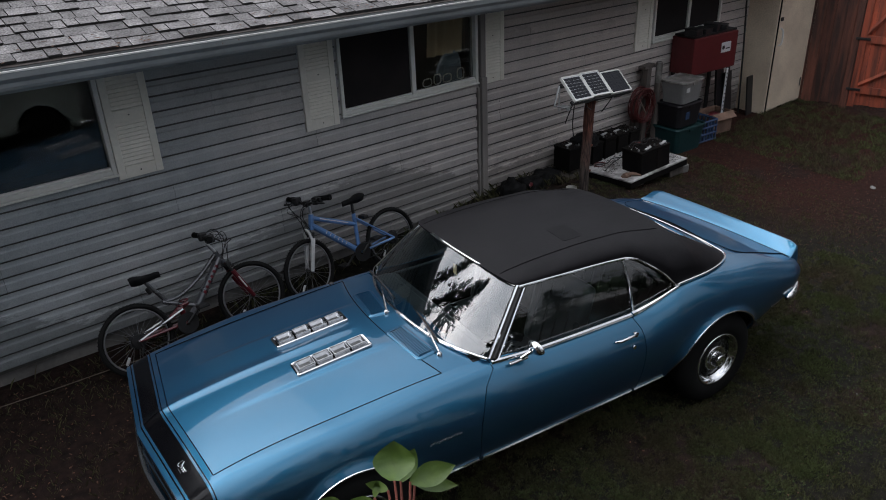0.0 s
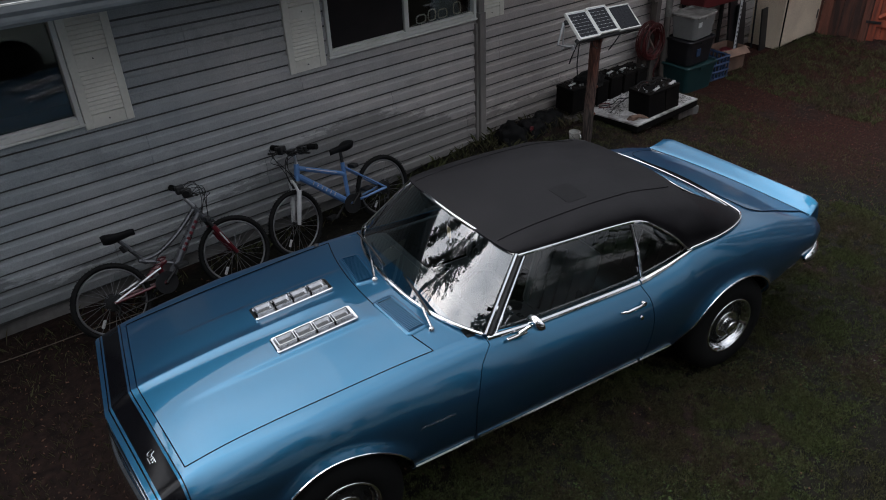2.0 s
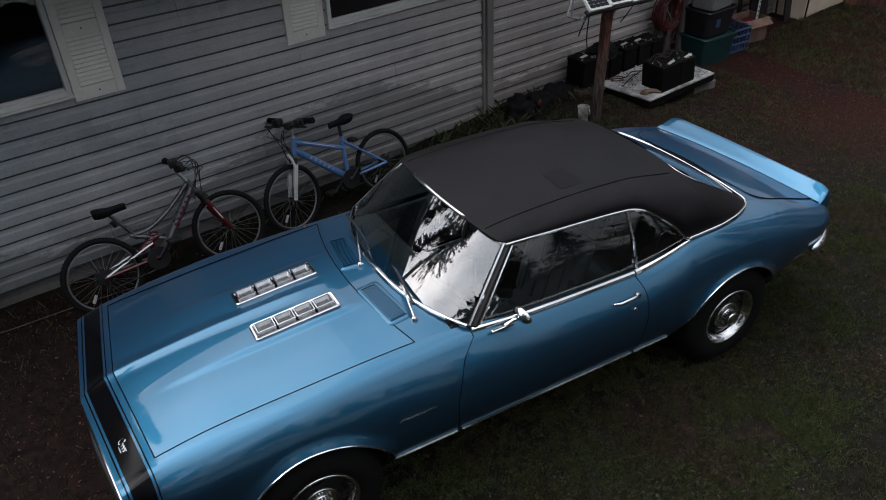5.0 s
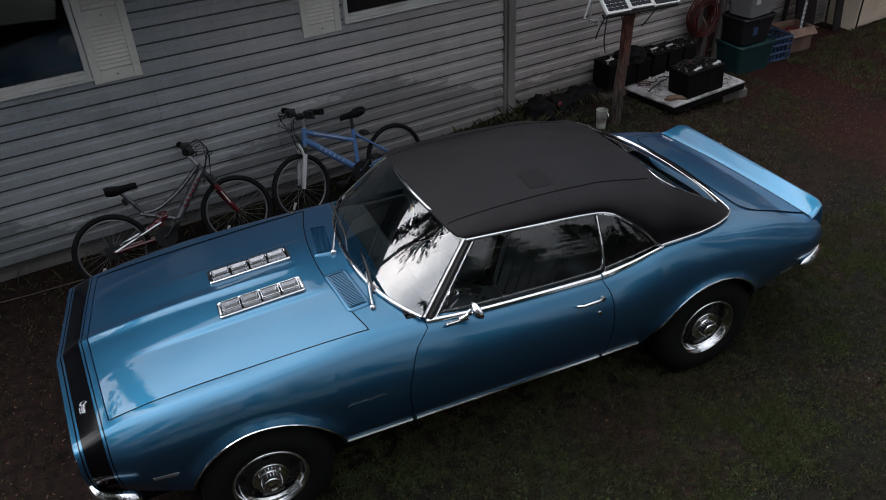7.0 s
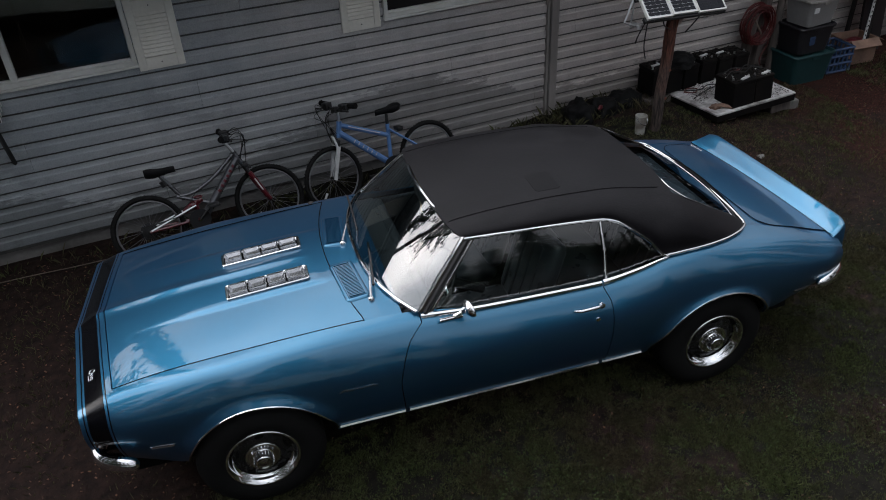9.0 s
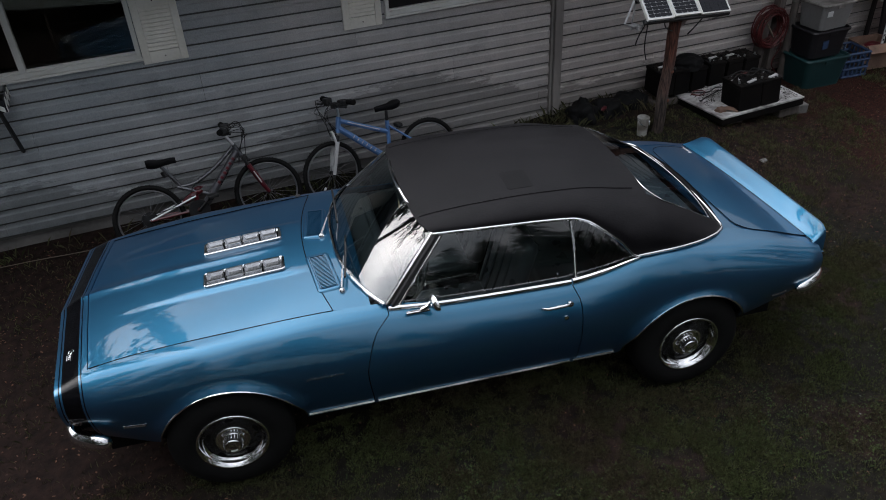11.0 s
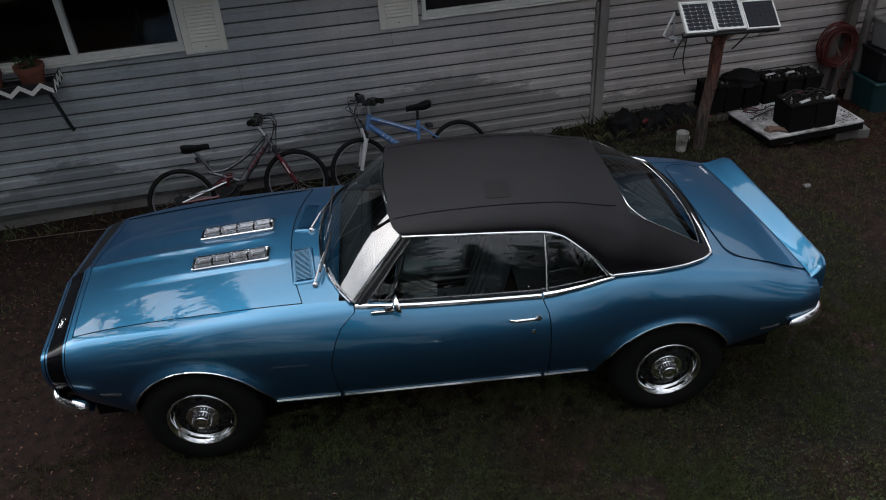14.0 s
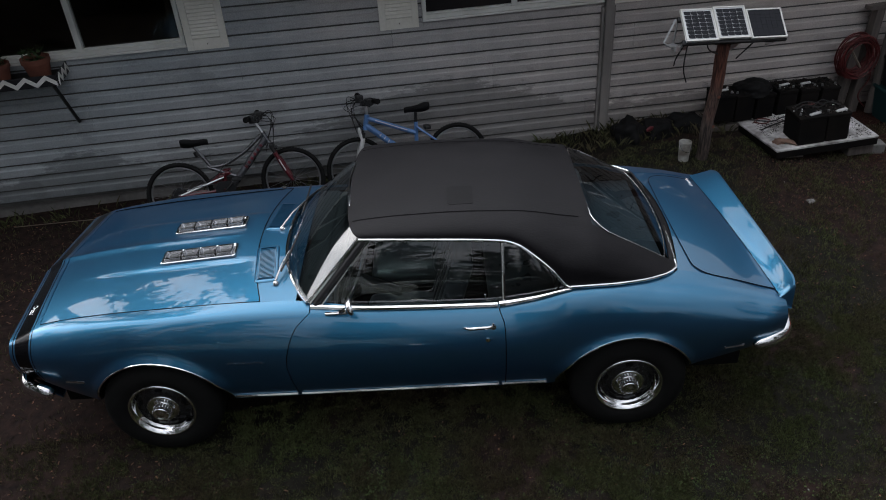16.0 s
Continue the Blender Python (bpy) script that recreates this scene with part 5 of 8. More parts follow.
for side in (-1, 1):
    cx, cy = 0.205, side * 0.168 - 0.018
    ax, ay = tilt_at(cx, cy)
    v = new("bonnet_vent")
    v.parent, v["label"] = car, "chrome four-window vent insert on the bonnet"
    v.matrix_local = Matrix.Translation((cx, cy, top_z(cx, cy) + 0.004)) @ Matrix.Rotation(-ax, 4, "Y") @ Matrix.Rotation(ay, 4, "X")
    L, H = 0.226, 0.058
    part("tray", box(-L, L, -H, H, -0.02, 0.000, 0.004), M_DARK, v)
    part("bezel", ring_loft([(L + 0.010, H + 0.010, 0.016, -0.004), (L + 0.009, H + 0.009, 0.016, 0.007), (L + 0.004, H + 0.004, 0.014, 0.011),
                             (L - 0.006, H - 0.006, 0.010, 0.010), (L - 0.012, H - 0.012, 0.008, 0.001)]), M_CHROME, v, "chrome bezel")
    for k in range(4):
        at = pose(-0.162 + 0.108 * k, 0, 0)
        pocket = part("pocket", ring_loft([(0.0515, 0.042, 0.006, 0.0005), (0.0505, 0.041, 0.006, 0.022), (0.047, 0.038, 0.005, 0.0225), (0.031, 0.023, 0.002, 0.003)], at), M_POCKET, v, "chrome funnel-shaped vent pocket")
        part("pocket_rim", tube([at @ Vector(p) for p in ((-0.047, -0.038, 0.0235), (0.047, -0.038, 0.0235), (0.047, 0.038, 0.0235), (-0.047, 0.038, 0.0235))], 0.0042, 6, closed=True), M_CHROME, pocket, "bright chrome rim")
        part("mesh_floor", box(-0.036, 0.036, -0.028, 0.028, 0.0012, 0.0028, m=at), M_BLACK, pocket)
        for j in range(8):
            x = -0.0298 + j * 0.0085
            part("rib", box(x - 0.0022, x + 0.0022, -0.0265, 0.0265, 0.0030, 0.0050, m=at), M_RIB, pocket)
    # cowl grille
    gz = lambda x, y: top_z(x, y) + 0.004
    g = new("cowl_grille")
    g.parent, g["label"] = car, "blue louvred cowl vent"
    cx, cy = 0.633 if side < 0 else 0.642, -0.330 if side < 0 else 0.222
    g.matrix_local = Matrix.Translation((cx, cy, gz(0.70, cy))) @ Matrix.Rotation(side * math.atan2(top_z(0.70, abs(cy) + 0.1) - top_z(0.70, abs(cy) - 0.1), 0.2), 4, "X") @ Matrix.Rotation(radians(-6.5) * side, 4, "Z")
    part("pad", ring_loft([(0.072, 0.185, 0.030, -0.010), (0.068, 0.180, 0.028, -0.002), (0.060, 0.172, 0.022, 0.002), (0.047, 0.156, 0.010, 0.0005)], pose(0.013, 0, 0)), M_PAINT, g, "raised blue pad round the louvres", True)
    part("recess", box(-0.036, 0.062, -0.158, 0.158, -0.02, -0.003, 0.004), M_DARK, g)
    for k in range(24):
        y = -0.140 + k * 0.0122
        part("louvre", box(-0.030, 0.056, y - 0.0030, y + 0.0030, -0.004, 0.004), M_PAINT, g)
    part("grille_frame", tube([(-0.034, -0.154, 0.001), (0.060, -0.154, 0.001), (0.060, 0.154, 0.001), (-0.034, 0.154, 0.001)], 0.005, 6, closed=True), M_PAINT, g)


def build_wiper(y0, y1):
    w = new("wiper")
    w.parent, w["label"] = car, "bright windscreen wiper"
    x0 = 0.727 if y0 < 0 else 0.681
    z0 = top_z(x0, y0) + 0.008
    part("pivot", lathe([(0.018, 0.0), (0.018, 0.010), (0.011, 0.020), (0.0002, 0.024)], 16, "z", pose(x0, y0, z0 - 0.008)), M_CHROME, w, smooth=True)
    k = abs(y1) / 0.705
    tip = Vector((0.745 + 0.205 * k ** 2.3 + 0.01, y1, 1.025))
    part("arm", tube([(x0, y0, z0 + 0.014), Vector((x0, y0, z0 + 0.02)).lerp(tip, 0.5) + Vector((0, 0, 0.010)), tip], [0.0075, 0.0055, 0.003], 8), M_STEEL, w)
    d = Vector((0.04, 0.20, 0.010)) if y0 < 0 else Vector((0.02, 0.20, 0.012))
    part("blade", tube([tip - d + Vector((0.02, 0, 0.0)), tip + Vector((0.012, 0, 0.004)), tip + d], 0.007, 6), M_BLACK, w, "black wiper blade")


build_wiper(-0.528, -0.27)
build_wiper(0.044, 0.335)

mirror = new("door_mirror")
mirror.parent, mirror["label"] = car, "chrome door mirror"
part("foot", box(1.035, 1.165, -0.797, -0.775, 0.916, 0.932, 0.006), M_CHROME, mirror)
part("stalk", tube([(1.12, -0.785, 0.93), (1.16, -0.80, 0.96), (1.185, -0.83, 0.985)], [0.012, 0.010, 0.010], 8), M_CHROME, mirror)
MIRROR = pose(1.185, -0.835, 1.0, 0, -8, 10) @ Matrix.Rotation(radians(90), 4, "Y") @ Matrix.Diagonal((0.80, 1.12, 1, 1))
part("head", lathe([(0.0002, -0.026), (0.020, -0.025), (0.038, -0.019), (0.050, -0.008), (0.056, 0.006), (0.055, 0.010), (0.051, 0.010), (0.050, 0.006)], 28, "z", MIRROR), M_CHROME, mirror, smooth=True)
part("mirror_glass", lathe([(0.0502, 0.0065), (0.0502, 0.0078), (0.0002, 0.0080)], 28, "z", MIRROR), M_CHROME, mirror)


def side_at(x, z):
    t = (z_crease(x) - z) / (z_crease(x) - sill(x))
    return side_point(x, t)[1]


for side in (-1, 1):
    h = new("door_handle")
    h.parent, h["label"] = car, "chrome door handle with a push button"
    zh = 0.815
    y = side_at(1.9, zh)
    part("grip", tube([(1.795, side * (y + 0.008), zh - 0.002), (1.83, side * (y + 0.026), zh), (1.93, side * (y + 0.026), zh + 0.002), (1.975, side * (y + 0.012), zh)], [0.008, 0.010, 0.010, 0.012], 8), M_CHROME, h, smooth=True)
    part("button", lathe([(0.016, 0.0), (0.016, -0.018), (0.0002, -0.020)], 12, "y", pose(1.962, side * (y + 0.006), zh, 0, 0, 0 if side < 0 else 180)), M_CHROME, h)
    part("lock", lathe([(0.013, 0.0), (0.013, -0.010), (0.0002, -0.011)], 12, "y", pose(1.93, side * (side_at(1.93, 0.745) + 0.001), 0.745, 0, 0, 0 if side < 0 else 180)), M_CHROME, car, "round chrome door lock")
    # fender script as short bars, side markers, engine badge
    sc = new("wing_script")
    sc.parent, sc["label"] = car, "chrome script on the front wing"
    for k in range(11):
        x = 0.455 + k * 0.0185
        z = 0.672 + 0.004 * math.sin(k * 1.7)
        part("letter", tube([(x, side * (side_at(x, z) + 0.003), z - 0.008 - 0.004 * (k % 3 == 0)), (x + 0.008, side * (side_at(x, z) + 0.004), z + 0.010 * (1 if k % 2 else 0.6)), (x + 0.014, side * (side_at(x, z) + 0.003), z - 0.007)], 0.0022, 5), M_CHROME, sc)
    for x0, x1, zz in ((-0.52, -0.41, 0.55), (3.28, 3.39, 0.565)):
        q0, q1 = side_at(x0, zz), side_at(x1, zz)
        mk = part("side_marker", tube([(x0, side * (q0 - 0.006), zz), (x1, side * (q1 - 0.006), zz)], 0.014, 4), M_BLACK, car, "dark side marker lamp with a thin chrome edge")
        part("marker_rim", tube([(x0 - 0.006, side * (q0 + 0.004), zz + 0.013), (x1 + 0.006, side * (q1 + 0.004), zz + 0.013)], 0.002, 5), M_STEEL, mk)

txt = bpy.data.curves.new("engine_badge", "FONT")
txt.body, txt.size, txt.extrude, txt.align_x = "327", 0.05, 0.002, "CENTER"
badge = new("engine_badge", txt)
txt.materials.append(M_CHROME)
badge.parent, badge["label"] = car, "chrome 327 engine badge"
badge.matrix_local = Matrix.Translation((-0.745, -(side_at(-0.72, 0.62) + 0.004), 0.615)) @ Matrix.Rotation(radians(-24), 4, "Z") @ Matrix.Rotation(radians(90), 4, "X") @ Matrix.Diagonal((1.15, 0.8, 1, 1))
emb = new("nose_emblem")
emb.parent, emb["label"] = car, "chrome emblem on the black nose band"
def on_band(x, y, lift=0.004):
    return (x + sweep(-0.72, y), y, top_z(-0.725, y) + (x + 0.725) * 0.42 + lift)


part("capital", tube([on_band(-0.722 + 0.017 * math.cos(a), -0.452 - 0.012 * math.sin(a)) for a in np.linspace(0.3, 5.6, 14)], 0.0026, 5), M_CHROME, emb)
part("script", tube([on_band(-0.728 + 0.007 * math.sin(w * 21), -0.464 - 0.056 * w + 0.004 * math.cos(w * 21)) for w in np.linspace(0, 1, 44)], 0.0023, 5), M_CHROME, emb)
part("underline", tube([on_band(-0.745, -0.470), on_band(-0.745, -0.512)], 0.0024, 5), M_CHROME, emb)
be = new("boot_emblem")
be.parent, be["label"] = car, "small chrome script on the boot lid"
for k in range(6):
    y = 0.50 + 0.022 * k
    z = top_z(3.44, y) + 0.003
    part("letter", tube([(3.455, y, z - 0.004), (3.43 + 0.008 * (k % 2), y + 0.008, z + 0.002), (3.452, y + 0.016, z - 0.003)], 0.003, 5), M_CHROME, be)
part("aerial_base", lathe([(0.020, 0.0), (0.018, 0.006), (0.008, 0.012), (0.0002, 0.014)], 16, "z", pose(0.585, 0.70, shoulder_point(0.585, 0.4)[2])), M_BLACK, car, "dark aerial base on the wing")


# cabin
def seat(x, y, wide):
    s = new("seat")
    s.parent, s["label"] = car, "black vinyl seat"
    part("cushion", box(x, x + 0.50, y - wide / 2, y + wide / 2, 0.42, 0.56, 0.05), M_SEATV, s, smooth=True)
    part("backrest", box(-0.06, 0.06, y - wide / 2, y + wide / 2, 0.0, 0.58, 0.05, pose(x + 0.47, 0, 0.52, 0, 16, 0)), M_SEATV, s, smooth=True)
    k = max(4, int(wide / 0.09))
    for i in range(1, k):
        yy = y - wide / 2 + wide * i / k
        part("pleat", tube([(x + 0.42, yy, 0.60), (x + 0.555, yy, 1.03)], 0.008, 5), M_SEATV, s)


seat(1.20, -0.34, 0.50)
seat(1.20, 0.34, 0.50)
seat(1.98, 0.0, 1.10)
part("lock_pin", tube([(1.93, -0.715, 0.90), (1.93, -0.712, 0.945)], [0.003, 0.006], 8), M_CHROME, car, "chrome lock pin")
part("dashboard", box(0.86, 1.06, -0.64, 0.64, 0.74, 0.93, 0.04), M_SEATV, car, "dark dashboard", True)
part("dash_top", box(0.80, 1.00, -0.62, 0.62, 0.90, 0.945, 0.02), M_SEATV, car, smooth=True)
sw = new("steering_wheel")
sw.parent, sw["label"] = car, "thin-rimmed black steering wheel"
SWM = pose(1.16, -0.36, 0.88, 0, -62, 0)
part("rim", tube([SWM @ Vector((0.185 * math.cos(a), 0.185 * math.sin(a), 0)) for a in (2 * math.pi * k / 28 for k in range(28))], 0.011, 8, closed=True), M_BLACK, sw, smooth=True)
for a in (0.4, 2.75, 4.71):
    part("spoke", tube([SWM @ Vector((0, 0, -0.03)), SWM @ Vector((0.183 * math.cos(a), 0.183 * math.sin(a), 0))], 0.008, 6), M_CHROME, sw, "chrome spoke")
part("column", tube([SWM @ Vector((0, 0, -0.03)), SWM @ Vector((0, 0, -0.30))], 0.03, 8), M_BLACK, sw)
part("rear_mirror", box(1.16, 1.18, -0.11, 0.11, 1.215, 1.265, 0.008), M_BLACK, car, "inside mirror")
part("pendant", box(1.17, 1.174, -0.02, 0.02, 1.13, 1.20, 0.001), M_CURTAIN, car, "yellow tag hanging from the mirror")
part("headliner", extrude_profile([(-0.50, 1.20), (0.50, 1.20), (0.40, 1.262), (-0.40, 1.262)], 1.3, 2.35), M_SEATV, car)
for side in (-1, 1):
    part("door_lining", box(1.0, 2.4, *sorted((side * 0.70, side * 0.665)), 0.45, 0.885, 0.01), M_SEATV, car)
part("parcel_shelf", box(2.45, 3.0, -0.55, 0.55, 0.90, 0.93, 0.01), M_SEATV, car, "black parcel shelf")

# ---- bicycles against the wall ----
def bike_wheel(parent, hub, r, yaw=0.0):
    """Wheel in the plane of the frame: x along the bike, z up."""
    w = new("wheel")
    w.parent = parent
    w.matrix_local = Matrix.Translation(hub) @ Matrix.Rotation(yaw, 4, "Z")
    ring = lambda rad, k=36: [(rad * math.cos(a), 0, rad * math.sin(a)) for a in (2 * math.pi * j / k for j in range(k))]
    part("tyre", tube(ring(r - 0.021), 0.020, 8, closed=True), M_TYREB, w, "knobbly black tyre", True)
    bm = bmesh.new()
    k = 64
    for j in range(k * 2):
        a = 2 * math.pi * j / (k * 2)
        y = 0.014 if j % 2 else -0.014
        m = Matrix.Rotation(-a, 4, "Y") @ Matrix.Translation((r - 0.0025, y * 0.8, 0))
        add_box(bm, -0.002, 0.002, -0.004, 0.004, -0.003, 0.003, m=m)
    part("tread", bm, M_TYREB, w)
    part("rim", tube(ring(r - 0.049), 0.0075, 8, closed=True), M_RIM, w, "alloy rim", True)
    part("hub", lathe([(0.0002, -0.05), (0.012, -0.05), (0.020, -0.035), (0.012, -0.025), (0.012, 0.025), (0.020, 0.035), (0.012, 0.05), (0.0002, 0.05)], 12, "y"), M_BLACK, w)
    bm = bmesh.new()
    for j in range(28):
        a = 2 * math.pi * j / 28
        b = a + (0.5 if j % 4 < 2 else -0.5)
        y = 0.03 if j % 2 else -0.03
        add_tube(bm, [(0.02 * math.cos(b), y, 0.02 * math.sin(b)), ((r - 0.058) * math.cos(a), 0, (r - 0.058) * math.sin(a))], 0.0016, 3, caps=False)
    part("spokes", bm, M_RIM, w, "thin wire spokes")
    part("reflector", box(-0.011, 0.011, -0.005, 0.005, -0.032, 0.032, 0.003, pose((r - 0.12) * math.cos(4.0), 0, (r - 0.12) * math.sin(4.0), 0, 35, 0)), M_BIKEWHITE, w, "white spoke reflector")
    return w


def saddle(parent, x, z, d=1):
    """Saddle with its nose towards +x times d."""
    outline = [(-0.120, 0.004, 0.010), (-0.116, 0.048, 0.013), (-0.090, 0.080, 0.014), (-0.050, 0.074, 0.008), (-0.010, 0.044, 0.0), (0.040, 0.024, -0.003), (0.080, 0.018, -0.003), (0.110, 0.013, -0.007), (0.118, 0.003, -0.012)]
    bm = bmesh.new()
    rings = []
    for a, b, c in outline:
        ring = []
        for k in range(12):
            w = 2 * math.pi * k / 12
            up, thick = math.sin(w), 0.030 + 0.032 * min(1, b / 0.07)
            ring.append(bm.verts.new((x + d * a, b * math.cos(w) * (1 if up > -0.3 else 0.75), z + c + (0.014 if up > 0 else thick) * up)))
        rings.append(ring)
    for a, b in zip(rings, rings[1:]):
        for j in range(12):
            bm.faces.new((a[j], a[(j + 1) % 12], b[(j + 1) % 12], b[j]))
    bm.faces.new(rings[0][::-1])
    bm.faces.new(rings[-1])
    part("saddle", bm, M_SADDLE, parent, "black padded saddle", True)


def handlebar(parent, stem_foot, top, turn, wide=0.29):
    h = new("handlebar")
    h.parent = parent
    h.matrix_local = Matrix.Translation(top) @ Matrix.Rotation(turn, 4, "Z")
    part("bar", tube(smooth_path([(-0.02, -wide, 0.035), (0.0, -0.14, 0.03), (0.02, -0.04, 0.0), (0.02, 0.04, 0.0), (0.0, 0.14, 0.03), (-0.02, wide, 0.035)], 4), 0.0115, 8), M_BLACK, h)
    for s in (-1, 1):
        part("grip", tube([(-0.024, s * (wide + 0.005), 0.036), (-0.022, s * (wide - 0.005), 0.036), (-0.012, s * (wide - 0.12), 0.034)], [0.026, 0.024, 0.022], 10), M_RUBBER, h, "black rubber grip")
        part("lever", tube([(0.012, s * 0.15, 0.022), (0.055, s * 0.17, 0.010), (0.050, s * 0.25, 0.006)], 0.008, 6), M_BLACK, h, "brake lever")
        part("shifter", box(-0.026, 0.044, s * 0.122 - 0.030, s * 0.122 + 0.030, -0.012, 0.058, 0.012), M_BLACK, h)
        part("lever_clamp", box(-0.016, 0.030, s * 0.170 - 0.014, s * 0.170 + 0.014, 0.004, 0.052, 0.006), M_BLACK, h)
        part("cable", tube(smooth_path([(0.035, s * 0.16, 0.02), (0.11, s * 0.15, 0.055), (0.155, s * 0.06, -0.02), (0.135, 0.0, -0.16), (0.115, 0.0, -0.26)], 6), 0.0032, 5), M_BLACK, h)
    part("bar_clamp", box(-0.005, 0.045, -0.032, 0.032, -0.024, 0.026, 0.008), M_BLACK, h)
    for k in range(4):
        s = -1 if k % 2 else 1
        part("cable", tube(smooth_path([(0.04, s * 0.15, 0.012), (0.13 + 0.015 * k, s * 0.10, 0.03 - 0.02 * k), (0.12, s * 0.02, -0.10), (0.05, 0.0, -0.20 - 0.03 * k)], 6), 0.0028, 5), M_BLACK, h)
    part("stem", tube([Vector(stem_foot) - Vector(top), (0.0, 0, -0.03), (0.02, 0, 0.0)], 0.014, 8), M_ALLOY, h)
    return h


def crank(parent, bb, ring_r=0.075):
    c = new("crankset")
    c.parent, c.location = parent, bb
    part("chainring", lathe([(0.02, -0.05), (ring_r, -0.05), (ring_r, -0.045), (0.02, -0.045)], 28, "y"), M_BLACK, c)
    part("chain_guard", lathe([(ring_r - 0.01, -0.056), (ring_r + 0.012, -0.056), (ring_r + 0.012, -0.052), (ring_r - 0.01, -0.052)], 28, "y"), M_BLACK, c)
    for s, a in ((-1, 0.7), (1, 0.7 + math.pi)):
        e = Vector((0.165 * math.cos(a), s * 0.075, 0.165 * math.sin(a)))
        part("crank_arm", tube([(0, s * 0.06, 0), e], 0.010, 6), M_BLACK, c)
        part("pedal", box(e.x - 0.045, e.x + 0.045, *sorted((e.y + s * 0.01, e.y + s * 0.10)), e.z - 0.012, e.z + 0.012, 0.005), M_BLACK, c)


def rear_gear(parent, hub, bb):
    part("spoke_guard", lathe([(0.02, -0.024), (0.070, -0.021), (0.070, -0.018), (0.02, -0.02)], 28, "y", Matrix.Translation(hub)), M_GUARD, parent, "smoky plastic spoke guard")
    part("sprockets", lathe([(0.015, -0.045), (0.052, -0.043), (0.056, -0.030), (0.030, -0.028), (0.015, -0.02)], 20, "y", Matrix.Translation(hub)), M_BLACK, parent)
    bm = bmesh.new()
    add_tube(bm, [(hub[0], -0.045, hub[2] + 0.045), (bb[0], -0.048, bb[2] + 0.075)], 0.004, 4)
    add_tube(bm, [(hub[0], -0.045, hub[2] - 0.10), (bb[0], -0.048, bb[2] - 0.075)], 0.004, 4)
    part("chain", bm, M_BLACK, parent)
    part("derailleur", tube([(hub[0], -0.045, hub[2]), (hub[0] + 0.02, -0.048, hub[2] - 0.06), (hub[0] - 0.01, -0.045, hub[2] - 0.11)], 0.010, 6), M_BLACK, parent)


def brace_pair(parent, a, b, r, material, dy=0.055, name="stay"):
    for s in (-1, 1):
        part(name, tube([(a[0], s * 0.025, a[2]), (b[0], s * dy, b[2])], r, 6), material, parent)


R_W = 0.292
# grey full-suspension bike, front to +x
b1 = thing("bicycle", pose(1.25, 5.435, 0.0, -17, 0, 2.0), "silver-grey and red mountain bike leaning on the siding", "bicycle", "bicycles")
rh, fh, bb = (0.0, 0, R_W), (1.0, 0, R_W), (0.40, 0, 0.285)
bike_wheel(b1, rh, R_W)
bike_wheel(b1, fh, R_W, radians(-8))
hd_top, hd_low = (0.800, 0, 0.745), (0.845, 0, 0.640)
part("head_tube", tube([hd_top, hd_low], 0.022, 10), M_BIKEGREY, b1)
part("down_tube", tube([(0.818, 0, 0.69), (0.46, 0, 0.305)], [0.030, 0.033], 10), M_BIKEGREY, b1, "silver-grey down tube with red lettering bars")
for k in range(6):
    part("decal", box(-0.011, 0.011, -0.003, 0.003, -0.014, 0.014, 0.002, pose(0.612 + 0.031 * k, -0.0305, 0.468 + 0.0335 * k, 0, -43, 0)), M_BIKERED, b1)
part("top_tube", tube(smooth_path([(0.800, 0, 0.735), (0.62, 0, 0.60), (0.43, 0, 0.51), (0.275, 0, 0.505)], 4), 0.0165, 10), M_BIKEGREY, b1)
part("link_tube", tube([(0.290, 0, 0.500), (0.52, 0, 0.385)], 0.018, 8), M_BIKEGREY, b1)
part("seat_post", tube([(0.325, 0, 0.47), (0.197, 0, 0.700)], 0.016, 8), M_BIKEGREY, b1)
part("clamp", tube([(0.215, 0, 0.61), (0.20, 0, 0.655)], 0.024, 8), M_BLACK, b1)
part("shock", tube(smooth_path([(0.46, 0, 0.44), (0.36, 0, 0.40), (0.30, 0, 0.36)], 4), 0.026, 8), M_BIKERED, b1, "red shock spring")
brace_pair(b1, (0.40, 0, 0.40), rh, 0.0095, M_ALLOY)
brace_pair(b1, bb, rh, 0.0115, M_BIKERED, name="swing_arm")
part("yoke", tube([bb, (0.40, 0, 0.42)], 0.022, 8), M_BIKERED, b1)
saddle(b1, 0.205, 0.745, 1)
for z in (0.41, 0.435, 0.46):
    part("coil", tube([(0.375 + (z - 0.41) * 1.2 + 0.034 * math.cos(a), 0.034 * math.sin(a), z) for a in (2 * math.pi * j / 14 for j in range(14))], 0.006, 5, closed=True), M_BIKERED, b1)
part("cable", tube(smooth_path([(0.79, -0.03, 0.71), (0.60, -0.03, 0.585), (0.42, -0.03, 0.50), (0.36, -0.04, 0.44), (0.20, -0.05, 0.36)], 5), 0.0035, 5), M_BLACK, b1)
crank(b1, bb)
rear_gear(b1, rh, bb)
fk = new("fork")
fk.parent = b1
for s in (-1, 1):
    part("stanchion", tube([(0.857, s * 0.045, 0.61), (0.905, s * 0.05, 0.50)], 0.014, 8), M_BLACK, fk)
    part("lower_leg", tube([(0.880, s * 0.05, 0.56), (0.935, s * 0.052, 0.43), (0.997, s * 0.05, R_W)], [0.020, 0.022, 0.016], 8), M_BIKERED, fk, "red fork leg")
part("crown", box(0.84, 0.885, -0.06, 0.06, 0.605, 0.64, 0.008), M_BLACK, fk)
part("fork_bars", tube([(0.905, -0.074, 0.50), (0.950, -0.073, 0.39)], 0.006, 5), M_BIKEWHITE, fk)
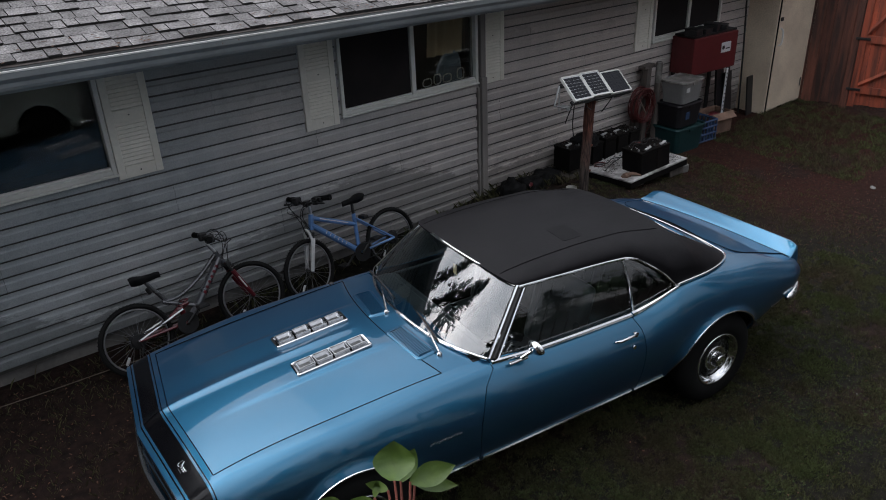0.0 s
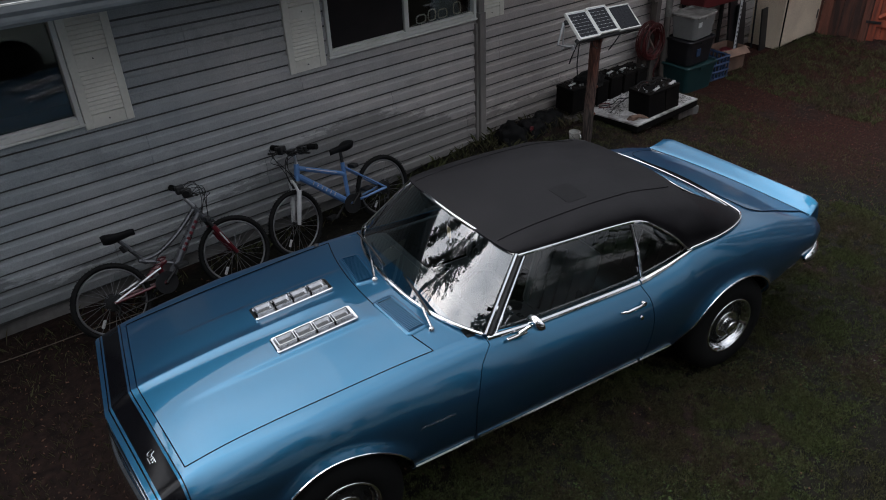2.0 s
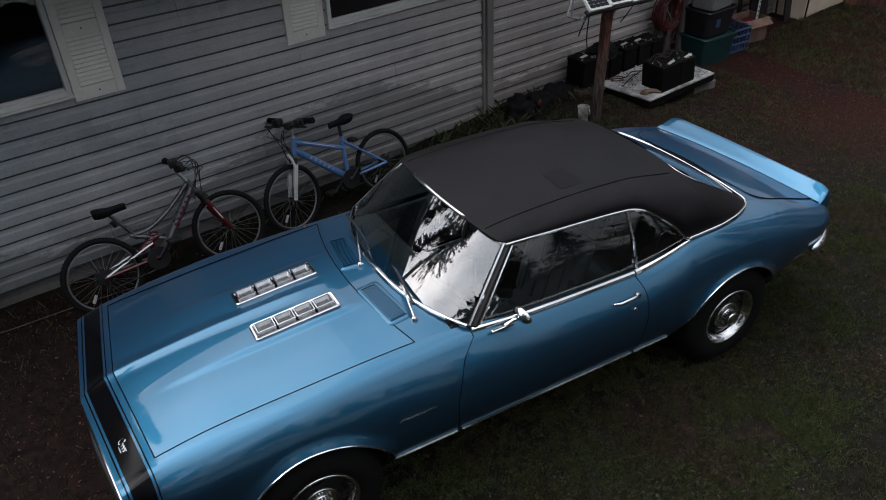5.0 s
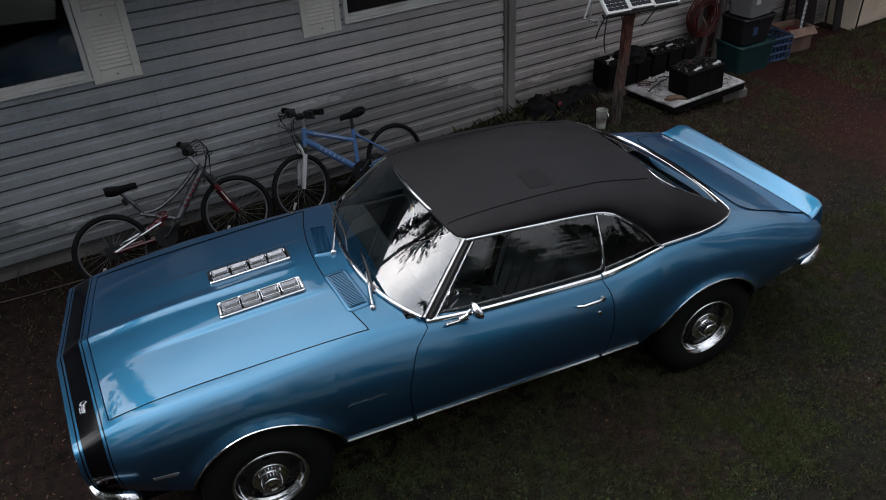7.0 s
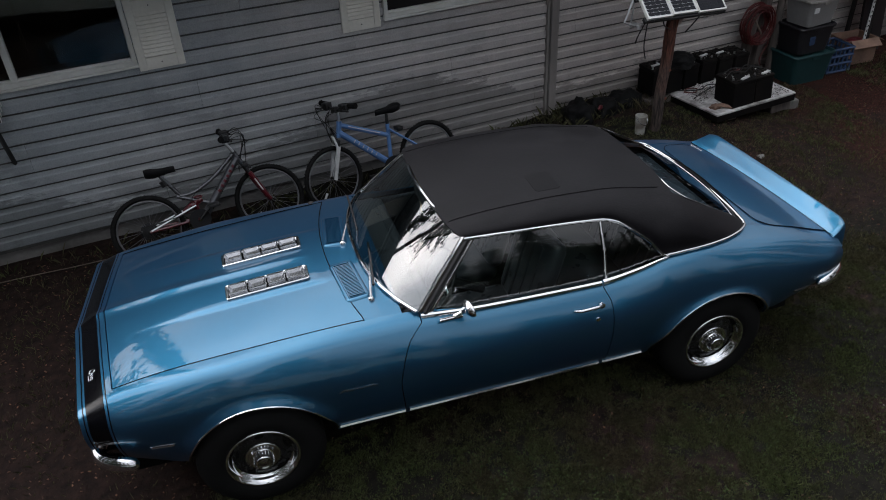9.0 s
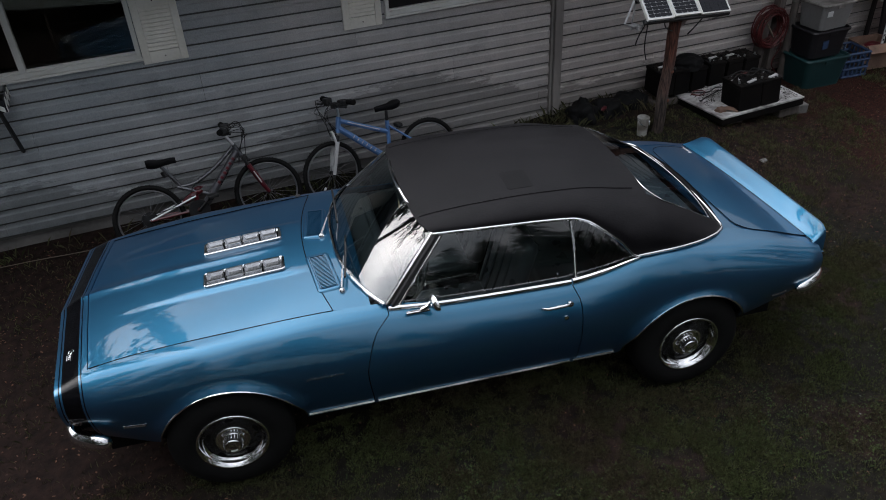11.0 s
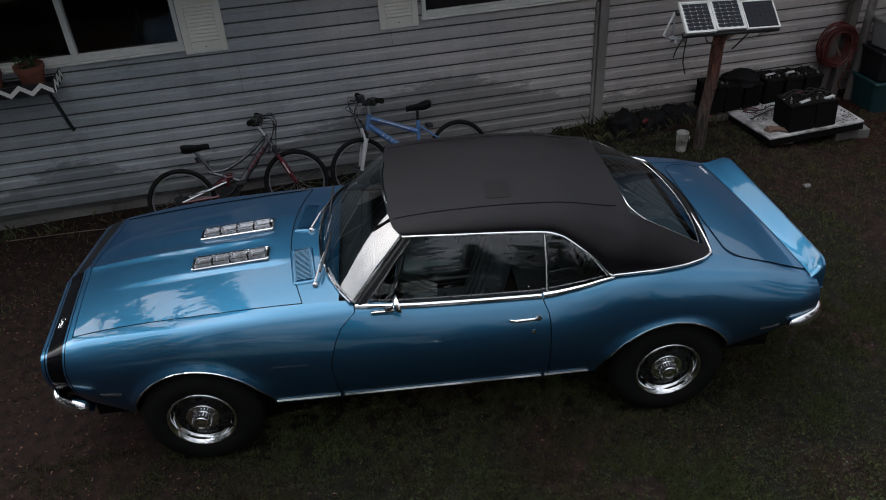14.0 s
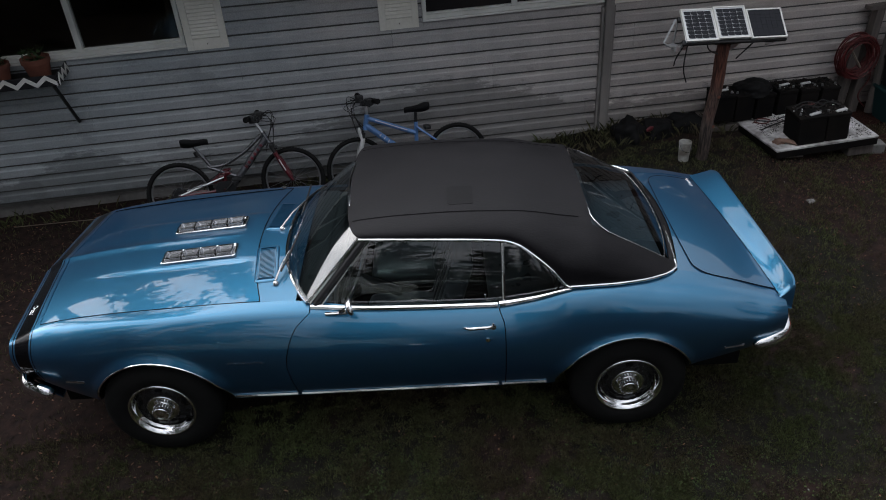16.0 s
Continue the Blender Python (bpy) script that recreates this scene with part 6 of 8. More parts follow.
handlebar(b1, hd_top, (0.757, 0, 0.86), radians(-8), 0.25)
part("front_brake", box(0.87, 0.91, -0.05, 0.05, 0.585, 0.61, 0.01), M_BLACK, b1)

# blue step-through bike, front to -x
b2 = thing("bicycle", pose(2.84, 5.52, -0.005, -14, 0, 3.5), "blue mountain bike with white fork leaning on the siding", "bicycle", "bicycles")
rh, fh, bb = (0.945, 0, R_W), (0.0, 0, R_W), (0.56, 0, 0.275)
bike_wheel(b2, rh, R_W)
bike_wheel(b2, fh, R_W, radians(10))
hd_top, hd_low = (0.155, 0, 0.775), (0.118, 0, 0.640)
part("head_tube", tube([hd_top, hd_low], 0.024, 10), M_BIKEBLUE, b2)
part("top_tube", tube([(0.145, 0, 0.745), (0.575, 0, 0.545)], 0.021, 10), M_BIKEBLUE, b2)
part("down_tube", tube([(0.130, 0, 0.680), (0.555, 0, 0.285)], [0.028, 0.030], 10), M_BIKEBLUE, b2, "blue down tube with pale lettering bars")
for k in range(6):
    c = 0.24 + 0.035 * k
    zc = 0.680 - (c - 0.130) * 0.929
    part("letter", tube([(c, -0.0285, zc - 0.012), (c + 0.018, -0.030, zc + 0.008)], 0.0045, 5), M_BIKEWHITE, b2)
part("decal", tube([(0.22, -0.017, 0.713), (0.50, -0.017, 0.583)], 0.006, 5), M_BIKEWHITE, b2)
part("seat_tube", tube([bb, (0.592, 0, 0.645)], 0.019, 10), M_BIKEBLUE, b2)
part("seat_post", tube([(0.590, 0, 0.63), (0.602, 0, 0.765)], 0.015, 8), M_BLACK, b2)
brace_pair(b2, (0.590, 0, 0.60), rh, 0.010, M_BIKEBLUE)
brace_pair(b2, bb, rh, 0.012, M_BIKEBLUE, name="chain_stay")
part("rear_brake", box(0.66, 0.72, -0.05, 0.05, 0.565, 0.60, 0.01), M_BLACK, b2)
saddle(b2, 0.612, 0.78, -1)
crank(b2, bb)
rear_gear(b2, rh, bb)
fk = new("fork")
fk.parent = b2
for s in (-1, 1):
    part("stanchion", tube([(0.106, s * 0.045, 0.625), (0.070, s * 0.05, 0.53)], 0.014, 8), M_BLACK, fk)
    part("lower_leg", tube([(0.088, s * 0.05, 0.575), (0.045, s * 0.052, 0.45), (0.0, s * 0.05, R_W)], [0.020, 0.021, 0.016], 8), M_BIKEWHITE, fk, "white fork leg")
part("brace", tube(smooth_path([(0.075, -0.055, 0.56), (0.065, -0.04, 0.635), (0.065, 0.0, 0.655), (0.065, 0.04, 0.635), (0.075, 0.055, 0.56)], 4), 0.012, 8), M_BIKEWHITE, fk, "white fork brace")
handlebar(b2, hd_top, (0.155, 0, 0.88), radians(180 + 14), 0.26)

# ---- plant shelf under the window ----
sh = thing("plant_shelf", pose(0, WALL_Y, 0), "dark bracket shelf with white zigzag edging under the window", "shelf")
part("board", box(-0.78, 0.50, -0.335, -0.01, 1.345, 1.365, 0.004), M_BLACK, sh)
part("apron", box(-0.78, 0.505, -0.345, -0.336, 1.335, 1.43, 0.003), M_BINBLACK, sh)
part("apron", box(0.506, 0.515, -0.335, -0.01, 1.335, 1.43, 0.003), M_BINBLACK, sh)
for x in (-0.70, 0.44):
    part("bracket", tube([(x + 0.017, -0.02, 0.875), (x + 0.017, -0.32, 1.34)], 0.017, 4), M_BLACK, sh)


def zigzag(a, b, k):
    bm = bmesh.new()
    a, b = Vector(a), Vector(b)
    d = (b - a) / k
    nrm = d.cross(Vector((0, 0, 1))).normalized() * 0.004
    for i in range(k):
        up = i % 2 == 0
        p0 = a + d * i + Vector((0, 0, -0.030 if up else 0.030))
        p1 = a + d * (i + 1) + Vector((0, 0, 0.030 if up else -0.030))
        w = Vector((0, 0, 0.020))
        q = [bm.verts.new(p) for p in (p0 - w + nrm, p1 - w + nrm, p1 + w + nrm, p0 + w + nrm)]
        q2 = [bm.verts.new(p) for p in (p0 - w, p1 - w, p1 + w, p0 + w)]
        bm.faces.new(q)
        bm.faces.new(q2[::-1])
        for j in range(4):
            bm.faces.new((q[j], q2[j], q2[(j + 1) % 4], q[(j + 1) % 4]))
    return bm


part("zigzag", zigzag((-0.78, -0.3465, 1.385), (0.505, -0.3465, 1.385), 16), M_WHITE, sh, "white zigzag edging")
part("zigzag", zigzag((0.5165, -0.340, 1.385), (0.5165, -0.02, 1.385), 6), M_WHITE, sh, "white zigzag edging")


def leaf_clump(n, spread, height, size, seed):
    rng = random.Random(seed)
    bm = bmesh.new()
    for _ in range(n):
        a, rr, h = rng.uniform(0, 6.283), spread * math.sqrt(rng.random()), height * rng.random()
        m = pose(rr * math.cos(a), rr * math.sin(a), h, rng.uniform(-60, 60), rng.uniform(-60, 60), rng.uniform(0, 360))
        s = size * rng.uniform(0.6, 1.2)
        q = [bm.verts.new(m @ Vector(p)) for p in ((-s, 0, 0), (0, -0.35 * s, 0.1 * s), (s, 0, 0), (0, 0.35 * s, 0.1 * s))]
        bm.faces.new(q)
    return bm


def plant_pot(x, y, z, r, h, seed):
    t = thing("plant_pot", pose(x, y, z), "terracotta pot with a small plant on the shelf", "plant pot", "pots on the shelf")
    part("pot", lathe([(0.0002, 0.0), (r * 0.70, 0.0), (r * 0.93, h * 0.75), (r, h * 0.76), (r, h), (r * 0.9, h), (r * 0.86, h * 0.85), (0.0002, h * 0.85)], 28), M_TERRACOTTA, t, smooth=False)
    part("foliage", leaf_clump(46, r * 0.85, 0.10, 0.035, seed), M_LEAF, t, "dull green leaves").location = (0, 0, h * 0.86)


plant_pot(0.335, WALL_Y - 0.17, 1.366, 0.115, 0.17, 4)
plant_pot(0.02, WALL_Y - 0.17, 1.366, 0.105, 0.15, 5)
plant_pot(-0.34, WALL_Y - 0.17, 1.366, 0.105, 0.15, 6)

# ---- solar panels on a post ----
GZ = ground_z(6.0, 5.12)
sp = thing("solar_stand", pose(6.0, 5.12, GZ), "three small framed solar panels on a rough timber post", "solar panel")
bm = bmesh.new()
pts = [(0.012 * math.sin(k * 1.3) + 0.075 * (k / 9) - 0.045, 0.010 * math.cos(k), -0.12 + k * (1.40 - GZ) / 9) for k in range(10)]
add_tube(bm, smooth_path(pts, 3), 0.054, 12)
for v in bm.verts:
    v.co += 0.006 * noise.noise_vector((v.co.x * 9, v.co.y * 9, v.co.z * 2.2))
    v.co.x *= 1 - 0.05 * v.co.z
part("post", bm, M_OLDPOST, sp, "grey weathered post, reddish towards the top", True)
for z, y in ((0.62, -0.049), (0.34, -0.050)):
    part("knot", lathe([(0.016, 0.0), (0.011, 0.006), (0.0002, 0.007)], 10, "z", pose(-0.002 + 0.04 * z, y, z, 90, 0, 0)), M_WOODPOST, sp)
# slanting row of panels, one end lower
PV = Matrix.Translation((-0.405, -0.163, 1.374 - GZ)) @ Matrix.Rotation(radians(0.7), 4, "Z") @ Matrix.Rotation(radians(3.9), 4, "Y") @ Matrix.Rotation(radians(42), 4, "X")


def pv_panel(x0, x1, z0, z1, nx, ny, small):
    p = new("panel")
    p.parent = sp
    p.matrix_local = PV
    p["label"] = "white-framed solar panel with dark cells"
    part("backing", box(x0 + 0.006, x1 - 0.006, z0 + 0.006, z1 - 0.006, 0.0, 0.014), M_PVWHITE if not small else M_PVBLUE, p)
    fr = 0.013
    for a in ((x0, x1, z0, z0 + fr), (x0, x1, z1 - fr, z1), (x0, x0 + fr, z0 + fr, z1 - fr), (x1 - fr, x1, z0 + fr, z1 - fr)):
        part("frame", box(*a, -0.008, 0.020, 0.002), M_WHITE, p)
    cx, cy = (x1 - x0 - 0.045) / nx, (z1 - z0 - 0.045) / ny
    for i in range(nx):
        for j in range(ny):
            ox, oy = x0 + 0.0225 + i * cx, z0 + 0.0225 + j * cy
            bm = bmesh.new()
            g = 0.0012 if not small else 0.0008
            if small:
                q = [(ox + g, oy + g), (ox + cx - g, oy + g), (ox + cx - g, oy + cy - g), (ox + g, oy + cy - g)]
            else:
                q = [(ox + g, oy + cy * 0.36), (ox + cx * 0.12, oy + cy * 0.12), (ox + cx * 0.40, oy + g), (ox + cx - g, oy + g), (ox + cx - g, oy + cy * 0.90), (ox + cx * 0.92, oy + cy - g), (ox + g, oy + cy - g)]
            lo = [bm.verts.new((a, b, 0.0142)) for a, b in q]
            hi = [bm.verts.new((a, b, 0.0165)) for a, b in q]
            bm.faces.new(hi)
            for k in range(len(q)):
                bm.faces.new((lo[k], lo[(k + 1) % len(q)], hi[(k + 1) % len(q)], hi[k]))
            part("cell", bm, M_PVBLUE, p)


pv_panel(0.0, 0.282, 0.0, 0.292, 4, 7, False)
pv_panel(0.287, 0.570, 0.012, 0.304, 4, 7, False)
pv_panel(0.575, 0.893, 0.0, 0.270, 6, 7, True)
for y0, y1 in ((-0.012, 0.03), (0.20, 0.24)):
    part("rack", box(-0.02, 0.90, y0, y1, -0.040, -0.010, 0.003), M_BLACK, sp, "dark angle-iron rack").matrix_local = PV
for x in (0.0, 0.86):
    part("strut", tube([PV @ Vector((x, 0.24, -0.04)), PV @ Vector((x - 0.03, 0.05, -0.20)), PV @ Vector((x, 0.0, -0.03))], 0.009, 5), M_ALLOY, sp, "perforated steel strut")
part("strut", box(-0.10, 0.06, -0.02, 0.02, -0.012, 0.012, 0.002), M_ALLOY, sp).matrix_local = PV @ pose(0.0, 0.0, -0.09, 30, 25, 20)
part("bracket", box(0.04, 0.20, -0.02, 0.02, -0.02, 0.02, 0.003, pose(0, -0.02, 1.19 - GZ, 0, -25, 15)), M_ALLOY, sp)
part("strut", tube([PV @ Vector((-0.03, 0.23, -0.03)), PV @ Vector((-0.12, 0.08, -0.14)), PV @ Vector((-0.05, -0.02, -0.07)), PV @ Vector((0.02, 0.01, -0.03))], 0.010, 4), M_ALLOY, sp, "perforated steel strut")
part("bracket", box(-0.085, 0.0, -0.006, 0.006, -0.03, 0.03, 0.002), M_ALLOY, sp).matrix_local = PV @ pose(-0.05, 0.03, -0.08, 50, 10, 15)
part("cap", box(-0.10, 0.16, -0.07, 0.07, 1.285 - GZ, 1.315 - GZ, 0.004), M_BLACK, sp)
for k, (x0, sag, x1) in enumerate(((-0.38, -0.36, -0.33), (-0.40, -0.20, -0.46), (-0.22, -0.14, -0.08), (0.26, -0.20, 0.09))):
    part("cable", tube(smooth_path([(x0, -0.14, 1.36 - GZ), ((x0 + x1) / 2 - 0.03, -0.13, 1.36 - GZ + sag * 0.6), (x1, -0.10, 1.36 - GZ + sag)], 6), 0.006, 5), M_BLACK, sp)

bu = thing("bucket", pose(5.80, 5.13, ground_z(5.8, 5.13)), "dirty white plastic bucket beside the post", "bucket")
part("body", lathe([(0.0002, 0.0), (0.046, 0.0), (0.054, 0.175), (0.058, 0.175), (0.058, 0.187), (0.052, 0.187), (0.050, 0.175), (0.042, 0.02), (0.0002, 0.02)], 28), M_BUCKET, bu, smooth=False)
part("handle", tube(smooth_path([(-0.057, 0, 0.17), (-0.042, -0.05, 0.13), (0.0, -0.07, 0.11), (0.042, -0.05, 0.13), (0.057, 0, 0.17)], 4), 0.003, 5), M_STEEL, bu)

# ---- battery table ----
def slab(outline, z0, z1):
    """An (x, y) outline thickened from z0 to z1."""
    bm = bmesh.new()
    a = [bm.verts.new((x, y, z0)) for x, y in outline]
    b = [bm.verts.new((x, y, z1)) for x, y in outline]
    bm.faces.new(a[::-1])
    bm.faces.new(b)
    for i in range(len(outline)):
        j = (i + 1) % len(outline)
        bm.faces.new((a[i], a[j], b[j], b[i]))
    return bm


PL = pose(6.635, 4.985, 0.232, -1.4, -4.5, -5.5)
pl = thing("low_platform", PL, "dirty white board on a dark low frame and blocks", "platform")
part("board", slab([(0.0, 0.0), (0.935, 0.0), (0.90, 0.92), (-0.12, 0.92)], -0.016, 0.0), M_BOARD, pl, "white board scattered with debris")
part("frame", slab([(0.003, 0.003), (0.932, 0.003), (0.897, 0.917), (-0.117, 0.917)], -0.085, -0.0165), M_BATTERY, pl, "dark deep edge")
for x, y in ((0.06, 0.08), (0.70, 0.05), (0.06, 0.62), (0.70, 0.62)):
    part("block", box(x, x + 0.24, y, y + 0.13, -0.20, -0.0855, 0.01), M_GREYWOOD, pl, "rough concrete block")


def battery(x, y, z, rz, w=0.26, dpt=0.18, h=0.23, group="batteries on the platform"):
    base = PL @ pose(x, y, z, 0, 0, rz) if "platform" in group else pose(x, y, z, 0, 0, rz)
    t = thing("battery", base, "black lead-acid battery with cables on top", "battery", group)
    part("case", box(-w / 2, w / 2, -dpt / 2, dpt / 2, 0, h - 0.035, 0.008), M_BATTERY, t)
    part("lid", box(-w / 2 - 0.004, w / 2 + 0.004, -dpt / 2 - 0.004, dpt / 2 + 0.004, h - 0.0345, h, 0.008), M_BATTERY, t)
    for s in (-1, 1):
        part("terminal", lathe([(0.011, h), (0.010, h + 0.02), (0.0002, h + 0.021)], 10, "z", pose(s * w * 0.36, -dpt * 0.25, 0)), M_ALLOY, t)
    for k in range(3):
        part("vent_cap", lathe([(0.016, h), (0.015, h + 0.008), (0.0002, h + 0.009)], 10, "z", pose((k - 1) * 0.06, dpt * 0.15, 0)), M_BATTERY, t)
    return t


bats = [battery(0.322, 0.180, 0.002, 0, 0.25, 0.30, 0.27), battery(0.560, 0.175, 0.002, -1, 0.205, 0.29, 0.265)]
for k, bt in enumerate(bats):
    part("strap", box(-0.055, 0.055, -0.125, -0.095, 0.272, 0.288, 0.004, pose(0, 0, 0, 0, 0, 14)), M_BIKEWHITE, bt, "white terminal bar")
for k, (x, y) in enumerate(((6.45, 5.78), (6.66, 5.80), (6.87, 5.80), (7.10, 5.79), (7.32, 5.78), (7.53, 5.77))):
    bt = battery(x, y, ground_z(x, y) + (0.10 if k < 3 else 0.13), -3 + 2 * (k % 3), 0.19, 0.26, 0.27, "batteries along the wall")
    if k in (0, 3, 4):
        part("strap", box(-0.05, 0.06, -0.02, 0.008, 0.275, 0.29, 0.004, pose(0, 0, 0, 0, 0, 10)), M_BIKEWHITE, bt, "white terminal bar")
def top_litter(m, w, d, h, seed, n=26):
    """Bark, crumbs and corroded white bits fallen on a battery's lid."""
    r = random.Random(seed)
    t = thing("litter", m, "bark bits and white crumbs fallen on a battery", "litter", kind="stuff")
    dark, pale = bmesh.new(), bmesh.new()
    for k in range(n):
        s = r.uniform(0.005, 0.018) * (0.55 if k % 9 == 0 else 1.0)
        add_box(pale if k % 9 == 0 else dark, -s, s, -s * 0.4, s * 0.4, -0.002, 0.004 + s * 0.5, m=pose(r.uniform(-w, w) * 0.46, r.uniform(-d, d) * 0.44, h + 0.001, r.uniform(-25, 25), r.uniform(-25, 25), r.uniform(0, 180)))
    part("bits", dark, M_BARKBITS, t)
    part("crumbs", pale, M_BIKEWHITE, t)


for k, (x, y, w, d, h) in enumerate(((0.322, 0.180, 0.25, 0.30, 0.27), (0.560, 0.175, 0.205, 0.29, 0.265))):
    top_litter(PL @ pose(x, y, 0.002), w, d, h, 70 + k, 44)
for k, (x, y) in enumerate(((6.45, 5.78), (7.10, 5.79), (7.32, 5.78), (7.53, 5.77))):
    top_litter(pose(x, y, ground_z(x, y) + (0.10 if k < 1 else 0.13)), 0.19, 0.26, 0.27, 80 + k, 34)
tagged(part("plank", box(6.32, 7.66, 5.66, 5.96, ground_z(7, 5.8) - 0.05, ground_z(7, 5.8) + 0.098, 0.004), M_GREYWOOD), "grey timber base under the row of batteries", "plank")
bg = thing("cover", pose(6.78, 5.80, ground_z(6.8, 5.8) + 0.365), "crumpled black plastic cover over the batteries", "cover")


def lump(rx, ry, rz, seed, amp=0.22):
    bm = bmesh.new()
    bmesh.ops.create_icosphere(bm, subdivisions=4, radius=1.0)
    for v in bm.verts:
        n = noise.noise(v.co * 1.7 + Vector((seed, 0, 0))) + 0.5 * noise.noise(v.co * 4.1 + Vector((0, seed, 0)))
        c = v.co * (1 + amp * n)
        v.co = (c.x * rx, c.y * ry, max(c.z, -0.15) * rz)
    return bm


part("sheet", lump(0.20, 0.15, 0.11, 3), M_BAG, bg, smooth=True)
for k, (pts, m) in enumerate((([(0.22, 0.20, 0.28), (0.34, 0.26, 0.31), (0.44, 0.20, 0.285), (0.55, 0.24, 0.32), (0.64, 0.18, 0.275)], M_BLACK),
                              ([(0.24, 0.28, 0.28), (0.36, 0.30, 0.33), (0.50, 0.27, 0.285), (0.62, 0.28, 0.275)], M_BLACK),
                              ([(0.42, 0.24, 0.28), (0.50, 0.28, 0.34), (0.58, 0.24, 0.30), (0.62, 0.22, 0.28)], M_BLACK),
                              ([(0.32, 0.30, 0.28), (0.38, 0.25, 0.31), (0.44, 0.28, 0.29), (0.40, 0.32, 0.28)], M_HOSE))):
    c = thing("cable", PL, "battery cable lying over the cases", "cable", "battery cables")
    part("wire", tube(smooth_path([(a, b, 0.272 + (z - 0.275) * 0.55) for a, b, z in pts], 6), 0.0055, 6), m, c)
for k, (pts, m) in enumerate((([(0.04, 0.62, 0.008), (0.12, 0.68, 0.010), (0.20, 0.62, 0.008), (0.12, 0.56, 0.008), (0.04, 0.62, 0.012)], M_HOSE),
                              ([(0.02, 0.70, 0.008), (0.2, 0.58, 0.012), (0.36, 0.64, 0.008), (0.5, 0.52, 0.008)], M_BLACK),
                              ([(0.04, 0.44, 0.008), (0.22, 0.52, 0.010), (0.5, 0.60, 0.008), (0.8, 0.66, 0.008)], M_BLACK),
                              ([(0.70, 0.10, 0.008), (0.76, 0.22, 0.010), (0.74, 0.36, 0.008), (0.86, 0.44, 0.008)], M_BLACK))):
    c = thing("cable", PL, "loose wire lying on the white board", "cable", "wires on the board")
    part("wire", tube(smooth_path(pts, 6), 0.006, 6), m, c)
rng = random.Random(44)
db = thing("debris", PL, "dark leaf bits strewn over the white board", "debris", kind="stuff")
bm = bmesh.new()
for k in range(4200):
    x, y = rng.uniform(0.02, 0.91), rng.uniform(0.03, 0.90)
    clump = noise.noise((x * 5.0, y * 5.0, 3.0)) + 0.5 * noise.noise((x * 14.0, y * 14.0, 5.0))
    if rng.random() > 0.16 + 0.9 * clump + 0.45 * (y > 0.36) + 0.35 * (x > 0.66) - 0.55 * (x < 0.28 and y < 0.3):
        continue
    s0 = rng.uniform(0.0012, 0.0045) if k % 12 else rng.uniform(0.004, 0.011)
    add_box(bm, -s0, s0, -s0 * 0.5, s0 * 0.5, 0.001, 0.004, m=pose(x, y, 0.0, 0, 0, rng.uniform(0, 180)))
part("bits", bm, M_BARKBITS, db)
gl = thing("work_glove", PL @ pose(0.075, 0.15, 0.004, 0, 0, -32), "stiff tan work glove lying on the board", "glove")
bm = lump(0.050, 0.036, 0.040, 8, 0.35)
for k in range(5):
    add_tube(bm, smooth_path([(0.02, -0.020 + 0.010 * k, 0.022), (0.075, -0.016 + 0.010 * k, 0.024 + 0.006 * (k % 2)), (0.125, -0.022 + 0.013 * k, 0.014), (0.165 + 0.012 * (k % 3), -0.036 + 0.021 * k, 0.008)], 3), [0.013, 0.012, 0.012, 0.011, 0.011, 0.010, 0.010, 0.009, 0.008, 0.007][:10], 6)
part("leather", bm, M_CARD, gl, smooth=True)

# ---- posts with hose, bins, boxes by the wall ----
GB = ground_z(8, 5.6)
ps = thing("hose_post", pose(7.99, 5.90, GB), "weathered timber post with a short crosspiece", "post")
part("upright", box(-0.045, 0.045, -0.045, 0.045, -0.1, 1.05, 0.006, pose(0, 0, 0, 0, 1.5, 4)), M_GREYWOOD, ps)
part("crosspiece", box(-0.13, 0.13, -0.05, 0.05, 1.052, 1.09, 0.005, pose(0, 0, 0, 0, 1.5, 8)), M_GREYWOOD, ps)
for x, h in ((7.83, 0.72), (7.66, 0.36)):
    q = thing("stake", pose(x, 5.91, GB), "short weathered timber stake", "stake", "stakes by the hose")
    part("timber", box(-0.05, 0.05, -0.04, 0.04, -0.1, h, 0.006, pose(0, 0, 0, 2, 1, 6)), M_GREYWOOD, q)
ho = thing("garden_hose", pose(7.83, 5.83, 0.70), "coiled red garden hose hung on a stake", "hose")
pts = []
rng = random.Random(5)
for k in range(18 * 28):
    a = 2 * math.pi * k / 28
    w = k / 504
    rr = 0.176 + 0.034 * math.sin(w * 29) + 0.010 * math.sin(2 * a + 9 * w)
    pts.append((rr * math.cos(a) * 0.92, -0.03 + 0.06 * math.sin(w * 17), rr * math.sin(a) * 1.05 - 0.01 * math.cos(w * 31)))
part("coil", tube(pts, 0.0062, 6), M_HOSE, ho, smooth=True)
part("tail", tube(smooth_path([(0.15, -0.02, -0.08), (0.21, -0.03, -0.24), (0.13, -0.03, -0.42), (0.24, -0.02, -0.56)], 8), 0.0065, 6), M_HOSE, ho, smooth=True)
part("nozzle", tube([(-0.10, -0.06, 0.10), (0.04, -0.07, -0.10)], 0.010, 6), M_DRYWOOD, ho)


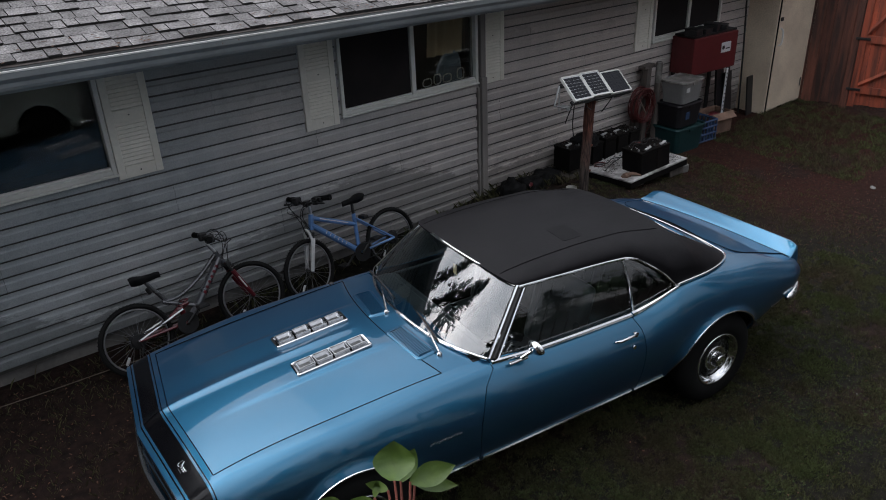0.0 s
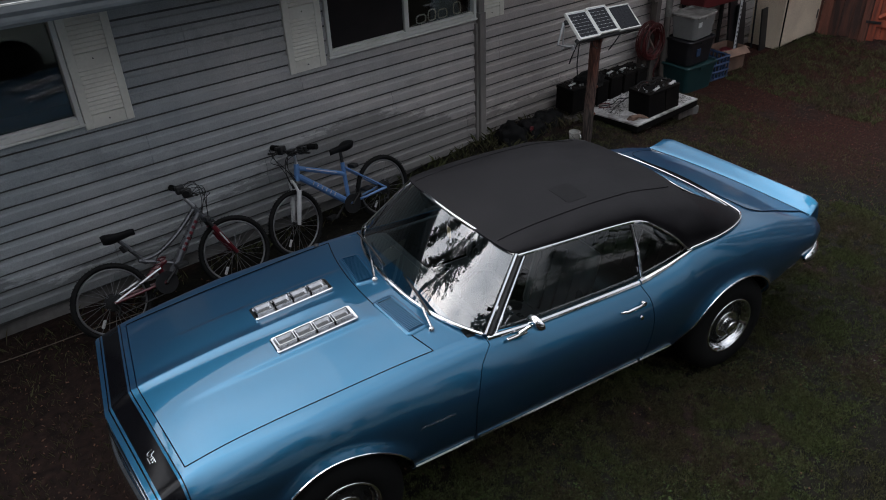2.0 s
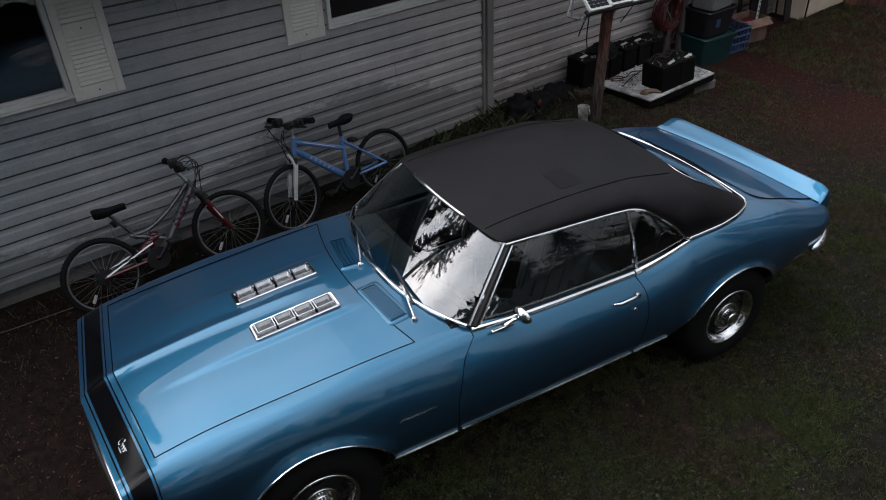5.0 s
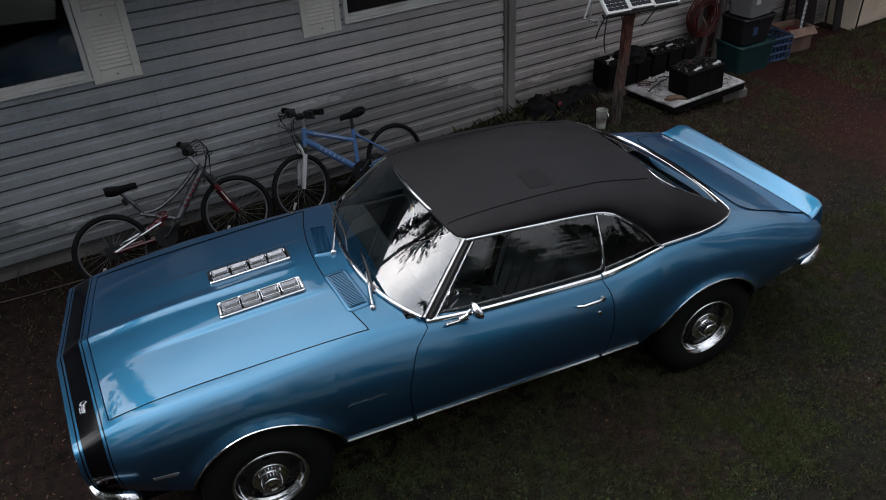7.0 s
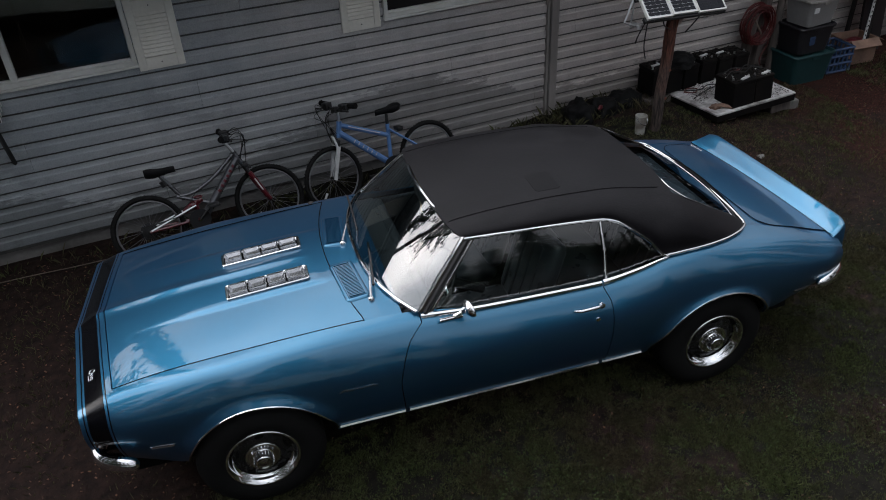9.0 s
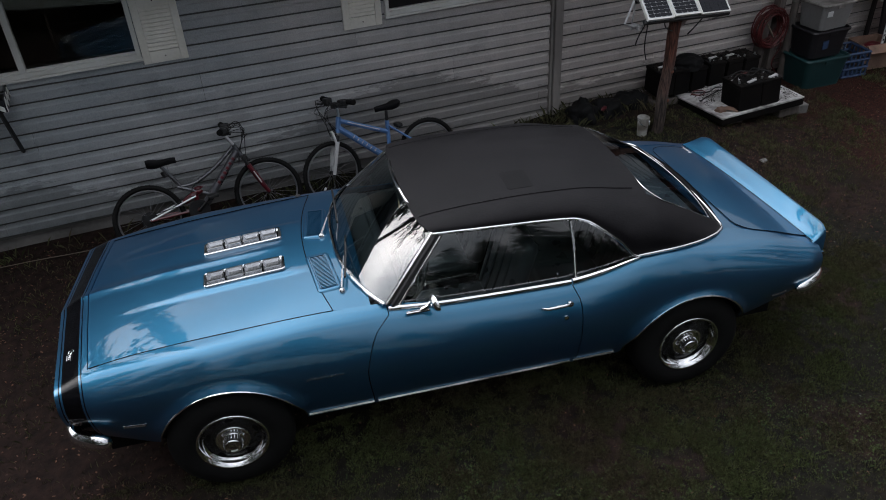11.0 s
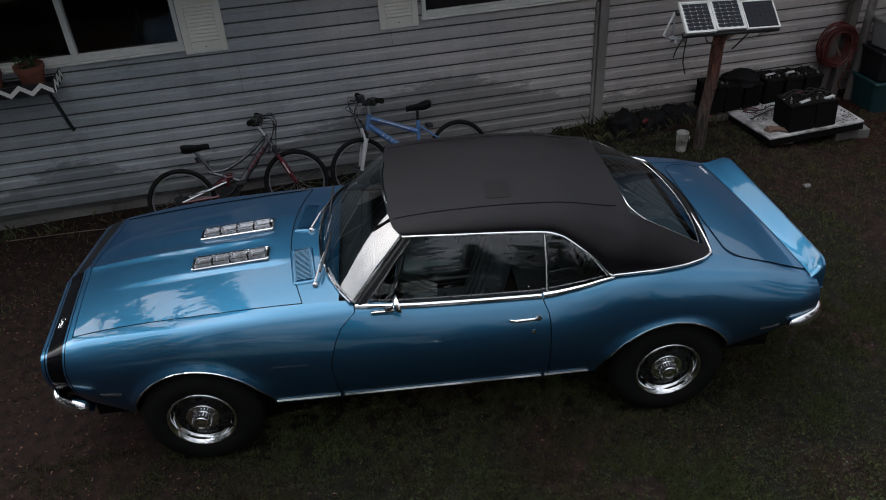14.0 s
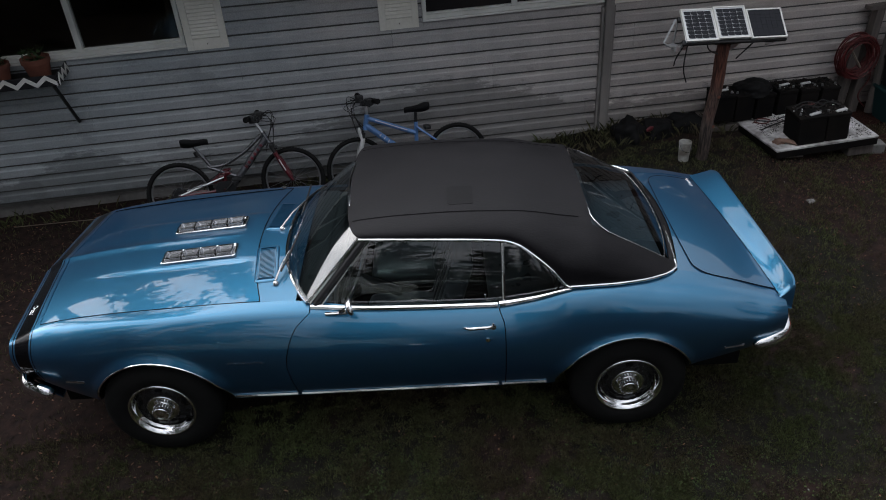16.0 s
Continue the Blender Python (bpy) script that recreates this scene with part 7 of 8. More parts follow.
def bin_box(x, y, z, rz, w, dpt, h, body, lid, label, lid_label=""):
    t = thing("storage_bin", pose(x, y, z, 0, 0, rz), label, "storage bin", "stacked storage bins")
    def ring(s, zz):
        r, out = 0.05, []
        hw, hd = w / 2 * s, dpt / 2 * s
        for cx, cy, a0 in ((hw - r, hd - r, 0), (-hw + r, hd - r, 90), (-hw + r, -hd + r, 180), (hw - r, -hd + r, 270)):
            for k in range(5):
                a = radians(a0 + 22.5 * k)
                out.append((cx + r * math.cos(a), cy + r * math.sin(a), zz))
        return out
    def loft(levels):
        bm = bmesh.new()
        rings = [[bm.verts.new(p) for p in ring(s, zz)] for s, zz in levels]
        for a, b in zip(rings, rings[1:]):
            for j in range(20):
                bm.faces.new((a[j], a[(j + 1) % 20], b[(j + 1) % 20], b[j]))
        bm.faces.new(rings[0][::-1])
        bm.faces.new(rings[-1])
        return bm
    part("tub", loft([(0.82, 0.0), (0.93, h * 0.86), (0.95, h * 0.86), (0.95, h * 0.90)]), body, t)
    part("lid", loft([(0.99, h * 0.902), (1.0, h * 0.95), (0.97, h * 0.995), (0.93, h * 0.995), (0.89, h * 0.915)]), lid, t, lid_label)
    part("latch", box(-0.05, 0.05, -dpt / 2 * 0.99, -dpt / 2 * 0.93, h * 0.80, h * 0.93, 0.004), lid, t)
    return t


bt = bin_box(8.36, 5.58, GB - 0.01, -4, 0.58, 0.44, 0.34, M_TEAL, M_TEAL, "teal plastic storage bin at the bottom of a stack")
bt = bin_box(8.35, 5.60, GB + 0.326, -2, 0.51, 0.40, 0.30, M_BINBLACK, M_BINBLACK, "black plastic storage bin in a stack")
part("sticker", box(-0.10, -0.03, -0.189, -0.180, 0.10, 0.19, 0.002), M_CRATE, bt, "small blue label")
bt = bin_box(8.38, 5.61, GB + 0.622, 3, 0.48, 0.38, 0.28, M_BINGREY, M_BINLID, "grey plastic storage bin with clear lid on a stack", "cloudy clear lid")
part("sticker", box(-0.17, -0.10, -0.1795, -0.170, 0.15, 0.205, 0.002), M_PVWHITE, bt, "small white label")
cr = thing("crate", pose(8.86, 5.60, GB - 0.01, 0, 0, -6), "blue plastic milk crate", "crate")
for z in (0.0, 0.09, 0.18, 0.26):
    part("band", tube([(-0.16, -0.16, z + 0.015), (0.16, -0.16, z + 0.015), (0.16, 0.16, z + 0.015), (-0.16, 0.16, z + 0.015)], 0.016, 4, closed=True), M_CRATE, cr)
for k in range(6):
    a = -0.15 + 0.06 * k
    for p in ((a, -0.16), (a, 0.16), (-0.16, a), (0.16, a)):
        part("rib", box(p[0] - 0.009, p[0] + 0.009, p[1] - 0.006, p[1] + 0.006, 0.01, 0.28), M_CRATE, cr)
part("base", box(-0.16, 0.16, -0.16, 0.16, 0.0, 0.014), M_CRATE, cr)
cb = thing("cardboard_box", pose(9.28, 5.66, GB - 0.01, 0, 0, -8), "sagging open cardboard box with red stuff inside", "box")
for a in ((-0.20, 0.20, -0.155, -0.147), (-0.20, 0.20, 0.147, 0.155)):
    part("wall", box(*a, 0.0, 0.29, 0.002), M_CARD, cb)
for a in ((-0.20, -0.192, -0.1465, 0.1465), (0.192, 0.20, -0.1465, 0.1465)):
    part("wall", box(*a, 0.0, 0.28, 0.002), M_CARD, cb)
part("flap", box(-0.19, 0.19, -0.11, 0.0, -0.004, 0.004, 0.001, pose(0, -0.15, 0.29, 38, 0, 0)), M_CARD, cb)
part("flap", box(0.0, 0.11, -0.14, 0.14, -0.004, 0.004, 0.001, pose(0.198, 0, 0.285, 0, 24, 0)), M_CARD, cb)
part("contents", lump(0.17, 0.13, 0.09, 12), M_BIKERED, cb, "red crumpled contents", True).location = (0, 0, 0.16)

rb = thing("red_cabinet", pose(8.60, 5.62, GB - 0.03), "dark red metal cabinet raised on a black stand", "cabinet")
part("body", box(0.0, 0.88, 0.02, 0.38, 0.90, 1.37, 0.012, pose(0, 0, 0, 0, 0, -5)), M_REDBOX, rb)
part("top_tray", box(0.02, 0.86, 0.04, 0.36, 1.372, 1.40, 0.006, pose(0, 0, 0, 0, 0, -5)), M_BLACK, rb, "dark top tray with odds and ends")
part("plate", box(0.55, 0.74, 0.0155, 0.0195, 1.12, 1.25, 0.001, pose(0, 0, 0, 0, 0, -5)), M_PVWHITE, rb, "white label plate with a dark mark")
part("label_bar", box(0.635, 0.725, 0.0125, 0.0150, 1.16, 1.175, 0.0005, pose(0, 0, 0, 0, 0, -5)), M_BLACK, rb)
part("label_mark", lathe([(0.0002, -0.003), (0.027, -0.003), (0.027, 0.0)], 16, "y", pose(0.590, -0.036, 1.185)), M_BLACK, rb)
for x in (0.04, 0.80):
    for y in (0.05, 0.34):
        part("leg", box(x, x + 0.04, y, y + 0.04, -0.05, 0.90, 0.003, pose(0, 0, 0, 0, 0, -5)), M_BLACK, rb)
part("upright", box(0.70, 0.735, 0.0, 0.012, 0.05, 0.90, 0.002, pose(0, 0, 0, 0, 0, -5)), M_PVWHITE, rb, "white perforated upright")
for k in range(14):
    part("hole", box(0.710, 0.725, -0.002, -0.0005, 0.10 + 0.055 * k, 0.125 + 0.055 * k, 0, pose(0, 0, 0, 0, 0, -5)), M_BLACK, rb)
for k, (x, w, h) in enumerate(((8.68, 0.14, 0.07), (8.88, 0.2, 0.05), (9.08, 0.15, 0.08), (9.28, 0.16, 0.04))):
    o = thing("toolbox", pose(x, 5.72, GB + 1.37, 0, 0, 8 * k), "small dark box on the red cabinet", "box", "boxes on the cabinet")
    part("case", box(-w / 2, w / 2, -0.09, 0.09, 0, h, 0.01), M_BINBLACK, o)
    part("lid", box(-w / 2 - 0.004, w / 2 + 0.004, -0.094, 0.094, h, h + 0.02, 0.006), M_BLACK, o)
ja = thing("pvc_pipe", pose(8.13, 5.80, GB), "grimy plastic pipe with an off-white end by the wall", "pipe")
part("pipe", lathe([(0.04, 0.0), (0.04, 0.86), (0.034, 0.86), (0.034, 0.0)], 18), M_GREYWOOD, ja, "grimy lower length")
part("socket", lathe([(0.042, 0.861), (0.042, 1.12), (0.035, 1.12), (0.035, 0.861)], 18), M_BINLID, ja, "off-white socket end")
for x, h, y in ((9.62, 1.35, 5.78), (9.76, 0.7, 5.74)):
    o = thing("plank", pose(x, y, GB, -6, 0, 5), "dark plank leaning on the wall", "plank", "leaning planks")
    part("timber", box(-0.10, 0.10, -0.015, 0.015, -0.05, h, 0.003), M_BINBLACK, o)

# ---- bags and clutter by the downspout ----
for x, y, rx, ry, rz, s in ((5.50, 5.72, 0.17, 0.17, 0.19, 1), (5.78, 5.72, 0.18, 0.16, 0.15, 2), (6.10, 5.80, 0.22, 0.14, 0.13, 5)):
    t = thing("rubbish_bag", pose(x, y, ground_z(x, y)), "crumpled black plastic bag by the wall", "bag", "bags by the wall")
    part("bag", lump(rx, ry, rz, s, 0.3), M_BAG, t, smooth=True)
t = thing("crumpled_can", pose(5.66, 5.60, ground_z(5.66, 5.6) + 0.115, 70, 0, 30), "red scrap lying on the black bags", "scrap")
part("scrap", lump(0.05, 0.022, 0.02, 14, 0.3), M_BIKERED, t, smooth=True)
for k, (x, y, s) in enumerate(((6.62, 4.35, 0.03), (8.9, 3.3, 0.03))):
    t = thing("stone", pose(x, y, ground_z(x, y), 0, 0, 40 * k), "rough pale stone lying on the soil", "stone", "loose stones")
    part("rock", lump(s * 1.3, s, s * 0.7, 20 + k, 0.35), M_STONE, t, smooth=True)
cbk = thing("concrete_block", pose(7.63, 5.04, ground_z(7.63, 5.04), 0, 0, -8), "grey concrete block beside the low platform", "block")
part("block", box(-0.11, 0.11, -0.06, 0.06, -0.02, 0.085, 0.008), M_STONE, cbk)
st = thing("stick", pose(0, 0, 0), "thin pale stick lying on the soil by the wall", "stick")
part("wood", tube(smooth_path([(-0.35, 5.80, 0.018), (0.24, 5.77, 0.014), (0.6, 5.72, 0.020), (1.05, 5.69, 0.016), (1.6, 5.62, 0.02)], 6), 0.004, 6), M_DRYWOOD, st)

# ---- cream shed cabinet, fence and gate ----
SH = ground_z(10.6, 5.6)
sd = thing("shed", pose(10.45, 5.56, SH), "tall cream panelled outdoor cupboard with double doors", "shed")
part("side", box(-0.01, 0.03, 0.0, 0.46, -0.02, 2.55, 0.004), M_SHED, sd)
part("front_panel", box(0.031, 0.10, -0.004, 0.03, 0.02, 2.5, 0.004), M_SHED, sd)
part("carcass", box(0.031, 1.06, 0.031, 0.46, -0.02, 2.5, 0.004), M_SHED, sd)
dr = part("door", box(0.012, 1.045, -0.028, -0.005, 0.06, 2.48, 0.005), M_SHED, sd, "cream panel door")
part("edge_board", box(1.046, 1.075, -0.03, 0.03, 0.04, 2.5, 0.004), M_SHED, sd)
part("pull_handle", tube(smooth_path([(0.055, -0.03, 0.99), (0.055, -0.07, 1.03), (0.055, -0.07, 1.19), (0.055, -0.03, 1.23)], 4), 0.013, 6), M_WHITE, dr, "white pull handle")
part("gap", box(0.008, 0.0115, -0.020, -0.0005, 0.03, 2.48), M_DARK, sd, "dark gap beside the door")
part("latch", box(0.014, 0.075, -0.045, -0.029, 1.33, 1.38, 0.003), M_BLACK, dr, "dark latch")
for z in (0.26, 1.62):
    part("hinge", box(0.865, 0.895, -0.036, -0.0285, z, z + 0.13, 0.002), M_BLACK, dr, "dark hinge")

bb = thing("dark_board", pose(10.33, 5.72, ground_z(10.33, 5.72), -6, 0, 4), "short black board leaning beside the cream cupboard", "board")
part("board", box(-0.10, 0.06, -0.011, 0.011, -0.01, 0.56, 0.003), M_BLACK, bb)
pl = thing("dark_pole", pose(10.27, 5.86, ground_z(10.27, 5.86)), "thin dark pole standing against the siding", "pole")
part("pole", tube([(0, 0, -0.01), (0.012, 0.06, 0.9), (0.03, 0.135, 1.72)], 0.014, 6), M_BLACK, pl)

FX = 11.30
fn = thing("fence", pose(FX, 5.9, ground_z(FX, 5), 0, 0, -90 + 13.5), "tall red-brown stained board fence", "fence")
bd = None
for k in range(7):
    if bd is None:
        bd = part("board", box(0.0, 0.132, -0.012, 0.012, 0.03, 2.2, 0.003), M_FENCE, fn)
        src = bd.data
    else:
        o = new("board", src)
        o.parent = fn
        o.location = (0.136 * k, 0.006 * (k % 2), 0.012 * ((k * 7) % 3))
for z in (0.35, 1.9):
    part("rail", box(0.0, 0.955, 0.02, 0.06, z, z + 0.09, 0.004), M_FENCE, fn)
part("post", box(0.956, 1.046, -0.05, 0.06, -0.1, 2.3, 0.005), M_FENCE, fn)
gt = thing("gate", pose(FX, 5.9, ground_z(FX, 4), 0, 0, -90 + 13.5) @ Matrix.Translation((1.06, 0, 0)), "orange-red stained timber gate with black hinges", "gate")
src = None
for k in range(8):
    if src is None:
        o = part("board", box(0.0, 0.136, -0.012, 0.012, 0.12, 2.1, 0.003), M_GATE, gt)
        src = o.data
    else:
        o = new("board", src)
        o.parent = gt
    o.location = (0.012 + 0.140 * k, 0.0, 0.006 * (k % 2))
for z in (0.30, 1.02, 1.82):
    part("rail", box(0.0, 1.14, -0.052, -0.0125, z, z + 0.10, 0.004), M_GATE, gt)
part("stile", box(0.0, 0.09, -0.0545, -0.0125, 0.10, 2.1, 0.004), M_GATE, gt)
part("brace", tube([(0.10, -0.035, 0.42), (1.0, -0.035, 1.0)], 0.035, 4), M_GATE, gt)
part("brace", tube([(0.10, -0.035, 1.16), (0.55, -0.035, 1.78)], 0.035, 4), M_GATE, gt)
for z in (0.34, 1.06, 1.86):
    part("hinge", box(-0.05, 0.14, -0.066, -0.0555, z, z + 0.035, 0.002), M_BLACK, gt, "black strap hinge")
part("post", box(1.16, 1.26, -0.06, 0.06, -0.1, 2.3, 0.005), M_FENCE, gt)
fb = thing("fence", pose(FX, 5.9, ground_z(FX, 3), 0, 0, -90 + 13.5) @ Matrix.Translation((2.35, 0, 0)), "tall red-brown stained board fence", "fence")
src = None
for k in range(40):
    if src is None:
        o = part("board", box(0.0, 0.132, -0.012, 0.012, 0.03, 2.2, 0.003), M_FENCE, fb)
        src = o.data
    else:
        o = new("board", src)
        o.parent = fb
        o.location = (0.136 * k, 0.006 * (k % 2), 0.012 * ((k * 7) % 3))
for z in (0.35, 1.9):
    part("rail", box(0.0, 5.4, 0.02, 0.06, z, z + 0.09, 0.004), M_FENCE, fb)

# ---- inside the window: curtain, cloth and hanging ornaments ----
cu = thing("curtain", pose(4.72, WALL_Y + 0.10, 0), "tan curtain hanging behind the glass", "curtain")
bm = bmesh.new()
prev = None
for k in range(25):
    x = 0.02 * k
    y = 0.025 * math.sin(k * 1.1)
    col = [bm.verts.new((x + 0.03 * math.sin(z * 3), y, z)) for z in (1.78, 1.95, 2.1, 2.26)]
    if prev:
        for j in range(3):
            bm.faces.new((prev[j], col[j], col[j + 1], prev[j + 1]))
    prev = col
part("cloth", bm, M_CURTAIN, cu, smooth=True)
cl = thing("cloth", pose(5.02, WALL_Y + 0.14, 1.45), "grey-blue cloth hanging in the window", "cloth")
part("cloth", lump(0.17, 0.06, 0.38, 31, 0.2), M_BLUECLOTH, cl, smooth=True)
sl = thing("window_ornaments", pose(0, WALL_Y + 0.06, 1.50), "row of pale green outline ornaments on the sill", "ornament")
for k, (x, w, h) in enumerate(((4.66, 0.055, 0.075), (4.79, 0.045, 0.10), (4.92, 0.055, 0.08), (5.10, 0.045, 0.11))):
    pts = [(x + w * math.copysign(abs(math.cos(a)) ** 0.6, math.cos(a)), 0, h / 2 + 0.01 + h * 0.5 * math.copysign(abs(math.sin(a)) ** 0.7, math.sin(a))) for a in (2 * math.pi * j / 16 for j in range(16))]
    part("outline", tube(pts, 0.007, 5, closed=True), M_SHUTTER, sl)

# ---- trees beyond the house and behind the yard, some unseen and added to block sky ----
def conifer(x, y, h, r, seed, group="conifers", low=0.12):
    rng = random.Random(seed)
    t = thing("conifer", pose(x, y, 0), "tall dark green conifer with drooping ragged limbs", "tree", group)
    part("trunk", tube([(0, 0, -0.3), (0.1, 0, h * 0.5), (0, 0, h)], [h * 0.018, h * 0.011, 0.02], 8), M_BARK, t)
    verts, faces = [], []
    limbs = bmesh.new()
    k = int(h * 9)
    for i in range(k):
        w = i / k
        z = h * (low + (1 - low) * w)
        length = r * (1 - w) ** 0.8 * rng.uniform(0.55, 1.1) + 0.15
        a = i * 2.4 + rng.uniform(-0.4, 0.4)
        d = Vector((math.cos(a), math.sin(a), 0))
        tip = Vector((0, 0, z)) + d * length + Vector((0, 0, -0.22 * length))
        add_tube(limbs, [(0, 0, z), Vector((0, 0, z)).lerp(tip, 0.5) + Vector((0, 0, 0.05 * length)), tip], [0.03, 0.02, 0.008], 4, caps=False)
        for j in range(int(10 + 26 * length / r)):
            u = rng.uniform(0.15, 1.0)
            c = Vector((0, 0, z)).lerp(tip, u) + Vector((rng.gauss(0, 0.12), rng.gauss(0, 0.12), rng.gauss(-0.06, 0.08)))
            s = rng.uniform(0.18, 0.42)
            e = (d + Vector((rng.uniform(-0.9, 0.9), rng.uniform(-0.9, 0.9), rng.uniform(-0.7, 0.1)))).normalized() * s
            f = e.cross(Vector((rng.uniform(-1, 1), rng.uniform(-1, 1), 1))).normalized() * s * 0.26
            b = len(verts)
            verts += [c - e * 0.4, c + f, c + e, c - f]
            faces.append((b, b + 1, b + 2, b + 3))
    part("limbs", limbs, M_BARK, t)
    mesh_ob("crown", verts, faces, M_NEEDLE, t, "ragged dark needles")


def broadleaf(x, y, h, r, seed):
    rng = random.Random(seed)
    t = thing("tree", pose(x, y, 0), "broad-leaved tree with an uneven open crown", "tree", "trees behind the yard")
    part("trunk", tube([(0, 0, -0.3), (0.15, 0.1, h * 0.3), (0, 0.1, h * 0.6)], [h * 0.03, h * 0.022, h * 0.012], 8), M_BARK, t)
    limbs = bmesh.new()
    verts, faces = [], []
    for i in range(26):
        a, el = rng.uniform(0, 6.283), rng.uniform(0.1, 1.3)
        d = Vector((math.cos(a) * math.cos(el), math.sin(a) * math.cos(el), math.sin(el)))
        s0 = Vector((0.05, 0.1, h * rng.uniform(0.28, 0.6)))
        tip = s0 + d * r * rng.uniform(0.6, 1.1)
        add_tube(limbs, [s0, s0.lerp(tip, 0.5) + Vector((0, 0, 0.2)), tip], [0.06, 0.04, 0.012], 4, caps=False)
        for j in range(150):
            c = s0.lerp(tip, rng.uniform(0.35, 1.05)) + Vector((rng.gauss(0, 0.35), rng.gauss(0, 0.35), rng.gauss(0, 0.3)))
            e = Vector((rng.uniform(-1, 1), rng.uniform(-1, 1), rng.uniform(-1, 1))).normalized() * rng.uniform(0.10, 0.2)
            f = e.orthogonal().normalized() * e.length * 0.6
            b = len(verts)
            verts += [c - e, c + f, c + e, c - f]
            faces.append((b, b + 1, b + 2, b + 3))
    part("limbs", limbs, M_BARK, t)
    mesh_ob("crown", verts, faces, M_LEAF, t, "loose green leaves")


for x, y, h, r, s in ((-5.6, 16.5, 16.5, 2.2, 1), (-3.0, 19.5, 21.5, 2.2, 2), (3.5, 21.0, 15.0, 3.0, 3), (10.0, 22.0, 16.0, 3.2, 7)):
    conifer(x, y, h, r, s)
for x, y, h, r, s in ((-7.2, 14.3, 23.0, 4.6, 4),):
    conifer(x, y, h, r, s, low=0.58)
# the near west and far east conifers are invented, to dim both wall ends
for x, y, h, r, s in ((-9.0, -12.5, 8.0, 2.4, 11), (-5.2, -13.5, 7.0, 2.2, 17), (9.2, -11.6, 6.2, 1.9, 18), (6.2, -12.0, 8.2, 2.0, 54), (2.6, -12.6, 5.6, 1.8, 55), (4.4, -13.2, 4.4, 1.8, 56), (16.0, -10.0, 14.0, 3.0, 14),
                      (17.5, -5.0, 14.5, 3.2, 19), (14.2, -6.6, 12.5, 2.8, 57), (15.4, -1.6, 12.5, 2.8, 58), (-12.5, -8.0, 9.0, 2.6, 15), (-6.2, -1.2, 13.0, 2.9, 16), (-9.6, 2.6, 12.5, 2.6, 31), (-9.8, -5.0, 13.0, 3.1, 41), (-4.6, -8.2, 14.0, 3.2, 42), (-0.6, -10.2, 13.0, 3.0, 43), (-4.8, 1.8, 13.5, 3.2, 52), (-5.0, -3.6, 15.0, 3.4, 53), (-15.5, 3.0, 10.0, 2.7, 20), (19.0, 1.2, 13.0, 2.9, 24)):
    conifer(x, y, h, r, s, "conifers behind the yard")
for k in range(13):
    az, far = radians(-76 - 7.2 * k), 14.0 + 1.3 * ((k * 5) % 4)
    conifer(2.4 + far * math.cos(az), 2.8 + far * math.sin(az), 5.6 + 0.55 * ((k * 7) % 5), 1.9, 60 + k, "conifers behind the yard")
for x, y, h, r, s in ((5.4, -17.0, 2.3, 1.7, 21), (13.8, -13.5, 5.5, 2.5, 22), (-1.8, -14.5, 5.0, 2.3, 23), (7.7, -18.0, 5.6, 2.0, 26), (2.2, -19.0, 2.4, 1.8, 27)):
    broadleaf(x, y, h, r, s)

# ---- old pickup behind the viewpoint, seen in the panes ----
def plate(outline, y0, y1):
    """An (x, z) outline thickened from y0 to y1."""
    bm = bmesh.new()
    a = [bm.verts.new((x, y0, z)) for x, z in outline]
    b = [bm.verts.new((x, y1, z)) for x, z in outline]
    k = len(outline)
    bm.faces.new(a)
    bm.faces.new(b[::-1])
    for i in range(k):
        bm.faces.new((a[i], b[i], b[(i + 1) % k], a[(i + 1) % k]))
    return bm


tk = thing("pickup_truck", pose(0.352, -0.88, 0, 0, 0, 18), "old faded white pickup truck with a chrome front", "truck")
arch = lambda c, z0: [(c + 0.33 * math.cos(radians(a)), z0 + 0.36 * math.sin(radians(a))) for a in range(0, 181, 15)]
out = [(2.66, 0.42)] + arch(2.14, 0.42) + [(-0.75, 0.42)] + arch(-1.25, 0.42) + [(-2.35, 0.50), (-2.35, 1.06), (1.10, 1.10), (2.55, 1.04), (2.66, 0.94)]
for y0, y1 in ((0.80, 0.86), (-0.86, -0.80)):
    part("body_side", plate(out, y0, y1), M_TRUCK, tk)
part("bonnet", box(1.10, 2.58, -0.79, 0.79, 0.98, 1.11, 0.05), M_TRUCK, tk, smooth=True)
part("cab", plate([(1.05, 1.10), (0.72, 1.68), (-0.30, 1.70), (-0.45, 1.10)], -0.72, 0.72), M_TRUCK, tk)
part("bed", box(-2.33, -0.5, -0.79, 0.79, 0.66, 0.76), M_TRUCK, tk)
part("tailgate", box(-2.36, -2.30, -0.79, 0.79, 0.76, 1.06, 0.01), M_TRUCK, tk)
for c in (2.14, -1.25):
    lip = [(c + 0.345 * math.cos(radians(a)), 0.862, 0.42 + 0.375 * math.sin(radians(a))) for a in range(-4, 185, 9)]
    part("arch_lip", tube(lip, 0.026, 6), M_TRUCK, tk, "rolled wheel arch lip")
for y0, y1 in ((0.721, 0.727), (-0.727, -0.721)):
    part("side_window", plate([(0.90, 1.16), (0.65, 1.60), (-0.20, 1.61), (-0.25, 1.16)], y0, y1), M_WINDOW, tk, "dark cab window")
part("grille", box(2.58, 2.67, -0.72, 0.72, 0.50, 0.90, 0.01), M_BLACK, tk)
for z in (0.56, 0.66, 0.76, 0.86):
    part("grille_bar", box(2.64, 2.70, -0.74, 0.875, z, z + 0.025, 0.006), M_CHROME, tk)
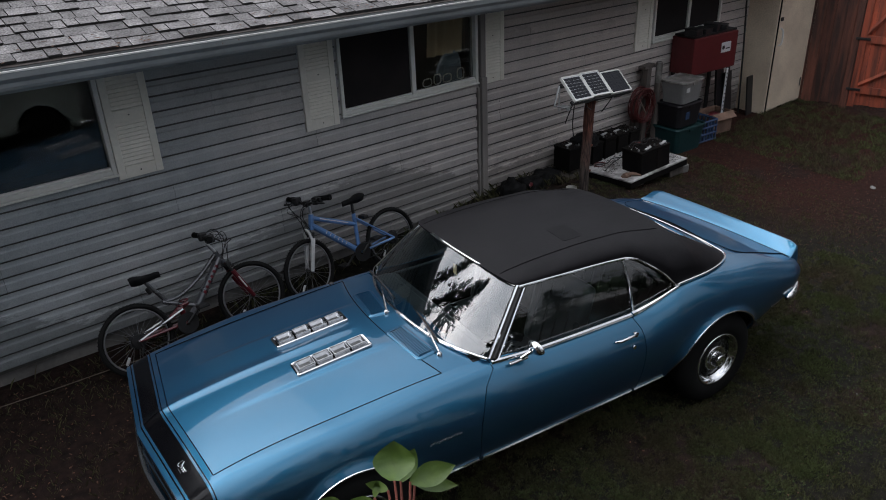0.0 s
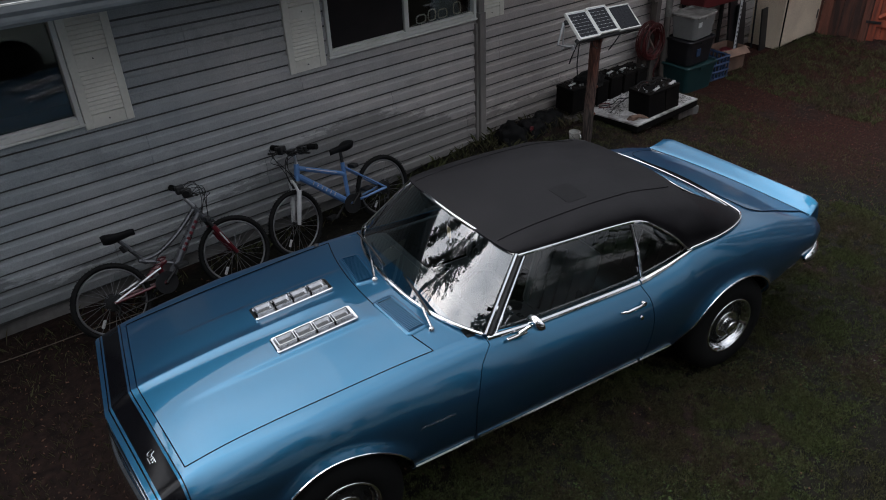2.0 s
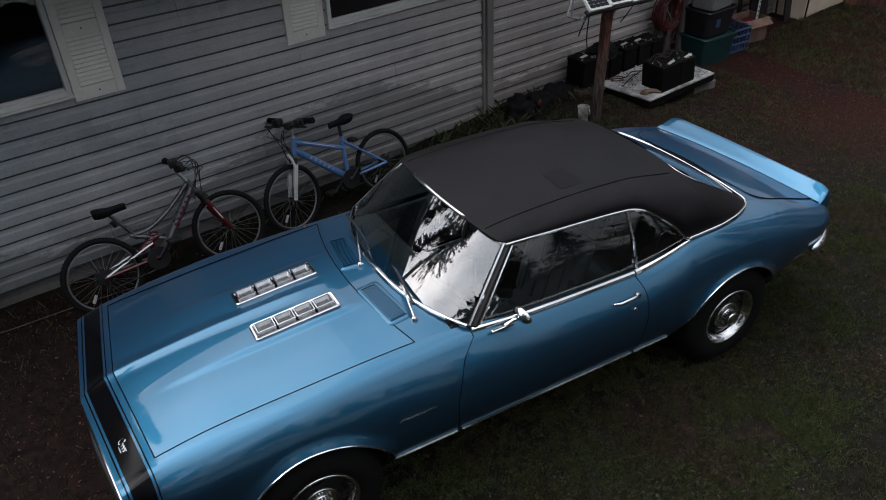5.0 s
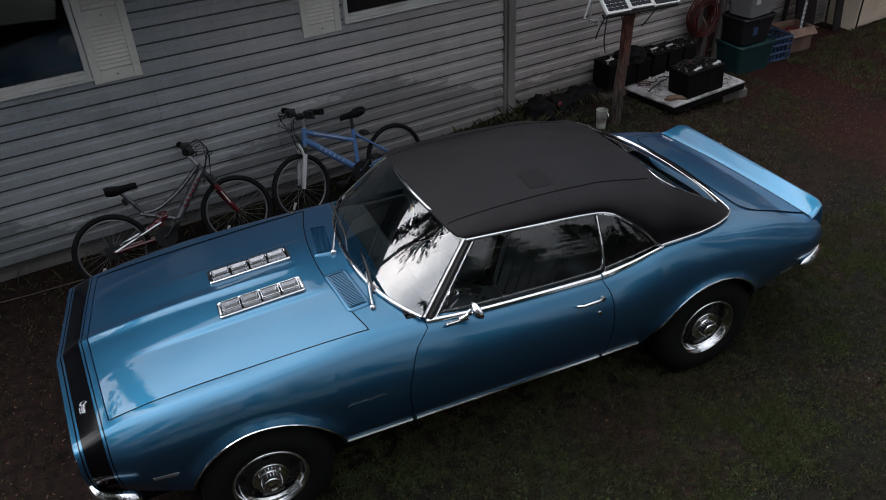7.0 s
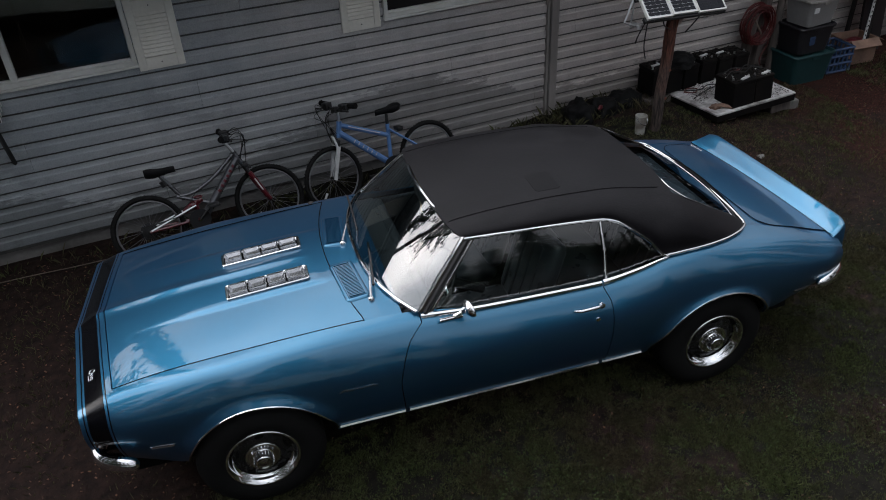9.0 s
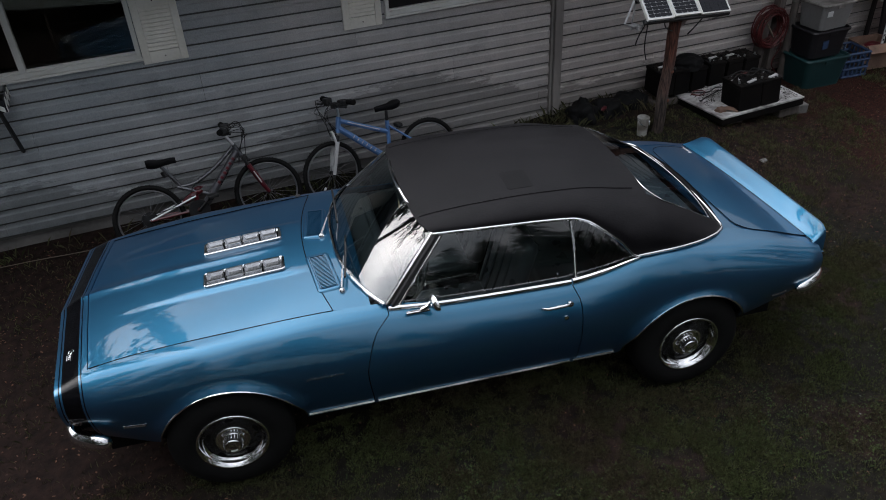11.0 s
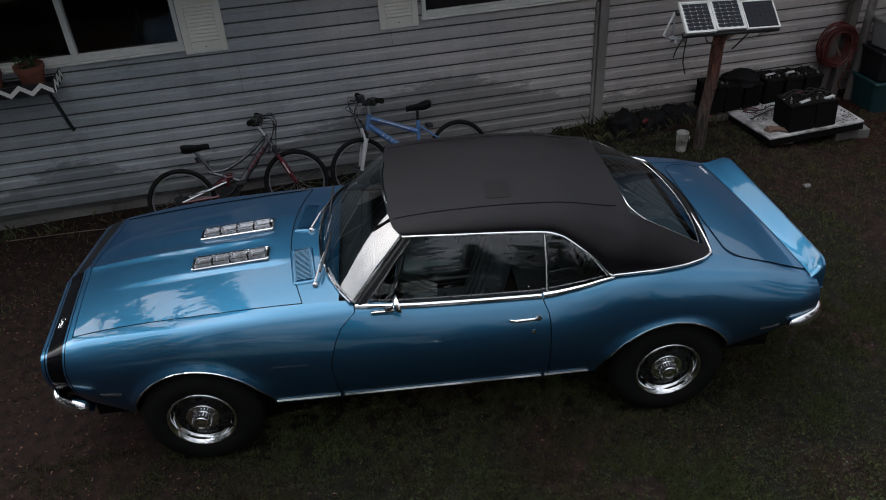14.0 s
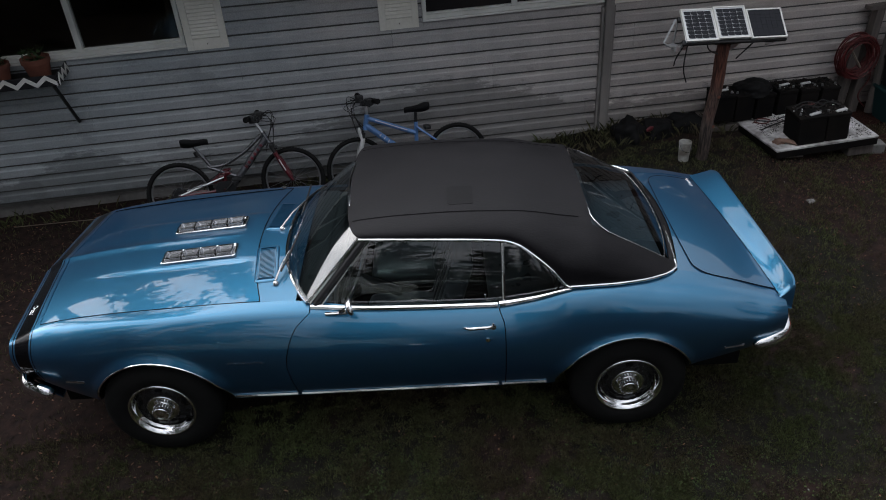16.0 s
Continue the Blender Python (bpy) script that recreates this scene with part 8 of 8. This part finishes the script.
part("bumper", box(2.60, 2.78, -0.9, 0.9, 0.38, 0.50, 0.03), M_CHROME, tk)
for y in (-0.62, 0.62):
    part("headlight", lathe([(0.10, 0.0), (0.10, 0.03), (0.07, 0.05), (0.0002, 0.055)], 20, "z", pose(2.68, y, 0.72, 0, 90, 0)), M_CHROME, tk)
for x in (2.14, -1.25):
    for y in (-0.74, 0.74):
        w = part("wheel", lathe([(0.20, 0.11), (0.30, 0.11), (0.34, 0.08), (0.34, -0.08), (0.30, -0.11), (0.20, -0.11), (0.12, -0.08), (0.0002, -0.07)], 32, "y", pose(x, y, 0.34) @ Matrix.Diagonal((1, 1 if y < 0 else -1, 1, 1))), M_RUBBER, tk, smooth=True)
part("chassis", box(-2.2, 2.55, -0.70, 0.70, 0.34, 0.60), M_DARK, tk)

# ---- leafy shrub under the first view ----
lf = thing("shrub", pose(0.385, 0.645, 0), "slender green shrub with fresh leaves on reddish stems", "shrub")
M_STEM = mat("reddish_stem", (0.22, 0.06, 0.04), 0.6, var=0.2, scale=20)
M_FRESH = mat("fresh_leaf", (0.080, 0.130, 0.022), 0.5, second=(0.045, 0.088, 0.016), scale=30, var=0.3, fine=90, bump=0.15, by_object=0.25)
part("stem", tube(smooth_path([(0.0, 0.06, -0.05), (0.03, 0.05, 1.0), (0.01, 0.02, 2.0), (0.0, -0.005, 2.80)], 5), [0.022] * 8 + [0.012] * 5 + [0.006] * 3, 6), M_BARK, lf)


def leaf(base, tip, width, fold, seed):
    """A folded, pointed blade with a keel, as one mesh."""
    base, tip = Vector(base), Vector(tip)
    ax = (tip - base)
    L = ax.length
    ax.normalize()
    view = Vector((-0.45, -0.60, 0.66))
    sd = ax.cross(view).normalized()
    nr = sd.cross(ax).normalized()
    bm = bmesh.new()
    rows = []
    for k in range(9):
        w = k / 8
        wd = width * math.sin(math.pi * min(1, 0.06 + 0.94 * w) ** 0.98) ** 0.95 if k < 8 else 0.0
        c = base + ax * L * w + nr * (-0.012 * math.sin(math.pi * w))
        ripple = 0.002 * math.sin(k * 2.1 + seed)
        rows.append([bm.verts.new(c - sd * wd * math.cos(fold) + nr * (wd * math.sin(fold) + ripple)), bm.verts.new(c), bm.verts.new(c + sd * wd * math.cos(fold) + nr * (wd * math.sin(fold) - ripple))])
    for a, b in zip(rows, rows[1:]):
        for j in range(2):
            bm.faces.new((a[j], a[j + 1], b[j + 1], b[j]))
    bmesh.ops.remove_doubles(bm, verts=bm.verts, dist=0.0003)
    part("leaf", bm, M_FRESH, lf, smooth=True)


right, upv = Vector((0.78, -0.62, 0.0)), Vector((0.36, 0.46, 0.81))
def spot(a, b, c=0.0):
    return Vector((0.0, 0.0, 2.86)) + right * a + upv * b + Vector((-0.45, -0.60, 0.66)) * c
for a0, b0, a1, b1, wd, fo, c in ((-0.0116, 0.0145, -0.0110, 0.0590, 0.028, 0.5, 0.0), (-0.0056, 0.0126, 0.0124, 0.0496, 0.013, 0.4, -0.02), (0.0064, 0.0126, 0.0590, 0.0290, 0.016, 0.5, 0.003),
                                  (0.0104, 0.0090, 0.0616, 0.0050, 0.010, 0.4, -0.03),
                                  (-0.02, 0.004, -0.046, 0.012, 0.007, 0.4, -0.01), (-0.036, -0.004, -0.032, 0.014, 0.005, 0.4, -0.01), (-0.03, -0.016, -0.066, -0.006, 0.010, 0.4, 0.0), (-0.07, -0.016, -0.10, -0.004, 0.010, 0.4, 0.0)):
    leaf(spot(a0, b0, c), spot(a1, b1, c), wd, fo, a0 * 40)
    part("petiole", tube([spot(a0 * 0.2, -0.09, 0), spot(a0, b0, c)], 0.0016, 5), M_STEM, lf)
for k in range(46):
    rng = random.Random(100 + k)
    z, a = rng.uniform(0.9, 2.70), rng.uniform(0, 6.283)
    b = Vector((0.02, 0.05 - 0.018 * z, z))
    e = b + Vector((math.cos(a) * 0.14, math.sin(a) * 0.14, rng.uniform(0.02, 0.10)))
    leaf(b.lerp(e, 0.55), e, 0.022, 0.4, k)
    part("twig", tube([b, b.lerp(e, 0.56)], 0.002, 4), M_STEM, lf)

# ---- pieces: siding planks, shingles, then grass ----
def siding():
    """Each course is a lapped plank with a bevelled top, a hollow and a turned-in lip."""
    prof = [(0.008, 0.0), (-0.017, 0.0), (-0.019, 0.003), (-0.018, 0.064), (-0.0165, 0.067), (-0.0075, 0.073), (-0.0040, 0.080), (-0.0030, 0.104), (0.006, 0.1055), (0.008, 0.1218)]
    rng = random.Random(3)
    for c in range(COURSES):
        z = COURSE_Z + c * COURSE
        spans = [(WALL_X0, WALL_X1)]
        for a, b, z0, z1 in WIN:
            if z + 0.122 > z0 - 0.045 and z < z1:
                spans = [s for p0, p1 in spans for s in ((p0, min(p1, a)), (max(p0, b), p1)) if s[1] - s[0] > 0.02]
        for a, b, z0, z1 in WIN:
            room = z0 - 0.046 - (z - math.tan(SLOPE) * ((a + b) / 2 - 2.8))
            if 0.02 < room < 0.122:
                bm = extrude_profile([(yy, min(zz, room)) for yy, zz in prof[:-1]], a, b)
                o = part("siding_plank", bm, M_SIDING, wall)
                o.matrix_local = Matrix.Translation((2.8, WALL_Y, z)) @ Matrix.Rotation(SLOPE, 4, "Y") @ Matrix.Translation((-2.8, 0, 0))
        for p0, p1 in spans:
            x = p0
            nxt = WALL_X0 + 0.45 + (((c + 1) // 2 * 1.37) % 3.66)
            while nxt <= p0 + 0.05:
                nxt += 3.66
            while x < p1 - 0.01:
                e = min(nxt, p1)
                dy = rng.uniform(-0.0012, 0.0012)
                bm = extrude_profile([(yy + dy, zz) for yy, zz in prof], x + 0.0016, e - 0.0016)
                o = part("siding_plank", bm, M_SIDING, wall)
                o.matrix_local = Matrix.Translation((2.8, WALL_Y, z)) @ Matrix.Rotation(SLOPE, 4, "Y") @ Matrix.Translation((-2.8, 0, 0))
                x, nxt = e, nxt + 3.66


siding()


def shingles():
    """Laminated tabs in staggered courses, each a tapered slab of its own width."""
    rng = random.Random(9)
    slope = Matrix.Rotation(PITCH, 4, "X")
    meshes = []
    for w in (0.08, 0.12, 0.15, 0.18, 0.23):
        for th in (0.010, 0.021):
            bm = bmesh.new()
            lo = [bm.verts.new(p) for p in ((0, 0, 0), (w, 0, 0), (w, 0.145, 0), (0, 0.145, 0))]
            hi = [bm.verts.new(p) for p in ((0.002, 0.0, th), (w - 0.002, 0.002, th), (w - 0.002, 0.145, th * 0.25), (0.002, 0.145, th * 0.25))]
            bm.faces.new(hi)
            for k in range(4):
                bm.faces.new((lo[k], lo[(k + 1) % 4], hi[(k + 1) % 4], hi[k]))
            me = bpy.data.meshes.new("shingle")
            bm.to_mesh(me)
            bm.free()
            me.materials.append(M_SHINGLE)
            me.materials.append(M_SHEDGE)
            for p in me.polygons[1:]:
                p.material_index = 1
            meshes.append((w, me))
    rest_v, rest_f, rest_m = [], [], []
    for row in range(37):
        x = -6.9 + rng.uniform(0, 0.3)
        while x < 5.8:
            w, me = rng.choice(meshes)
            m = Matrix.Translation((x, -0.035, 0.131)) @ slope @ Matrix.Translation((0, row * 0.117 + 0.025, 0.0005)) @ Matrix.Rotation(radians(rng.uniform(-0.4, 0.4)), 4, "Z")
            if row < 9 and -3.0 < x < 1.7:
                o = new("shingle", me)
                o.parent, o.matrix_local = roof, m
            else:
                b = len(rest_v)
                rest_v += [m @ v.co for v in me.vertices]
                rest_f += [tuple(b + i for i in p.vertices) for p in me.polygons]
                rest_m += [p.material_index for p in me.polygons]
            x += w + 0.0035
    tagged(mesh_ob("far_shingles", rest_v, rest_f, M_SHINGLE, roof, mats=[M_SHINGLE, M_SHEDGE], index=rest_m), kind="stuff")


shingles()


def scatter_grass():
    """Thin lawn: tufts of fine blades with bare soil between them."""
    rng = np.random.default_rng(12)
    vs, fs, base = [], [], 0
    def field(x, y, f, seed):
        """Smooth value noise on a lattice, 0 to 1."""
        lat = np.random.default_rng(seed).random((64, 64))
        u, v = x * f + 200, y * f + 200
        i, j = np.floor(u).astype(int), np.floor(v).astype(int)
        p, q = u - i, v - j
        p, q = p * p * (3 - 2 * p), q * q * (3 - 2 * q)
        g = lambda a, c: lat[a % 64, c % 64]
        return (g(i, j) * (1 - p) + g(i + 1, j) * p) * (1 - q) + (g(i, j + 1) * (1 - p) + g(i + 1, j + 1) * p) * q
    def blades(n, x0, x1, y0, y1, h0, h1, cover, bare=0.28):
        nonlocal base
        x, y = rng.uniform(x0, x1, n), rng.uniform(y0, y1, n)
        tuft = 0.55 * field(x, y, 9.0, 1) + 0.45 * field(x, y, 23.0, 2)
        patch = field(x, y, 0.9, 3) * 0.6 + field(x, y, 2.7, 4) * 0.4
        k = rng.random(n) < cover(x, y) * np.clip((tuft - bare) / 0.34, 0.08, 1) * np.clip((patch - 0.14) / 0.28, 0.30, 1)
        x, y, t = x[k], y[k], tuft[k]
        n = len(x)
        z = np.array([ground_z(a, b) for a, b in zip(x, y)]) - 0.004
        h = rng.uniform(h0, h1, n) * (0.6 + 0.9 * t)
        a, b, w = rng.uniform(0, 6.283, n), rng.uniform(0, 6.283, n), rng.uniform(0.0007, 0.0017, n)
        lean = rng.uniform(0.2, 1.0, n) * h
        dx, dy, lx, ly = w * np.cos(a), w * np.sin(a), lean * np.cos(b), lean * np.sin(b)
        q = np.stack([np.stack(c, 1) for c in ((x - dx, y - dy, z), (x + dx, y + dy, z), (x + lx * 0.4 + dx, y + ly * 0.4 + dy, z + h * 0.65), (x + lx, y + ly, z + h))], 1)
        vs.append(q.reshape(-1, 3))
        f = base + 4 * np.arange(n)[:, None]
        fs.append(np.concatenate((f + [0, 1, 2], f + [0, 2, 3])))
        base += 4 * n
    def ramp(v, a, b):
        t = np.clip((v - a) / (b - a), 0, 1)
        return t * t * (3 - 2 * t)
    lawn = lambda x, y: (0.22 + 0.78 * ramp(x, 0.3, 2.2)) * (1 - 0.30 * ramp(x, 4.4, 5.4))
    blades(820000, 0.2, 7.0, 1.5, 3.0, 0.008, 0.027, lawn)
    blades(160000, 3.4, 7.6, 0.7, 1.5, 0.008, 0.027, lambda x, y: 0.75 - 0.35 * ramp(x, 4.4, 5.6))
    blades(150000, 4.4, 8.2, 2.4, 5.5, 0.010, 0.034, lambda x, y: 0.95 - 0.75 * ramp(x, 6.2, 7.4) * (1 - ramp(y, 3.9, 4.6)))
    blades(30000, -0.9, 1.6, 2.2, 5.9, 0.012, 0.045, lambda x, y: 0.45 + 0 * x)
    blades(26000, 6.5, 12.0, 1.0, 5.6, 0.012, 0.038, lambda x, y: 0.25 + 0.75 * ramp(y, 4.0, 4.9) * ramp(x, 8.6, 10.0))
    blades(34000, 8.9, 11.5, 3.5, 5.6, 0.014, 0.055, lambda x, y: 1.0 + 0 * x)
    blades(2500, 4.2, 6.5, 5.55, 5.98, 0.03, 0.11, lambda x, y: 0.9 + 0 * x)
    blades(1500, -0.8, 4.4, 5.8, 5.98, 0.03, 0.10, lambda x, y: 0.6 + 0 * x)
    tagged(mesh_ob("grass", np.concatenate(vs).tolist(), np.concatenate(fs).tolist(), M_GRASS), "short thin lawn grass blades, patchy and dull", "grass", kind="stuff")


scatter_grass()


def scatter_clover():
    """Small rounded clover leaflets, in threes, between the blades."""
    rng = np.random.default_rng(31)
    verts, faces = [], []
    for _ in range(13000):
        x, y = rng.uniform(0.9, 5.6), rng.uniform(0.9, 2.6)
        if rng.random() > 0.25 + 1.5 * noise.noise((x * 1.3, y * 1.3, 2.0)) + 0.35 * step(2.5, 1.9, y):
            continue
        z, a0, s = ground_z(x, y) + rng.uniform(0.010, 0.026), rng.uniform(0, 6.283), rng.uniform(0.0022, 0.0045)
        for k in range(3):
            a = a0 + 2.094 * k
            u, v, k0 = Vector((math.cos(a), math.sin(a), rng.uniform(-0.2, 0.4))), Vector((-math.sin(a), math.cos(a), rng.uniform(-0.3, 0.3))), len(verts)
            c = Vector((x, y, z))
            verts.extend((c, c + (u + v * 0.75) * s, c + u * s * 1.9, c + (u - v * 0.75) * s))
            faces.append((k0, k0 + 1, k0 + 2, k0 + 3))
    tagged(mesh_ob("clover", verts, faces, M_CLOVER), "small dull green clover leaves in the lawn", "clover", kind="stuff")


scatter_clover()


def scatter_chips(name, n, x0, x1, y0, y1, size, material, label, seed, keep):
    rng = np.random.default_rng(seed)
    verts, faces = [], []
    for _ in range(n):
        x, y = rng.uniform(x0, x1), rng.uniform(y0, y1)
        if rng.random() > keep(x, y):
            continue
        m = pose(x, y, ground_z(x, y) + 0.006, rng.uniform(-30, 30), rng.uniform(-30, 30), rng.uniform(0, 360))
        a, b = size * rng.uniform(0.5, 1.4), size * rng.uniform(0.25, 0.7)
        k = len(verts)
        verts.extend(m @ Vector(p) for p in ((-a, -b, 0), (a, -b * 0.7, 0), (a * 0.8, b, 0), (-a * 0.9, b * 0.8, 0), (0, 0, size * 0.5)))
        faces.extend(((k, k + 1, k + 4), (k + 1, k + 2, k + 4), (k + 2, k + 3, k + 4), (k + 3, k, k + 4)))
    tagged(mesh_ob(name, verts, faces, material), label, "ground cover", kind="stuff")


scatter_chips("bark_chips", 16000, 5.2, 12.0, 1.6, 5.3, 0.009, M_CHIP, "loose red-brown bark chips strewn over the soil", 4, lambda x, y: max(0.0, 0.5 + 1.3 * noise.noise((x * 0.7, y * 0.7, 9.0))) * step(5.6, 7.0, x) * (0.15 + 0.85 * step(2.0, 3.4, y)))
scatter_chips("leaf_litter", 8000, -0.9, 7.0, 1.2, 5.9, 0.009, M_LITTER, "dry leaf litter strewn over lawn and soil", 6, lambda x, y: 0.75 if x < 1.5 else 0.12)
scatter_chips("gravel", 260, 4.8, 11.0, 1.6, 5.3, 0.0055, M_STONE, "scattered pale bits of gravel", 8, lambda x, y: 0.6)


def roof_litter():
    """Twigs and dead leaves caught along the gutter."""
    rng = np.random.default_rng(31)
    verts, faces = [], []
    for _ in range(260):
        u = rng.random()
        x, y = rng.uniform(-3.4, 4.5), -0.10 + 0.28 * u * u
        z = 0.098 if y < -0.03 else 0.150 + (y + 0.03) * math.tan(PITCH)
        m = EAVE @ pose(x, y, z, rng.uniform(-15, 15), rng.uniform(-15, 15), rng.uniform(0, 360))
        a, b = (rng.uniform(0.015, 0.05), 0.0022) if rng.random() < 0.55 else (rng.uniform(0.008, 0.016), rng.uniform(0.005, 0.010))
        k = len(verts)
        verts.extend(m @ Vector(p) for p in ((-a, -b, 0), (a, -b * 0.7, 0.003), (a * 0.9, b, 0.003), (-a * 0.9, b, 0), (0, 0, 0.006)))
        faces.extend(((k, k + 1, k + 4), (k + 1, k + 2, k + 4), (k + 2, k + 3, k + 4), (k + 3, k, k + 4)))
    tagged(mesh_ob("roof_litter", verts, faces, M_LITTER), "dead leaves and twigs caught along the gutter", "litter", kind="stuff")


roof_litter()
